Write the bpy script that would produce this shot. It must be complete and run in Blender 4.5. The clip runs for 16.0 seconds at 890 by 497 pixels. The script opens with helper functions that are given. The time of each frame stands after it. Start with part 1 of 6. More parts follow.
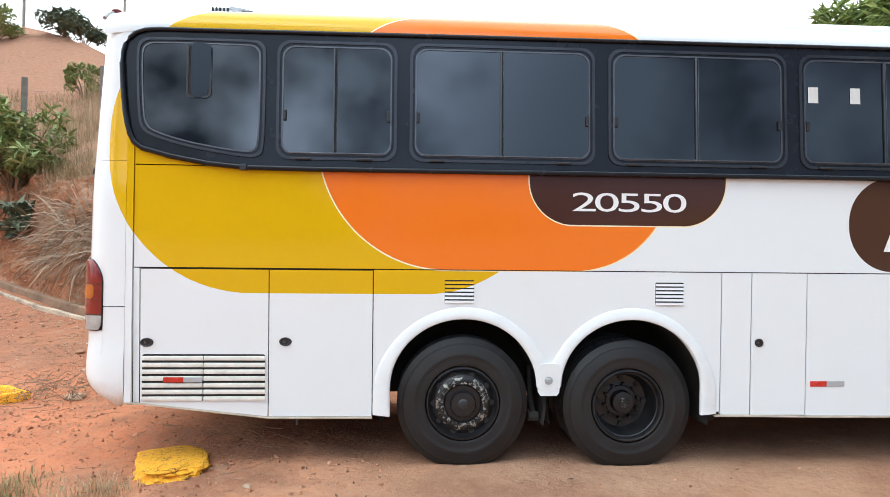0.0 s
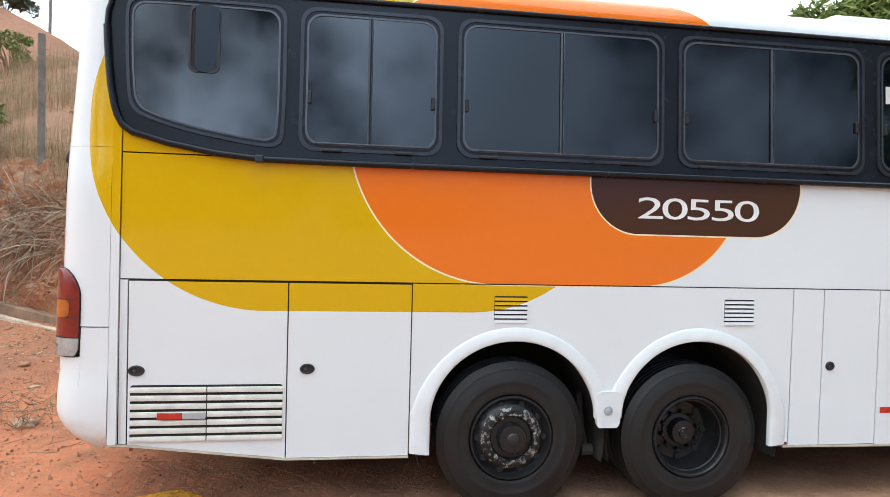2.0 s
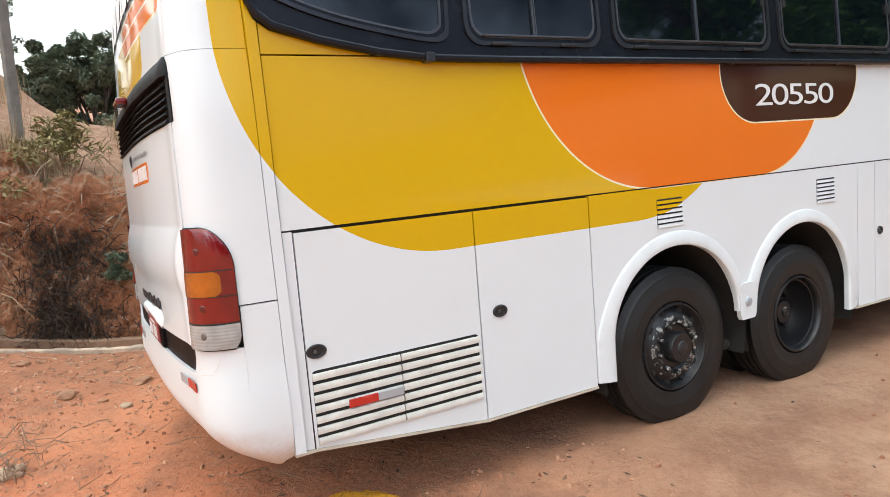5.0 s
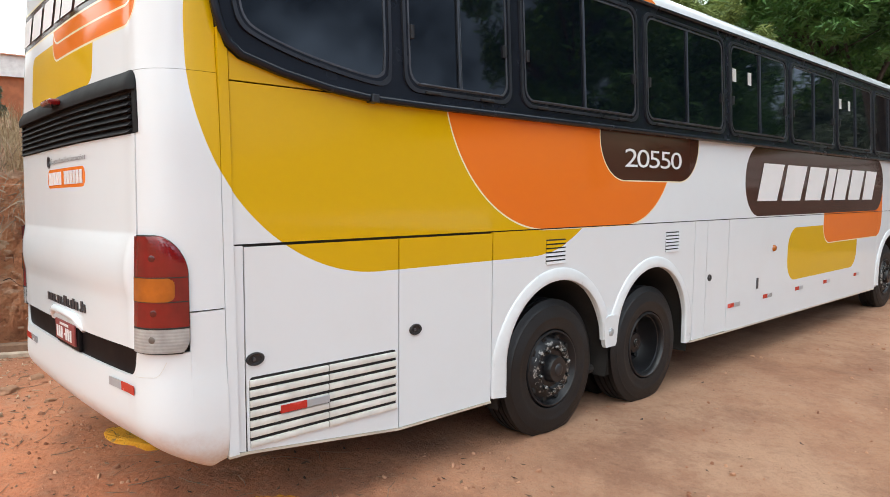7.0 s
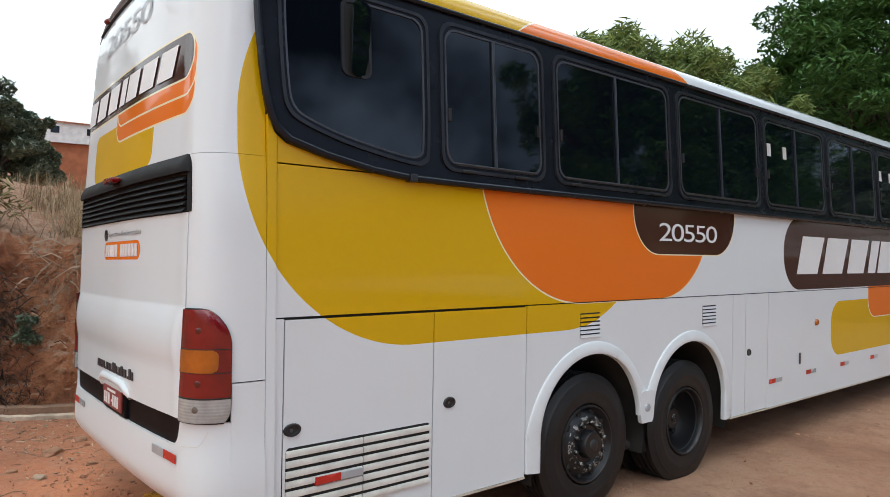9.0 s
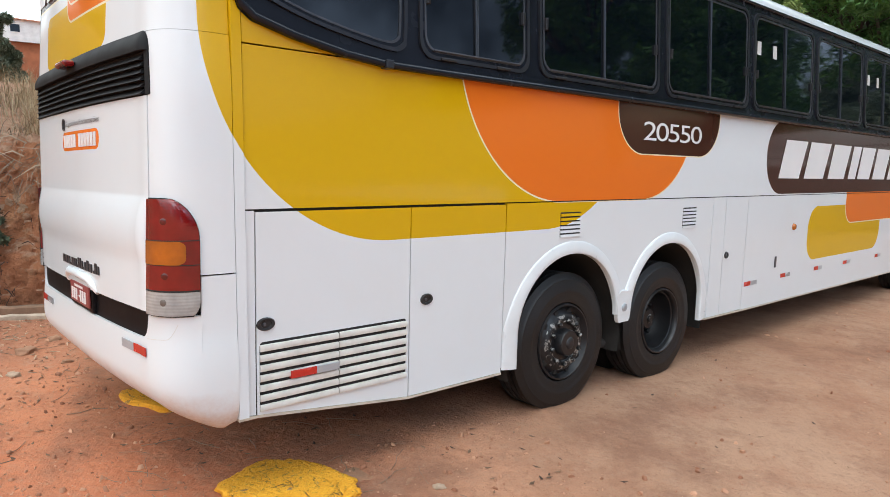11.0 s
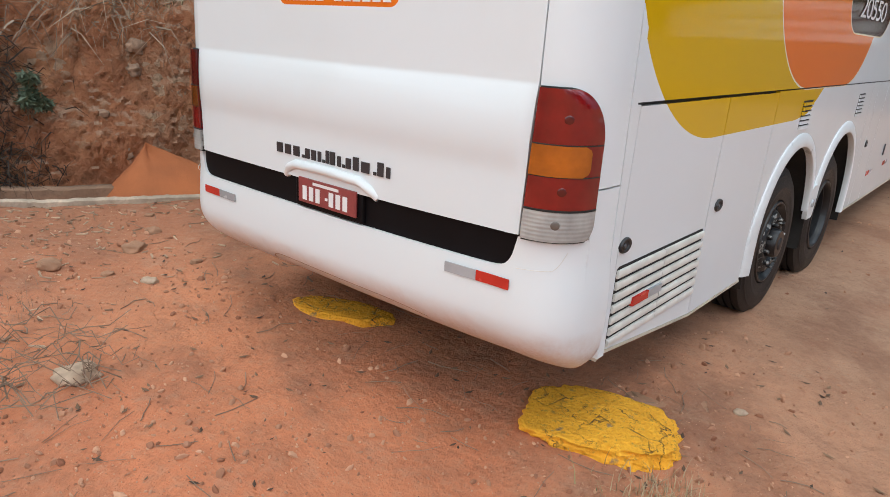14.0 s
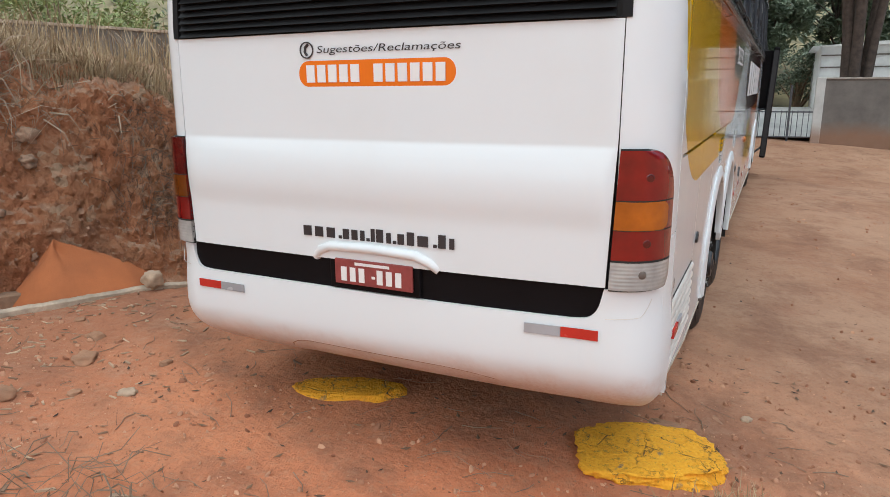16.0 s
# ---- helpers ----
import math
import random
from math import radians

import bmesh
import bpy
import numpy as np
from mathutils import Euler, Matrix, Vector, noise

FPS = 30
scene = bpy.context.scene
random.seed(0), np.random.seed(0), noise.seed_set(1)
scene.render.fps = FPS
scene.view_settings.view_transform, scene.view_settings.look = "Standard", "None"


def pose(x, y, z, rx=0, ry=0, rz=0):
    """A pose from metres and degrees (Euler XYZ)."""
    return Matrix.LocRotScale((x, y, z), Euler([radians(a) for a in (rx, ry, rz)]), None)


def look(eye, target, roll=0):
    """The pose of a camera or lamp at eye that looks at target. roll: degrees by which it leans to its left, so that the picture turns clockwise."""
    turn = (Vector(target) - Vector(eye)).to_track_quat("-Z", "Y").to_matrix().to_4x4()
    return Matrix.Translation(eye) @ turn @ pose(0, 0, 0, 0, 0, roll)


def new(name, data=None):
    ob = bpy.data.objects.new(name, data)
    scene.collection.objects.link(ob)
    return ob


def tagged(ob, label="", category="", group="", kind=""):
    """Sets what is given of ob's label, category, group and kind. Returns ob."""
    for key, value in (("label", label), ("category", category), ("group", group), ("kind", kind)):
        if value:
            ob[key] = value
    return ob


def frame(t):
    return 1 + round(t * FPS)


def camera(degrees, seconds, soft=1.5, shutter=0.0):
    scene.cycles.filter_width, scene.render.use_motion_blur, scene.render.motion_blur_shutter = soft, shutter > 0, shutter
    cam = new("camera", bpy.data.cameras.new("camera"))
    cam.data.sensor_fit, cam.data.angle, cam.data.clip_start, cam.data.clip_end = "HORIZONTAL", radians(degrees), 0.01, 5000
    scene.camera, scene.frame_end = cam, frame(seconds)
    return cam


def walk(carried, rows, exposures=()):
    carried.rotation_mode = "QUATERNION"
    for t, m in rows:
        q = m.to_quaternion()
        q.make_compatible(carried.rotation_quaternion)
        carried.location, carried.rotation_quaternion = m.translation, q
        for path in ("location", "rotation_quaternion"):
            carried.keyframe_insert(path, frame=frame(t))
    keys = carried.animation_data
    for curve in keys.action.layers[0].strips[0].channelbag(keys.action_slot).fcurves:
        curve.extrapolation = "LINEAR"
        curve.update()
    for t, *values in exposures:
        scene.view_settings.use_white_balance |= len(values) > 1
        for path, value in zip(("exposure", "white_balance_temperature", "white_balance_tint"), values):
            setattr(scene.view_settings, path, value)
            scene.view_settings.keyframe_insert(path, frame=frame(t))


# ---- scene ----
cam = camera(67.0, 16.0, soft=0.7)
PATH = [
    (0, (3.15, -5.248, 1.643), (3.273, -3.252, 1.66), 0.6),
    (0.5, (3.005, -5.195, 1.669), (3.132, -3.199, 1.658), 1.5),
    (1, (2.927, -4.97, 1.702), (3.007, -2.971, 1.687), 0.8),
    (1.5, (2.75, -4.686, 1.76), (2.794, -2.687, 1.719), 0.0),
    (2, (2.418, -4.412, 1.787), (2.736, -2.437, 1.772), 1.4),
    (2.5, (2.136, -4.091, 1.785), (2.527, -2.132, 1.689), 0.7),
    (3, (1.814, -3.775, 1.792), (2.227, -1.818, 1.747), 2.2),
    (3.5, (1.401, -3.565, 1.761), (2.084, -1.693, 1.585), 0.8),
    (4, (1.041, -3.349, 1.69), (1.694, -1.46, 1.647), 0.4),
    (4.2, (0.842, -3.151, 1.679), (1.568, -1.289, 1.598), -1.4),
    (6.3, (-0.19, -2.937, 1.708), (1.054, -1.381, 1.531), -0.9),
    (6.5, (-0.242, -2.979, 1.731), (1.049, -1.46, 1.57), -0.0),
    (7, (-0.334, -3.06, 1.728), (1.017, -1.593, 1.586), -0.4),
    (7.5, (-0.359, -3.02, 1.698), (0.959, -1.527, 1.502), 1.9),
    (8, (-0.405, -3.059, 1.767), (0.85, -1.517, 1.982), -1.2),
    (8.5, (-0.426, -3.098, 1.795), (0.795, -1.559, 2.173), 0.1),
    (9, (-0.392, -3.138, 1.797), (0.882, -1.596, 1.843), 0.2),
    (9.2, (-0.372, -3.116, 1.795), (0.928, -1.599, 1.712), 1.0),
    (11.3, (-0.301, -3.028, 1.678), (1.002, -1.527, 1.455), 0.3),
    (11.5, (-0.301, -2.92, 1.668), (0.962, -1.378, 1.496), -0.4),
    (12, (-0.31, -2.538, 1.722), (0.891, -0.95, 1.54), 1.9),
    (12.5, (-0.544, -2.184, 1.722), (0.754, -0.683, 1.468), 1.4),
    (13, (-0.755, -1.81, 1.673), (0.482, -0.288, 1.283), 2.5),
    (13.5, (-0.942, -1.387, 1.684), (0.37, 0.017, 1.129), 2.8),
    (14, (-1.271, -1.128, 1.737), (0.181, 0.102, 1.124), 3.2),
    (14.5, (-1.441, -0.836, 1.713), (0.031, 0.375, 1.107), 1.7),
    (15, (-1.522, -0.591, 1.793), (0.026, 0.507, 1.163), 2.9),
    (15.5, (-1.728, -0.416, 1.753), (-0.009, 0.484, 1.267), 1.0),
    (16, (-1.826, -0.343, 1.8), (-0.076, 0.508, 1.34), -0.4),
]
EXPOSURES = [(0.0, -0.36), (0.5, -0.37), (1.5, -0.37), (2.0, -0.53), (3.0, -0.52), (4.2, -0.49), (6.3, -0.56), (7.0, -0.66), (7.5, -0.66), (8.0, -0.68), (8.5, -0.97), (9.0, -1.15), (9.2, -1.07), (11.3, -0.68), (12.5, -0.73), (13.0, -0.84), (13.5, -0.92), (14.0, -0.96), (15.0, -1.00), (16.0, -0.98)]
walk(cam, [(t, look(eye, target, roll)) for t, eye, target, roll in PATH], [(t, stops + 0.06, 6080 if t < 3 else 6330 if t < 8 else 6100, 1 if t < 3 else 3.0) for t, stops in EXPOSURES])

# ---------------------------------------------------------------- light
SUN_EL, SUN_AZ = 62.0, 215.0
world = bpy.data.worlds.new("overcast")
scene.world = world
world.use_nodes = True
wn, wl = world.node_tree.nodes, world.node_tree.links
sky = wn.new("ShaderNodeTexSky")
sky.sky_type = "NISHITA"
sky.sun_disc = False
sky.sun_elevation, sky.sun_rotation = radians(SUN_EL), radians(SUN_AZ)
sky.air_density, sky.dust_density = 1.0, 4.0
hsv = wn.new("ShaderNodeHueSaturation")
hsv.inputs["Saturation"].default_value = 0.34
wcoord = wn.new("ShaderNodeTexCoord")
cloud = wn.new("ShaderNodeTexNoise")
cloud.inputs["Scale"].default_value, cloud.inputs["Detail"].default_value = 2.7, 7.0
cramp = wn.new("ShaderNodeMapRange")
cramp.inputs["From Min"].default_value, cramp.inputs["From Max"].default_value = 0.45, 0.60
cramp.inputs["To Min"].default_value, cramp.inputs["To Max"].default_value = 0.12, 4.8
cmul = wn.new("ShaderNodeMix")
cmul.data_type, cmul.blend_type = "RGBA", "MULTIPLY"
cmul.inputs[0].default_value = 1.0
wl.new(wcoord.outputs["Generated"], cloud.inputs["Vector"])
wl.new(cloud.outputs["Fac"], cramp.inputs["Value"])
wl.new(sky.outputs["Color"], hsv.inputs["Color"])
veil = wn.new("ShaderNodeMix")
veil.data_type = "RGBA"
veil.inputs[0].default_value = 0.80
# the cloud cover is thin and white over the hill, thicker and bluer behind the yard
lean = wn.new("ShaderNodeVectorMath")
lean.operation = "DOT_PRODUCT"
lean.inputs[1].default_value = (-0.45, 0.80, 0.30)
wl.new(wcoord.outputs["Generated"], lean.inputs[0])
thick = wn.new("ShaderNodeMapRange")
thick.interpolation_type = "SMOOTHSTEP"
thick.inputs["From Min"].default_value, thick.inputs["From Max"].default_value = -0.75, 0.35
wl.new(lean.outputs["Value"], thick.inputs["Value"])
cover = wn.new("ShaderNodeMix")
cover.data_type = "RGBA"
cover.inputs[6].default_value = (4.6, 5.7, 8.0, 1.0)
cover.inputs[7].default_value = (25.0, 25.4, 26.0, 1.0)
wl.new(thick.outputs["Result"], cover.inputs[0])
thin = wn.new("ShaderNodeMapRange")
thin.inputs["To Min"].default_value, thin.inputs["To Max"].default_value = 1.0, 0.04
wl.new(thick.outputs["Result"], thin.inputs["Value"])
wl.new(thin.outputs["Result"], cmul.inputs[0])
wl.new(cover.outputs[2], veil.inputs[7])
wl.new(hsv.outputs["Color"], veil.inputs[6])
wl.new(veil.outputs[2], cmul.inputs[6])
wl.new(cramp.outputs["Result"], cmul.inputs[7])
# one unseen quarter of the sky is dimmed so that the windows mirror it dark
quarter = wn.new("ShaderNodeVectorMath")
quarter.operation = "DOT_PRODUCT"
quarter.inputs[1].default_value = (1.0, -1.0, 0.0)
wl.new(wcoord.outputs["Generated"], quarter.inputs[0])
gloom = wn.new("ShaderNodeMapRange")
gloom.interpolation_type = "SMOOTHSTEP"
gloom.inputs["From Min"].default_value, gloom.inputs["From Max"].default_value = 0.80, 1.20
gloom.inputs["To Min"].default_value, gloom.inputs["To Max"].default_value = 1.0, 0.30
wl.new(quarter.outputs["Value"], gloom.inputs["Value"])
quarter_dim = wn.new("ShaderNodeMix")
quarter_dim.data_type, quarter_dim.blend_type = "RGBA", "MULTIPLY"
quarter_dim.inputs[0].default_value = 1.0
wl.new(cmul.outputs[2], quarter_dim.inputs[6])
wl.new(gloom.outputs["Result"], quarter_dim.inputs[7])
# an overcast sky is dimmer towards the horizon
wsep = wn.new("ShaderNodeSeparateXYZ")
wl.new(wcoord.outputs["Generated"], wsep.inputs[0])
low_sky = wn.new("ShaderNodeMapRange")
low_sky.inputs["From Min"].default_value, low_sky.inputs["From Max"].default_value = 0.0, 0.24
low_sky.inputs["To Min"].default_value, low_sky.inputs["To Max"].default_value = 0.45, 1.0
wl.new(wsep.outputs[2], low_sky.inputs["Value"])
dim = wn.new("ShaderNodeMix")
dim.data_type, dim.blend_type = "RGBA", "MULTIPLY"
dim.inputs[0].default_value = 1.0
wl.new(quarter_dim.outputs[2], dim.inputs[6])
wl.new(low_sky.outputs["Result"], dim.inputs[7])
wl.new(dim.outputs[2], wn["Background"].inputs["Color"])
wn["Background"].inputs["Strength"].default_value = 0.14
sun = new("sun", bpy.data.lights.new("sun", "SUN"))
sun.data.energy, sun.data.angle, sun.data.color = 0.6, radians(30), (1.0, 0.98, 0.95)
sun.matrix_world = look((0, 0, 30), (0 - 30 * math.sin(radians(SUN_AZ)) / math.tan(radians(SUN_EL)),
                                     0 - 30 * math.cos(radians(SUN_AZ)) / math.tan(radians(SUN_EL)), 0))


# ---------------------------------------------------------------- materials
class Graph:
    """Short hand for a material's node tree."""

    def __init__(self, name):
        self.mat = bpy.data.materials.new(name)
        self.mat.use_nodes = True
        self.nodes, self.links = self.mat.node_tree.nodes, self.mat.node_tree.links
        self.bsdf = self.nodes["Principled BSDF"]

    def put(self, socket, value):
        if isinstance(value, bpy.types.NodeSocket):
            self.links.new(value, socket)
        else:
            socket.default_value = value

    def math(self, op, a, b=0.0):
        n = self.nodes.new("ShaderNodeMath")
        n.operation = op
        self.put(n.inputs[0], a)
        self.put(n.inputs[1], b)
        return n.outputs[0]

    def mix(self, fac, a, b, blend="MIX"):
        n = self.nodes.new("ShaderNodeMix")
        n.data_type, n.blend_type = "RGBA", blend
        self.put(n.inputs[0], fac)
        self.put(n.inputs[6], (*a, 1) if isinstance(a, tuple) else a)
        self.put(n.inputs[7], (*b, 1) if isinstance(b, tuple) else b)
        return n.outputs[2]

    def coord(self, kind="Object"):
        return self.nodes.new("ShaderNodeTexCoord").outputs[kind]

    def world(self):
        return self.nodes.new("ShaderNodeNewGeometry").outputs["Position"]

    def noise(self, scale, detail=4.0, rough=0.55, at=None):
        n = self.nodes.new("ShaderNodeTexNoise")
        n.inputs["Scale"].default_value, n.inputs["Detail"].default_value = scale, detail
        n.inputs["Roughness"].default_value = rough
        self.links.new(at or self.world(), n.inputs["Vector"])
        return n.outputs["Fac"]

    def ramp(self, value, lo, hi, a=0.0, b=1.0):
        n = self.nodes.new("ShaderNodeMapRange")
        self.put(n.inputs["Value"], value)
        for k, v in (("From Min", lo), ("From Max", hi), ("To Min", a), ("To Max", b)):
            n.inputs[k].default_value = v
        return n.outputs["Result"]

    def bump(self, height, strength, distance=0.01):
        n = self.nodes.new("ShaderNodeBump")
        n.inputs["Strength"].default_value, n.inputs["Distance"].default_value = strength, distance
        self.links.new(height, n.inputs["Height"])
        self.links.new(n.outputs["Normal"], self.bsdf.inputs["Normal"])

    def end(self, color, rough, metal=0.0, **more):
        self.put(self.bsdf.inputs["Base Color"], (*color, 1) if isinstance(color, tuple) else color)
        self.put(self.bsdf.inputs["Roughness"], rough)
        self.bsdf.inputs["Metallic"].default_value = metal
        for k, v in more.items():
            self.put(self.bsdf.inputs[k.replace("_", " ")], v)
        return self.mat


def worn(name, color, rough, metal=0.0, vary=0.15, scale=3.0, relief=0.0, fine=60.0, **more):
    """A surface with variation at two scales."""
    g = Graph(name)
    big, small = g.noise(scale), g.noise(fine, 3.0)
    dark = tuple(c * (1 - vary) for c in color)
    light = tuple(min(1.0, c * (1 + vary)) for c in color)
    col = g.mix(g.ramp(big, 0.3, 0.7), dark, light)
    col = g.mix(g.ramp(small, 0.35, 0.75, 0.0, vary), col, dark)
    if relief:
        g.bump(small, relief)
    return g.end(col, g.ramp(big, 0.3, 0.7, max(0.02, rough - 0.06), min(1.0, rough + 0.06)), metal, **more)


WHITE, YELLOW, ORANGE, BROWN, CREAM = (0.755, 0.79, 0.81), (0.67, 0.41, 0.003), (0.80, 0.185, 0.016), (0.06, 0.022, 0.014), (0.85, 0.76, 0.5)


def rbox(g, u, v, u0, u1, v0, v1, r):
    """Distance to a rounded rectangle, negative inside."""
    qu = g.math("SUBTRACT", g.math("ABSOLUTE", g.math("SUBTRACT", u, (u0 + u1) / 2)), (u1 - u0) / 2 - r)
    qv = g.math("SUBTRACT", g.math("ABSOLUTE", g.math("SUBTRACT", v, (v0 + v1) / 2)), (v1 - v0) / 2 - r)
    pu, pv = g.math("MAXIMUM", qu, 0.0), g.math("MAXIMUM", qv, 0.0)
    out = g.math("SQRT", g.math("ADD", g.math("MULTIPLY", pu, pu), g.math("MULTIPLY", pv, pv)))
    return g.math("SUBTRACT", g.math("ADD", out, g.math("MINIMUM", g.math("MAXIMUM", qu, qv), 0.0)), r)


def layers(g, u, v, col, shapes, gate=None):
    """Paints rounded rectangles over one another; some have a cream line round them."""
    for box, paint, line in shapes:
        d = rbox(g, u, v, *box)
        if line:
            f = g.math("LESS_THAN", d, line)
            col = g.mix(g.math("MULTIPLY", f, gate) if gate else f, col, CREAM)
        f = g.math("LESS_THAN", d, 0.0)
        col = g.mix(g.math("MULTIPLY", f, gate) if gate else f, col, paint)
    return col


def livery(name, rear=False):
    g = Graph(name)
    sep = g.nodes.new("ShaderNodeSeparateXYZ")
    g.links.new(g.coord(), sep.inputs[0])
    x, y, z = sep.outputs
    grime = g.noise(1.7, 6.0)
    col = g.mix(g.ramp(grime, 0.5, 0.8, 0.0, 0.14), WHITE, (0.66, 0.62, 0.56))
    side = g.math("LESS_THAN", y, 0.42)
    col = layers(g, x, z, col, (
        ((0.905, 4.38, 1.328, 3.60, 1.075), YELLOW, 0),
        ((7.97, 10.50, 0.75, 1.38, 0.25), YELLOW, 0),
        ((9.12, 11.62, 1.15, 1.95, 0.24), ORANGE, 0.012),
        ((6.76, 11.62, 1.535, 2.30, 0.365), BROWN, 0),
    ), side)
    # the orange stripe turns up in a wide curve at its rear end and a tighter one at its front end
    col = layers(g, x, z, col, (((2.487, 6.0, 1.522, 3.58, 1.00), ORANGE, 0.011),), g.math("MULTIPLY", side, g.math("LESS_THAN", x, 4.1)))
    col = layers(g, x, z, col, (((2.487, 5.285, 1.522, 3.58, 0.785), ORANGE, 0.011),), g.math("MULTIPLY", side, g.math("GREATER_THAN", x, 4.1)))
    low = g.math("MULTIPLY", side, g.math("LESS_THAN", z, 2.3))
    col = layers(g, x, z, col, (((4.137, 5.727, 1.885, 2.72, 0.35), BROWN, 0.010),), low)
    if rear:
        back = g.math("MULTIPLY", g.math("LESS_THAN", x, 1.0), g.math("GREATER_THAN", y, 0.1))
        col = layers(g, y, z, col, (
            ((0.71, 2.01, 2.335, 2.66, 0.08), YELLOW, 0),
            ((0.20, 1.46, 2.556, 2.90, 0.11), ORANGE, 0.012),
            ((0.20, 1.46, 2.655, 2.95, 0.11), ORANGE, 0.012),
            ((0.235, 2.43, 2.742, 2.975, 0.11), BROWN, 0.012),
            ((0.822, 1.588, 1.816, 1.926, 0.052), ORANGE, 0),
        ), back)
    fleck = g.noise(220.0, 2.0)
    g.bump(g.noise(2.3, 2.0), 0.05, 0.02)
    return g.end(col, g.ramp(fleck, 0.3, 0.7, 0.05, 0.10), 0.0, Specular_IOR_Level=0.36)


PAINT = livery("bus_paint")
PAINT_REAR = livery("bus_paint_rear", True)
TRIM_WHITE = worn("white_gelcoat", (0.755, 0.785, 0.80), 0.32, vary=0.05, scale=4.0)


def make_dusty():
    """White gelcoat with red road dust splashed over its lower edge."""
    g = Graph("dusty_white_gelcoat")
    sep = g.nodes.new("ShaderNodeSeparateXYZ")
    g.links.new(g.world(), sep.inputs[0])
    blot, fine = g.noise(3.5, 5.0, 0.6), g.noise(60.0, 4.0)
    low = g.math("ADD", sep.outputs[2], g.math("MULTIPLY", blot, 0.30))
    dust = g.math("MULTIPLY", g.ramp(low, 0.81, 0.55), g.ramp(fine, 0.2, 0.7, 0.45, 1.0))
    return g.end(g.mix(dust, (0.755, 0.785, 0.80), (0.50, 0.28, 0.17)), g.ramp(dust, 0.0, 1.0, 0.30, 0.8))


DUSTY = make_dusty()
DUSTED = worn("dust_film_on_white", (0.70, 0.68, 0.63), 0.5, vary=0.14, scale=9.0, fine=90.0)
CREASE = worn("dirty_crease", (0.36, 0.24, 0.17), 0.9, vary=0.3)
SEAM = worn("seam_rubber", (0.012, 0.012, 0.012), 0.75, vary=0.2)
BAND = worn("black_window_band", (0.009, 0.011, 0.017), 0.24, vary=0.2, scale=5.0, Specular_IOR_Level=0.30)
FRAME = worn("anodised_window_frame", (0.048, 0.052, 0.062), 0.33, 0.6, vary=0.2)
RAIL = worn("window_rail", (0.115, 0.12, 0.135), 0.38, 0.7, vary=0.2)
TYRE = worn("tyre_rubber", (0.0085, 0.0085, 0.0092), 0.52, vary=0.5, scale=5.0, relief=0.2, fine=90.0)
RIM = worn("black_steel_rim", (0.016, 0.016, 0.018), 0.34, 0.2, vary=0.3, scale=9.0)
PLASTIC = worn("black_plastic", (0.018, 0.018, 0.02), 0.42, vary=0.2)
MATTBLACK = worn("satin_black_panel", (0.007, 0.006, 0.007), 0.5, vary=0.2, Specular_IOR_Level=0.10)
UNDER = worn("dirty_underbody", (0.022, 0.019, 0.017), 0.9, vary=0.4, scale=8.0)
SILL = worn("beige_sill_strip", (0.55, 0.49, 0.40), 0.55, vary=0.2, scale=6.0)
PALE = worn("pale_lettering", (0.82, 0.82, 0.82), 0.35, vary=0.03)
INK = worn("dark_lettering", (0.035, 0.032, 0.035), 0.4, vary=0.1)
GREYINK = worn("grey_lettering", (0.30, 0.31, 0.33), 0.35, vary=0.08)
STICKER = worn("paper_sticker", (0.62, 0.62, 0.60), 0.6, vary=0.08)
REDREF = worn("red_reflector", (0.50, 0.03, 0.02), 0.25, vary=0.2, fine=300.0)
GREYREF = worn("grey_reflector", (0.42, 0.44, 0.47), 0.3, 0.2, vary=0.15, fine=300.0)
PLATE = worn("red_number_plate", (0.27, 0.055, 0.052), 0.45, vary=0.2, scale=20.0)
CONCRETE = worn("concrete", (0.34, 0.31, 0.27), 0.9, vary=0.3, scale=4.0, relief=0.5, fine=45.0)
PLASTER = worn("white_plaster", (0.82, 0.82, 0.81), 0.85, vary=0.12, scale=1.5, relief=0.2)
BRICK = worn("hollow_brick_wall", (0.42, 0.15, 0.07), 0.9, vary=0.25, scale=1.5, relief=0.3, fine=20.0)
CLAYTILE = worn("clay_roof", (0.38, 0.15, 0.08), 0.9, vary=0.25, scale=3.0)
IRON = worn("iron_gate", (0.10, 0.10, 0.11), 0.6, 0.3, vary=0.3, scale=8.0)
ASPHALT = worn("pale_street", (0.52, 0.51, 0.49), 0.9, vary=0.15, scale=0.8, relief=0.3, fine=40.0)
TIMBER = worn("weathered_post", (0.20, 0.18, 0.16), 0.9, vary=0.3, scale=6.0, relief=0.5)
GRILLE = worn("matt_black_grille", (0.010, 0.010, 0.011), 0.62, vary=0.25, scale=6.0, Specular_IOR_Level=0.22)
BARK = worn("bark", (0.075, 0.055, 0.045), 0.95, vary=0.4, scale=7.0, relief=0.8, fine=25.0)
TWIG = worn("dry_twig", (0.25, 0.17, 0.115), 0.9, vary=0.4, scale=9.0)
WIRE = worn("fence_wire", (0.16, 0.15, 0.15), 0.6, 0.6)


def make_glass():
    g = Graph("dark_tinted_glass")
    return g.end((0.002, 0.0035, 0.007), g.ramp(g.noise(3.0), 0.3, 0.7, 0.02, 0.05), 0.0, IOR=1.5, Specular_IOR_Level=0.92)


GLASS = make_glass()


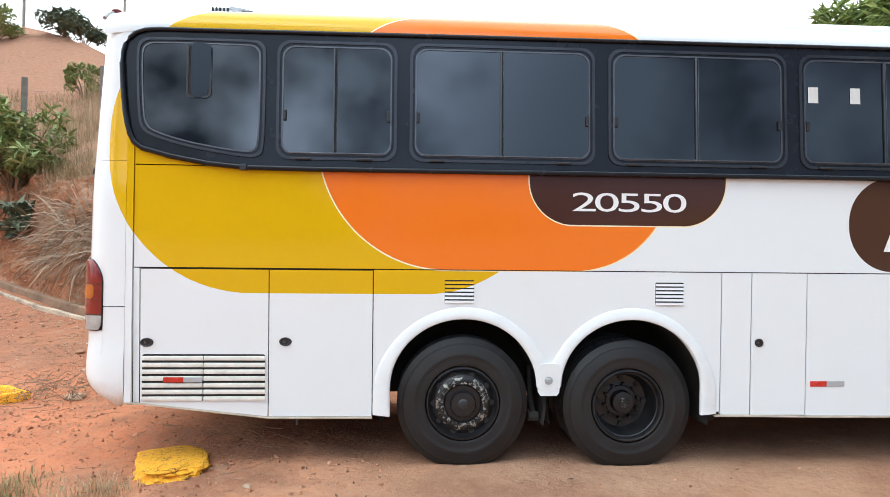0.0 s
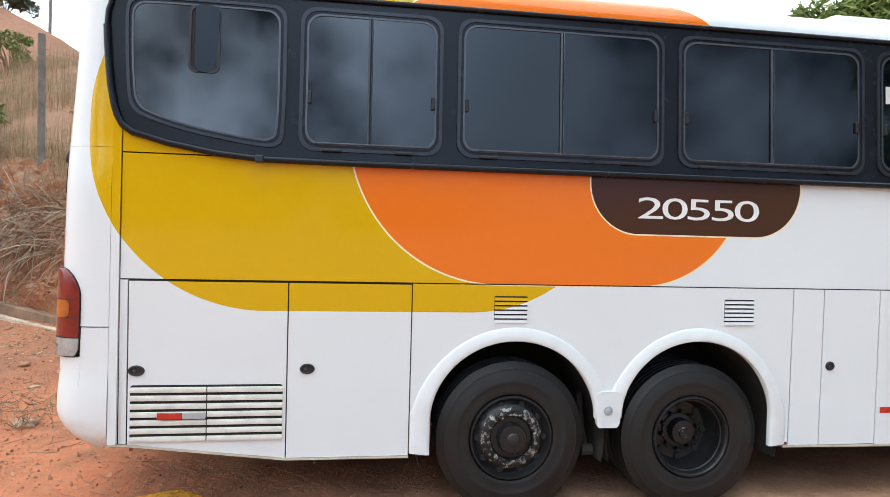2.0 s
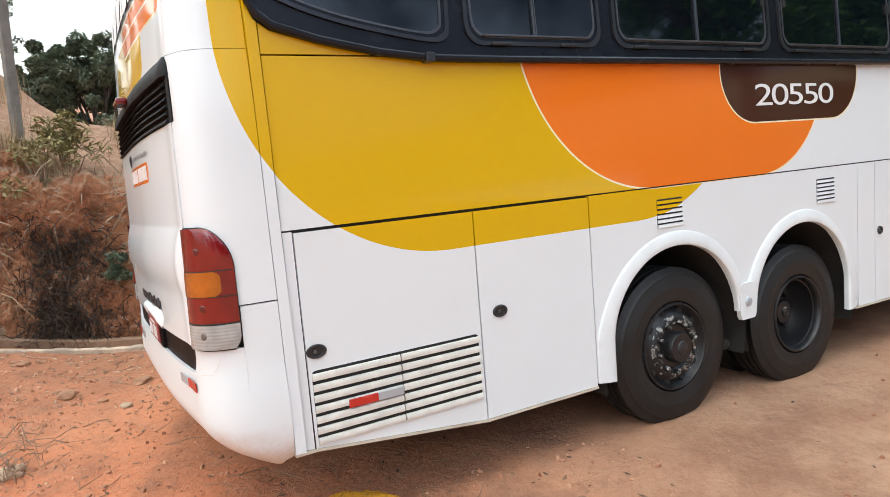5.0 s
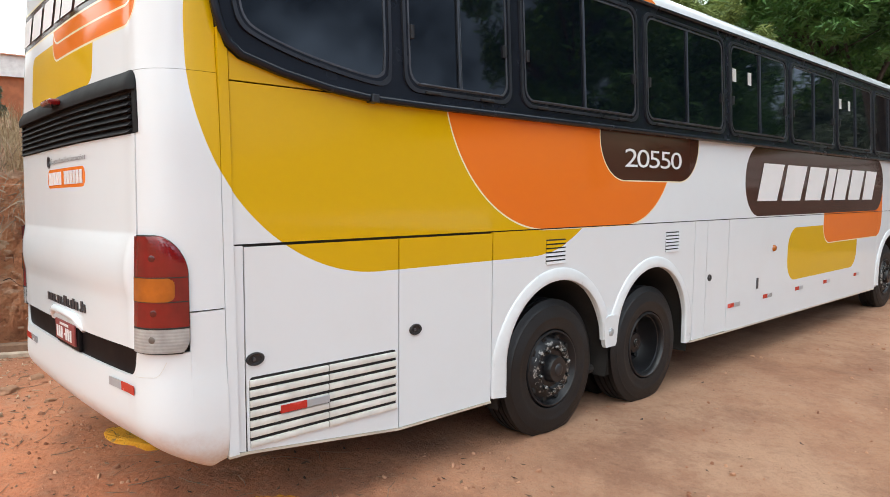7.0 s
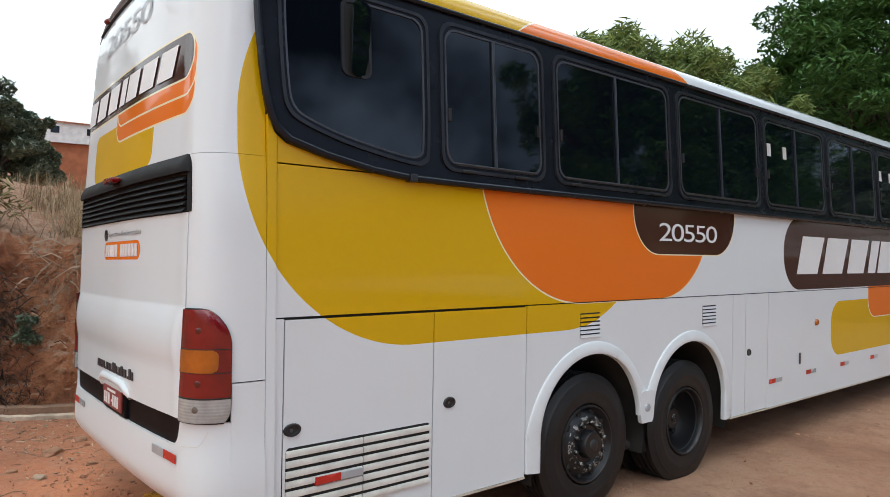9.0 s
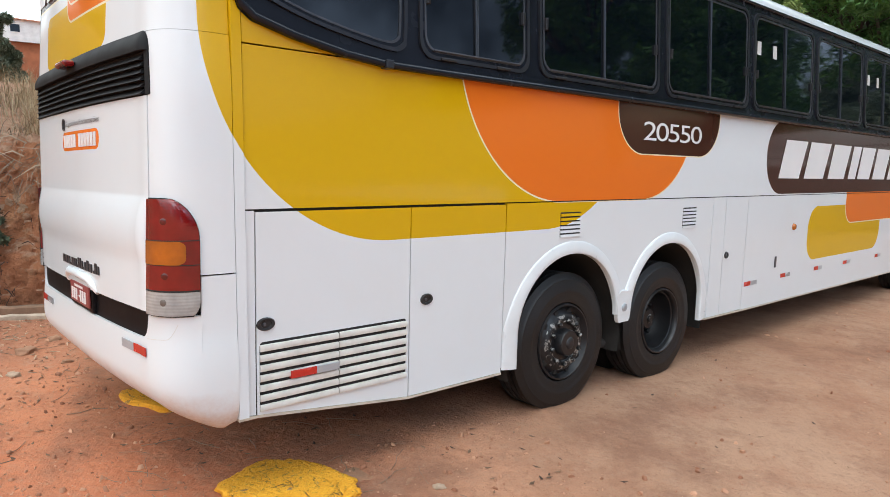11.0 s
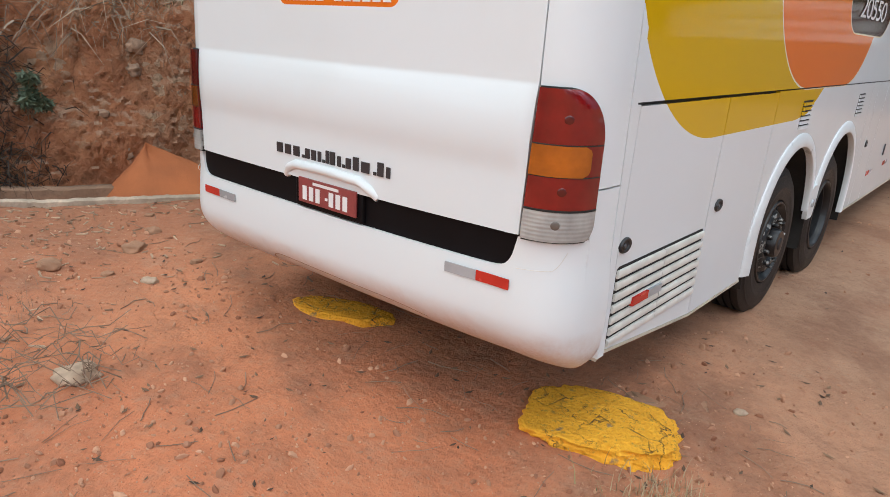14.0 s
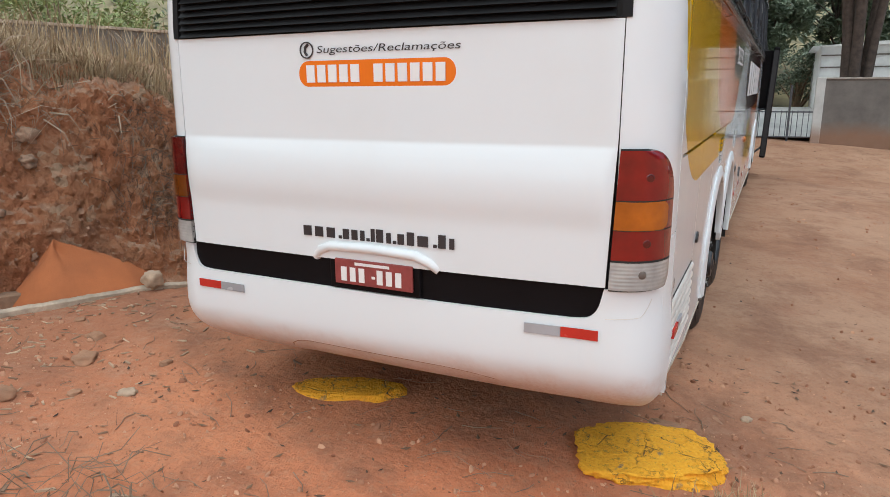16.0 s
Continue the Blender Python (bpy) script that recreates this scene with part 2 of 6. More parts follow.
def make_lens(name, color, rough=0.12, ribs=0.05):
    g = Graph(name)
    sep = g.nodes.new("ShaderNodeSeparateXYZ")
    g.links.new(g.world(), sep.inputs[0])
    rib = g.math("SINE", g.math("MULTIPLY", sep.outputs[2], 420.0))
    deep = tuple(c * 0.55 for c in color)
    col = g.mix(g.ramp(g.noise(9.0), 0.3, 0.75), deep, color)
    g.bump(rib, ribs, 0.004)
    return g.end(col, rough, 0.0, Coat_Weight=0.6, Coat_Roughness=0.05)


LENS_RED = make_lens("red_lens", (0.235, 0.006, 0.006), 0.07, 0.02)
LENS_RED_SHADED = make_lens("shaded_red_lens", (0.11, 0.004, 0.004), 0.2, 0.0)
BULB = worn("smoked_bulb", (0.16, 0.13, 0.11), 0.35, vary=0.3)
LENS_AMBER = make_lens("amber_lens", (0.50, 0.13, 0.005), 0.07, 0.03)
LENS_AMBER_SHADED = make_lens("shaded_amber_lens", (0.20, 0.05, 0.003), 0.10, 0.03)
LENS_CLEAR = make_lens("clear_lens", (0.46, 0.45, 0.43), 0.10, 0.16)


def make_scuffed():
    g = Graph("scuffed_hub_paint")
    n = g.noise(26.0, 5.0, 0.7)
    return g.end(g.mix(g.ramp(n, 0.52, 0.60), (0.015, 0.015, 0.016), (0.34, 0.33, 0.31)), 0.5, 0.3)


SCUFFED = make_scuffed()


def make_soil():
    g = Graph("red_dirt")
    big, mid, fine, grit = g.noise(0.33, 5.0), g.noise(1.9, 6.0, 0.62), g.noise(17.0, 5.0, 0.65), g.noise(95.0, 3.0)
    sep = g.nodes.new("ShaderNodeSeparateXYZ")
    g.links.new(g.world(), sep.inputs[0])
    where = g.math("ADD", g.math("SUBTRACT", sep.outputs[0], g.math("MULTIPLY", sep.outputs[1], 0.8)), g.math("MULTIPLY", mid, 2.5))
    clay = g.mix(g.ramp(big, 0.38, 0.62), (0.565, 0.187, 0.084), (0.635, 0.262, 0.128))
    dust = g.mix(g.ramp(big, 0.38, 0.62), (0.396, 0.206, 0.118), (0.467, 0.273, 0.170))
    col = g.mix(g.ramp(where, 1.6, 5.0), clay, dust)
    humus = g.math("MULTIPLY", g.ramp(g.math("ADD", sep.outputs[1], g.math("MULTIPLY", g.noise(1.1, 6.0, 0.7), 3.0)), 3.6, 5.2), g.ramp(sep.outputs[0], 3.5, 1.5))
    col = g.mix(g.math("MULTIPLY", humus, 0.55), col, (0.20, 0.082, 0.046))
    stain, patch_ = g.noise(0.8, 7.0, 0.7), g.noise(2.6, 7.0, 0.7)
    col = g.mix(g.ramp(mid, 0.45, 0.70, 0.0, 0.55), col, (0.317, 0.133, 0.071))
    col = g.mix(g.ramp(stain, 0.50, 0.64, 0.0, 0.62), col, (0.222, 0.099, 0.057))
    col = g.mix(g.ramp(patch_, 0.54, 0.66, 0.0, 0.40), col, (0.238, 0.103, 0.059))
    col = g.mix(g.ramp(patch_, 0.44, 0.32, 0.0, 0.40), col, (0.475, 0.294, 0.192))
    col = g.mix(g.ramp(fine, 0.50, 0.74, 0.0, 0.35), col, (0.436, 0.269, 0.170))
    col = g.mix(g.ramp(fine, 0.46, 0.30, 0.0, 0.28), col, (0.174, 0.074, 0.042))
    col = g.mix(g.ramp(grit, 0.60, 0.70, 0.0, 0.28), col, (0.135, 0.059, 0.035))
    crumb, clod = g.noise(42.0, 4.0, 0.7), g.noise(24.0, 5.0, 0.75)
    col = g.mix(g.ramp(crumb, 0.62, 0.72, 0.0, 0.45), col, (0.491, 0.311, 0.201))
    col = g.mix(g.ramp(clod, 0.40, 0.32, 0.0, 0.40), col, (0.150, 0.065, 0.037))
    col = g.mix(g.ramp(clod, 0.60, 0.68, 0.0, 0.35), col, (0.491, 0.290, 0.179))
    vor = g.nodes.new("ShaderNodeTexVoronoi")
    vor.inputs["Scale"].default_value = 23.0
    g.links.new(g.world(), vor.inputs["Vector"])
    h = g.math("ADD", g.math("MULTIPLY", g.math("ADD", fine, g.math("MULTIPLY", clod, 0.8)), 0.8), g.math("ADD", g.math("MULTIPLY", grit, 0.25), g.math("ADD", g.math("MULTIPLY", patch_, 1.2), g.math("MULTIPLY", vor.outputs["Distance"], 0.25))))
    g.bump(h, 0.8, 0.022)
    return g.end(col, 0.95)


def make_bank():
    """Cut earth below, dry litter on the gentler ground above it."""
    g = Graph("cut_earth_and_dry_litter")
    mid, fine, veins = g.noise(1.3, 6.0, 0.65), g.noise(9.0, 6.0, 0.7), g.noise(30.0, 4.0)
    earth = g.mix(g.ramp(mid, 0.35, 0.65), (0.46, 0.168, 0.075), (0.56, 0.258, 0.128))
    earth = g.mix(g.ramp(g.noise(0.9, 5.0), 0.5, 0.66, 0.0, 0.75), earth, (0.30, 0.150, 0.086))
    earth = g.mix(g.ramp(fine, 0.52, 0.68, 0.0, 0.7), earth, (0.15, 0.064, 0.034))
    litter = g.mix(g.ramp(fine, 0.35, 0.65), (0.42, 0.21, 0.125), (0.60, 0.375, 0.245))
    litter = g.mix(g.ramp(mid, 0.55, 0.7, 0.0, 0.6), litter, (0.40, 0.18, 0.09))
    place = g.nodes.new("ShaderNodeSeparateXYZ")
    g.links.new(g.world(), place.inputs[0])
    bare = g.ramp(g.math("ADD", place.outputs[2], g.math("MULTIPLY", mid, 3.0)), 4.6, 6.6)
    litter = g.mix(g.math("MULTIPLY", bare, 0.75), litter, g.mix(g.ramp(fine, 0.40, 0.62), (0.56, 0.27, 0.165), (0.36, 0.165, 0.10)))
    vor = g.nodes.new("ShaderNodeTexVoronoi")
    vor.inputs["Scale"].default_value = 13.0
    g.links.new(g.world(), vor.inputs["Vector"])
    tone = g.nodes.new("ShaderNodeSeparateColor")
    g.links.new(vor.outputs["Color"], tone.inputs[0])
    chip = g.math("MULTIPLY", g.ramp(tone.outputs[0], 0.80, 0.86), g.ramp(mid, 0.50, 0.60))
    earth = g.mix(g.math("MULTIPLY", chip, 0.7), earth, (0.52, 0.38, 0.26))
    geo = g.nodes.new("ShaderNodeNewGeometry")
    sep = g.nodes.new("ShaderNodeSeparateXYZ")
    g.links.new(geo.outputs["Normal"], sep.inputs[0])
    flat = g.ramp(g.math("ADD", sep.outputs[2], g.math("MULTIPLY", fine, 0.35)), 0.72, 0.98)
    g.bump(g.math("ADD", fine, g.math("ADD", g.math("MULTIPLY", veins, 0.5), g.math("MULTIPLY", g.noise(75.0, 4.0, 0.7), 0.3))), 1.0, 0.10)
    return g.end(g.mix(flat, earth, litter), 0.95)


SOIL, BANK = make_soil(), make_bank()
SAND = worn("red_sand", (0.42, 0.135, 0.048), 0.95, vary=0.2, scale=2.5, relief=0.5, fine=70.0)


def make_yellow_concrete():
    g = Graph("yellow_painted_concrete")
    n, f = g.noise(9.0, 6.0, 0.65), g.noise(55.0, 4.0)
    col = g.mix(g.ramp(f, 0.3, 0.7), (0.86, 0.37, 0.014), (0.96, 0.48, 0.03))
    col = g.mix(g.ramp(n, 0.62, 0.70), col, (0.33, 0.19, 0.10))
    crack = g.nodes.new("ShaderNodeTexVoronoi")
    crack.feature = "DISTANCE_TO_EDGE"
    crack.inputs["Scale"].default_value = 6.5
    warp = g.nodes.new("ShaderNodeVectorMath")
    warp.operation = "ADD"
    g.links.new(g.world(), warp.inputs[0])
    g.links.new(g.mix(1.0, (0, 0, 0), g.math("MULTIPLY", n, 0.25)), warp.inputs[1])
    g.links.new(warp.outputs[0], crack.inputs["Vector"])
    line = g.math("MULTIPLY", g.ramp(crack.outputs["Distance"], 0.022, 0.008), g.ramp(g.noise(4.0), 0.42, 0.55))
    col = g.mix(line, col, (0.08, 0.045, 0.02))
    mould = g.math("MULTIPLY", g.ramp(g.noise(24.0, 6.0, 0.7), 0.56, 0.66), 0.6)
    col = g.mix(mould, col, (0.20, 0.12, 0.035))
    g.bump(g.math("SUBTRACT", g.math("ADD", n, g.math("MULTIPLY", f, 0.5)), g.math("MULTIPLY", line, 0.6)), 0.9, 0.03)
    return g.end(col, 0.85)


YELLOWROCK = make_yellow_concrete()


def leafy(name, a, b, rough=0.6):
    g = Graph(name)
    geo = g.nodes.new("ShaderNodeNewGeometry")
    col = g.mix(geo.outputs["Random Per Island"], a, b)
    return g.end(col, rough, Subsurface_Weight=0.0, Transmission_Weight=0.0)


LEAF_DARK = leafy("dark_green_leaves", (0.038, 0.105, 0.020), (0.10, 0.21, 0.040))
LEAF_LIGHT = leafy("light_green_leaves", (0.085, 0.14, 0.03), (0.28, 0.34, 0.085))
# distance haze is mixed into this paler leaf colour
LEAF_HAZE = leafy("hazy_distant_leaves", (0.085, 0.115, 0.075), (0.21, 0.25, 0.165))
LEAF_WEED = leafy("weed_leaves", (0.15, 0.205, 0.065), (0.36, 0.41, 0.16))
LEAF_GREY = leafy("greyish_leaves", (0.06, 0.085, 0.05), (0.135, 0.165, 0.10))
STRAW = leafy("dry_grass_blades", (0.23, 0.15, 0.08), (0.54, 0.41, 0.25), 0.85)
STRAW_GREEN = leafy("half_dry_grass", (0.16, 0.15, 0.06), (0.36, 0.30, 0.14), 0.85)
STRAW_DARK = leafy("dead_dark_stems", (0.06, 0.042, 0.034), (0.24, 0.175, 0.125), 0.9)
PEBBLE = leafy("pebbles", (0.26, 0.10, 0.052), (0.60, 0.33, 0.20), 0.9)
DRYLEAF = leafy("fallen_dry_leaves", (0.05, 0.028, 0.018), (0.26, 0.15, 0.085), 0.9)


# ---------------------------------------------------------------- mesh helpers
def part(name, bm, material, parent=None, label="", smooth=None):
    """Links a bmesh as one mesh object, under a thing or a part."""
    me = bpy.data.meshes.new(name)
    bmesh.ops.recalc_face_normals(bm, faces=bm.faces)
    bm.to_mesh(me)
    bm.free()
    me.materials.append(material)
    if smooth is not None:
        me.polygons.foreach_set("use_smooth", [True] * len(me.polygons))
        if smooth > 0:
            me.set_sharp_from_angle(angle=radians(smooth))
    ob = new(name, me)
    if parent is not None:
        ob.parent = parent
    if label:
        tagged(ob, label)
    return ob


def raw(name, verts, faces, material, parent=None, smooth=False):
    me = bpy.data.meshes.new(name)
    me.from_pydata(verts, [], faces)
    me.materials.append(material)
    if smooth:
        me.polygons.foreach_set("use_smooth", [True] * len(me.polygons))
    me.update()
    ob = new(name, me)
    if parent is not None:
        ob.parent = parent
    return ob


def box(x0, x1, y0, y1, z0, z1, bevel=0.0, seg=2, bm=None):
    bm = bm or bmesh.new()
    made = bmesh.ops.create_cube(bm, size=1.0)["verts"]
    bmesh.ops.transform(bm, verts=made, matrix=Matrix.LocRotScale(((x0 + x1) / 2, (y0 + y1) / 2, (z0 + z1) / 2), None, (x1 - x0, y1 - y0, z1 - z0)))
    if bevel:
        edges = list({e for v in made for e in v.link_edges})
        bmesh.ops.bevel(bm, geom=edges, offset=bevel, segments=seg, affect="EDGES", profile=0.5)
    return bm


def tube(points, r, n=8, bm=None, taper=None, cap=True):
    """A round bar along points; taper gives a radius for each."""
    bm = bm or bmesh.new()
    pts, rings = [Vector(p) for p in points], []
    for i, p in enumerate(pts):
        way = (pts[min(i + 1, len(pts) - 1)] - pts[max(i - 1, 0)]).normalized()
        a = way.cross(Vector((0, 0, 1)) if abs(way.z) < 0.9 else Vector((1, 0, 0))).normalized()
        b = way.cross(a)
        rad = taper[i] if taper else r
        rings.append([bm.verts.new(p + rad * (math.cos(t) * a + math.sin(t) * b)) for t in (2 * math.pi * k / n for k in range(n))])
    for s, t in zip(rings, rings[1:]):
        for k in range(n):
            bm.faces.new((s[k], s[(k + 1) % n], t[(k + 1) % n], t[k]))
    if cap:
        bm.faces.new(rings[0])
        bm.faces.new(rings[-1])
    return bm


def lathe(profile, centre, n=48, bm=None):
    """Turns a profile of (radius, y) about an axle along y."""
    bm = bm or bmesh.new()
    cx, cy, cz = centre
    rings = []
    for r, y in profile:
        if r < 1e-4:
            rings.append([bm.verts.new((cx, cy + y, cz))])
        else:
            rings.append([bm.verts.new((cx + r * math.cos(t), cy + y, cz + r * math.sin(t))) for t in (2 * math.pi * k / n for k in range(n))])
    for s, t in zip(rings, rings[1:]):
        for k in range(n):
            quad = [s[k % len(s)], s[(k + 1) % len(s)], t[(k + 1) % len(t)], t[k % len(t)]]
            quad = list(dict.fromkeys(quad))
            if len(quad) > 2:
                bm.faces.new(quad)
    return bm


def patch(f, us, vs, depth=0.02):
    """A curved sheet panel: f(u, v) gives place and inward direction; its rim is turned in by depth."""
    bm = bmesh.new()
    grid, rim = [], []
    for v in vs:
        grid.append([bm.verts.new(f(u, v)[0]) for u in us])
    for a, b in zip(grid, grid[1:]):
        for k in range(len(us) - 1):
            bm.faces.new((a[k], a[k + 1], b[k + 1], b[k]))
    if depth:
        loop = [(0, i) for i in range(len(us))] + [(j, len(us) - 1) for j in range(1, len(vs))]
        loop += [(len(vs) - 1, i) for i in range(len(us) - 2, -1, -1)] + [(j, 0) for j in range(len(vs) - 2, 0, -1)]
        for j, i in loop:
            p, inward = f(us[i], vs[j])
            rim.append(bm.verts.new(Vector(p) + depth * Vector(inward)))
        for k in range(len(loop)):
            (j, i), (jj, ii) = loop[k], loop[(k + 1) % len(loop)]
            bm.faces.new((grid[j][i], grid[jj][ii], rim[(k + 1) % len(loop)], rim[k]))
    return bm


def steps(a, b, n):
    return [a + (b - a) * k / n for k in range(n + 1)]


def sheet(outline, y, depth, bm=None, f=None):
    """A flat plate in the x-z plane with the given outline; f(x, z) may bend it to a surface."""
    bm = bm or bmesh.new()
    place = f or (lambda x, z: (x, y, z))
    front = [bm.verts.new(place(x, z)) for x, z in outline]
    face = bm.faces.new(front)
    back = [bm.verts.new(Vector(place(x, z)) + Vector((0, depth, 0))) for x, z in outline]
    for k in range(len(front)):
        n = (k + 1) % len(front)
        bm.faces.new((front[k], front[n], back[n], back[k]))
    bmesh.ops.triangulate(bm, faces=[face])
    return bm


def rounded(x0, x1, z0, z1, r, n=5):
    pts = []
    for cx, cz, a in ((x1 - r, z1 - r, 0), (x0 + r, z1 - r, 90), (x0 + r, z0 + r, 180), (x1 - r, z0 + r, 270)):
        pts += [(cx + r * math.cos(radians(a + 90 * k / n)), cz + r * math.sin(radians(a + 90 * k / n))) for k in range(n + 1)]
    return pts


def ring(outer, inner, place, depth, bm=None):
    """A flat frame between two outlines of the same count."""
    bm = bm or bmesh.new()
    rows = [[bm.verts.new(Vector(place(x, z)) + Vector((0, d, 0))) for x, z in line] for line, d in ((outer, depth), (outer, 0), (inner, 0), (inner, depth))]
    n = len(outer)
    for a, b in zip(rows, rows[1:]):
        for k in range(n):
            bm.faces.new((a[k], a[(k + 1) % n], b[(k + 1) % n], b[k]))
    return bm


def writing(name, text, height, width, m, material, parent=None, label="", shear=0.0, wrap=None, thin=0.0, gap=1.0):
    """Raised lettering in the built-in font, fitted to a width and a height."""
    cu = bpy.data.curves.new(name, "FONT")
    cu.body, cu.size, cu.extrude, cu.shear, cu.resolution_u = text, 1.0, 0.0, shear, 4
    cu.offset, cu.space_character = -thin, gap
    ob = bpy.data.objects.new(name, cu)
    scene.collection.objects.link(ob)
    me = bpy.data.meshes.new_from_object(ob.evaluated_get(bpy.context.evaluated_depsgraph_get()))
    bpy.data.objects.remove(ob)
    co = np.empty(len(me.vertices) * 3)
    me.vertices.foreach_get("co", co)
    co = co.reshape(-1, 3)
    lo, hi = co.min(0), co.max(0)
    co[:, 0] = (co[:, 0] - lo[0]) / (hi[0] - lo[0]) * width
    co[:, 1] = (co[:, 1] - lo[1]) / (hi[1] - lo[1]) * height
    me.vertices.foreach_set("co", co.ravel())
    me.transform(m)
    if wrap is not None:
        for v in me.vertices:
            v.co = rear(u_at(v.co.y, v.co.z), v.co.z, wrap)[0]
    me.materials.clear()
    me.materials.append(material)
    out = new(name, me)
    if parent is not None:
        out.parent = parent
    if label:
        tagged(out, label)
    return out


# ---------------------------------------------------------------- the coach: its surfaces
WIDE, FRONT = 2.5, 14.75
MID = WIDE / 2
bus = tagged(new("coach_bus"), "white intercity coach with yellow, orange and brown rounded stripes", "bus")


def side_y(z):
    """How far the side stands in at a height."""
    if z > 2.33:
        return 0.010 + 0.04 * (z - 2.33)
    if z > 2.27:
        return 0.010 * (z - 2.27) / 0.06
    return 0.02 * max(0.0, (0.6 - z) / 0.2) ** 2


def on_side(out=0.0):
    return lambda x, z: (x, side_y(z) - out, z)


def back_x(z):
    """The rear's profile."""
    if z < 0.72:
        return 0.660 + 0.23 * ((0.72 - z) / 0.27) ** 2.2
    if z < 1.02:
        return 0.660
    if z < 2.3:
        return 0.660 + 0.025 * (z - 1.02) / 1.28
    return 0.685 + 0.06 * (z - 2.3) + 0.06 * max(0.0, (z - 3.25) / 0.3) ** 2


CORNER = 0.30


def rear(u, z, out=0.0):
    """u runs from the right side (0) round the corner (1), across the back to the far corner (2) and on to the left side (3)."""
    inset = -0.010 + 0.020 * max(0.0, min(1.0, (z - 2.1) / 0.25)) + max(0.0, side_y(z) - 0.010 if z > 2.33 else 0.0)
    inset += 0.055 * max(0.0, (0.57 - z) / 0.12) ** 2
    xb, y0, y1 = back_x(z), inset, WIDE - inset
    start = 1.045

    def plan(w):
        far = w > 1.5
        t = 3 - w if far else w
        bow, cr = (0.012, 0.25) if far else (0.042, CORNER)
        if t <= 1:
            a = t * math.pi / 2
            reach = start - (xb + bow)
            px, py = start - reach * math.sin(a) ** 0.667, y0 + cr * (1 - max(0.0, math.cos(a)) ** 0.667)
        else:
            s = (t - 1) / 0.5
            half = MID - y0 - cr
            py = y0 + cr + half * s
            px = xb + bow * (1 - s) ** 2
        return px, (y0 + y1 - py if far else py)

    (ax, ay), (bx, by) = plan(max(0.0, u - 0.004)), plan(min(3.0, u + 0.004))
    way = Vector((bx - ax, by - ay, 0)).normalized()
    n = Vector((-way.y, way.x, 0))
    n = n if n.x < 0 or (n.y < 0 and u < 1) or (n.y > 0 and u > 2) else -n
    px, py = plan(u)
    return Vector((px, py, z)) + out * n, -n


def u_at(y, z):
    """The rear parameter at a distance y across."""
    lo, hi = 0.0, 3.0
    for _ in range(40):
        m = (lo + hi) / 2
        lo, hi = (m, hi) if rear(m, z)[0].y < y else (lo, m)
    return (lo + hi) / 2


def bulge(z):
    """The lid swells below its crease."""
    if z > 1.585 or z < 1.03:
        return 0.0
    if z > 1.28:
        return 0.034 * (1 - ((z - 1.41) / 0.175) ** 2)
    return 0.034 * 0.44 * (1 - 0.4 * (1.28 - z) / 0.22)


part("inner_shell", patch(lambda u, z: (rear(u, z, -0.03)[0], rear(u, z)[1]), steps(0, 3, 40), steps(0.55, 3.42, 24), 0.0), SEAM, bus)


def side_panel(name, x0, x1, z0, z1, material=PAINT, zb=None, label=""):
    zb = z0 if zb is None else zb
    return part(name, sheet([(x0, z0), (x1, zb), (x1, z1), (x0, z1)], 0.0, 0.025), material, bus, label)


# dark frame behind all side panels, which shows in the joints
part("side_frame", box(1.06, 13.9, 0.022, 0.06, 1.30, 2.30), SEAM, bus)
part("side_frame", box(1.06, 2.95, 0.022, 0.06, 0.47, 1.30), SEAM, bus)
part("side_frame", box(5.60, 11.50, 0.022, 0.06, 0.42, 1.30), SEAM, bus)

J = 0.004
# long upper panel with its rounded front end
side_panel("upper_side_panel", 1.104, 14.2, 1.52 + J, 2.30)
side_panel("quarter_panel", 1.104, 2.4, 2.30 + 2 * J, 2.47)
part("corner_strip", patch(lambda x, v: (Vector((x, -0.012 + 0.016 * max(0.0, v * 2.05 - 1.6), 0.495 + (2.54 - 1.6 * (x - 1.05) - 0.495) * v)), Vector((0, 1, 0))), [1.048, 1.098], steps(0, 1, 8), 0.03), PAINT, bus)
part("corner_strip", sheet([(1.104, 0.493), (1.148, 0.488), (1.148, 1.52 - J), (1.104, 1.52 - J)], -0.002, 0.03), PAINT, bus)
engine_door = side_panel("engine_door", 1.156, 2.12 - J, 0.486, 1.516 - J - 0.003, zb=0.377, label="white engine door with louvres")
side_door = side_panel("side_door", 2.12 + J, 2.918 - J, 0.377, 1.516 - J - 0.003, zb=0.373)
part("narrow_panel", sheet([(5.705, 0.376), (5.95 - J, 0.374), (5.95 - J, 1.516), (5.705, 1.516)], 0.0, 0.025), PAINT, bus)
narrow_door = side_panel("side_door", 5.95 + J, 6.412 - J, 0.373, 1.52 - J)
part("luggage_panel", sheet([(6.412 + J, 0.366), (11.46, 0.34), (11.46, 1.516), (6.412 + J, 1.516)], 0.0, 0.025), PAINT, bus)
AX1, AX2, AX3, AXZ = 3.631, 4.962, 12.16, 0.464


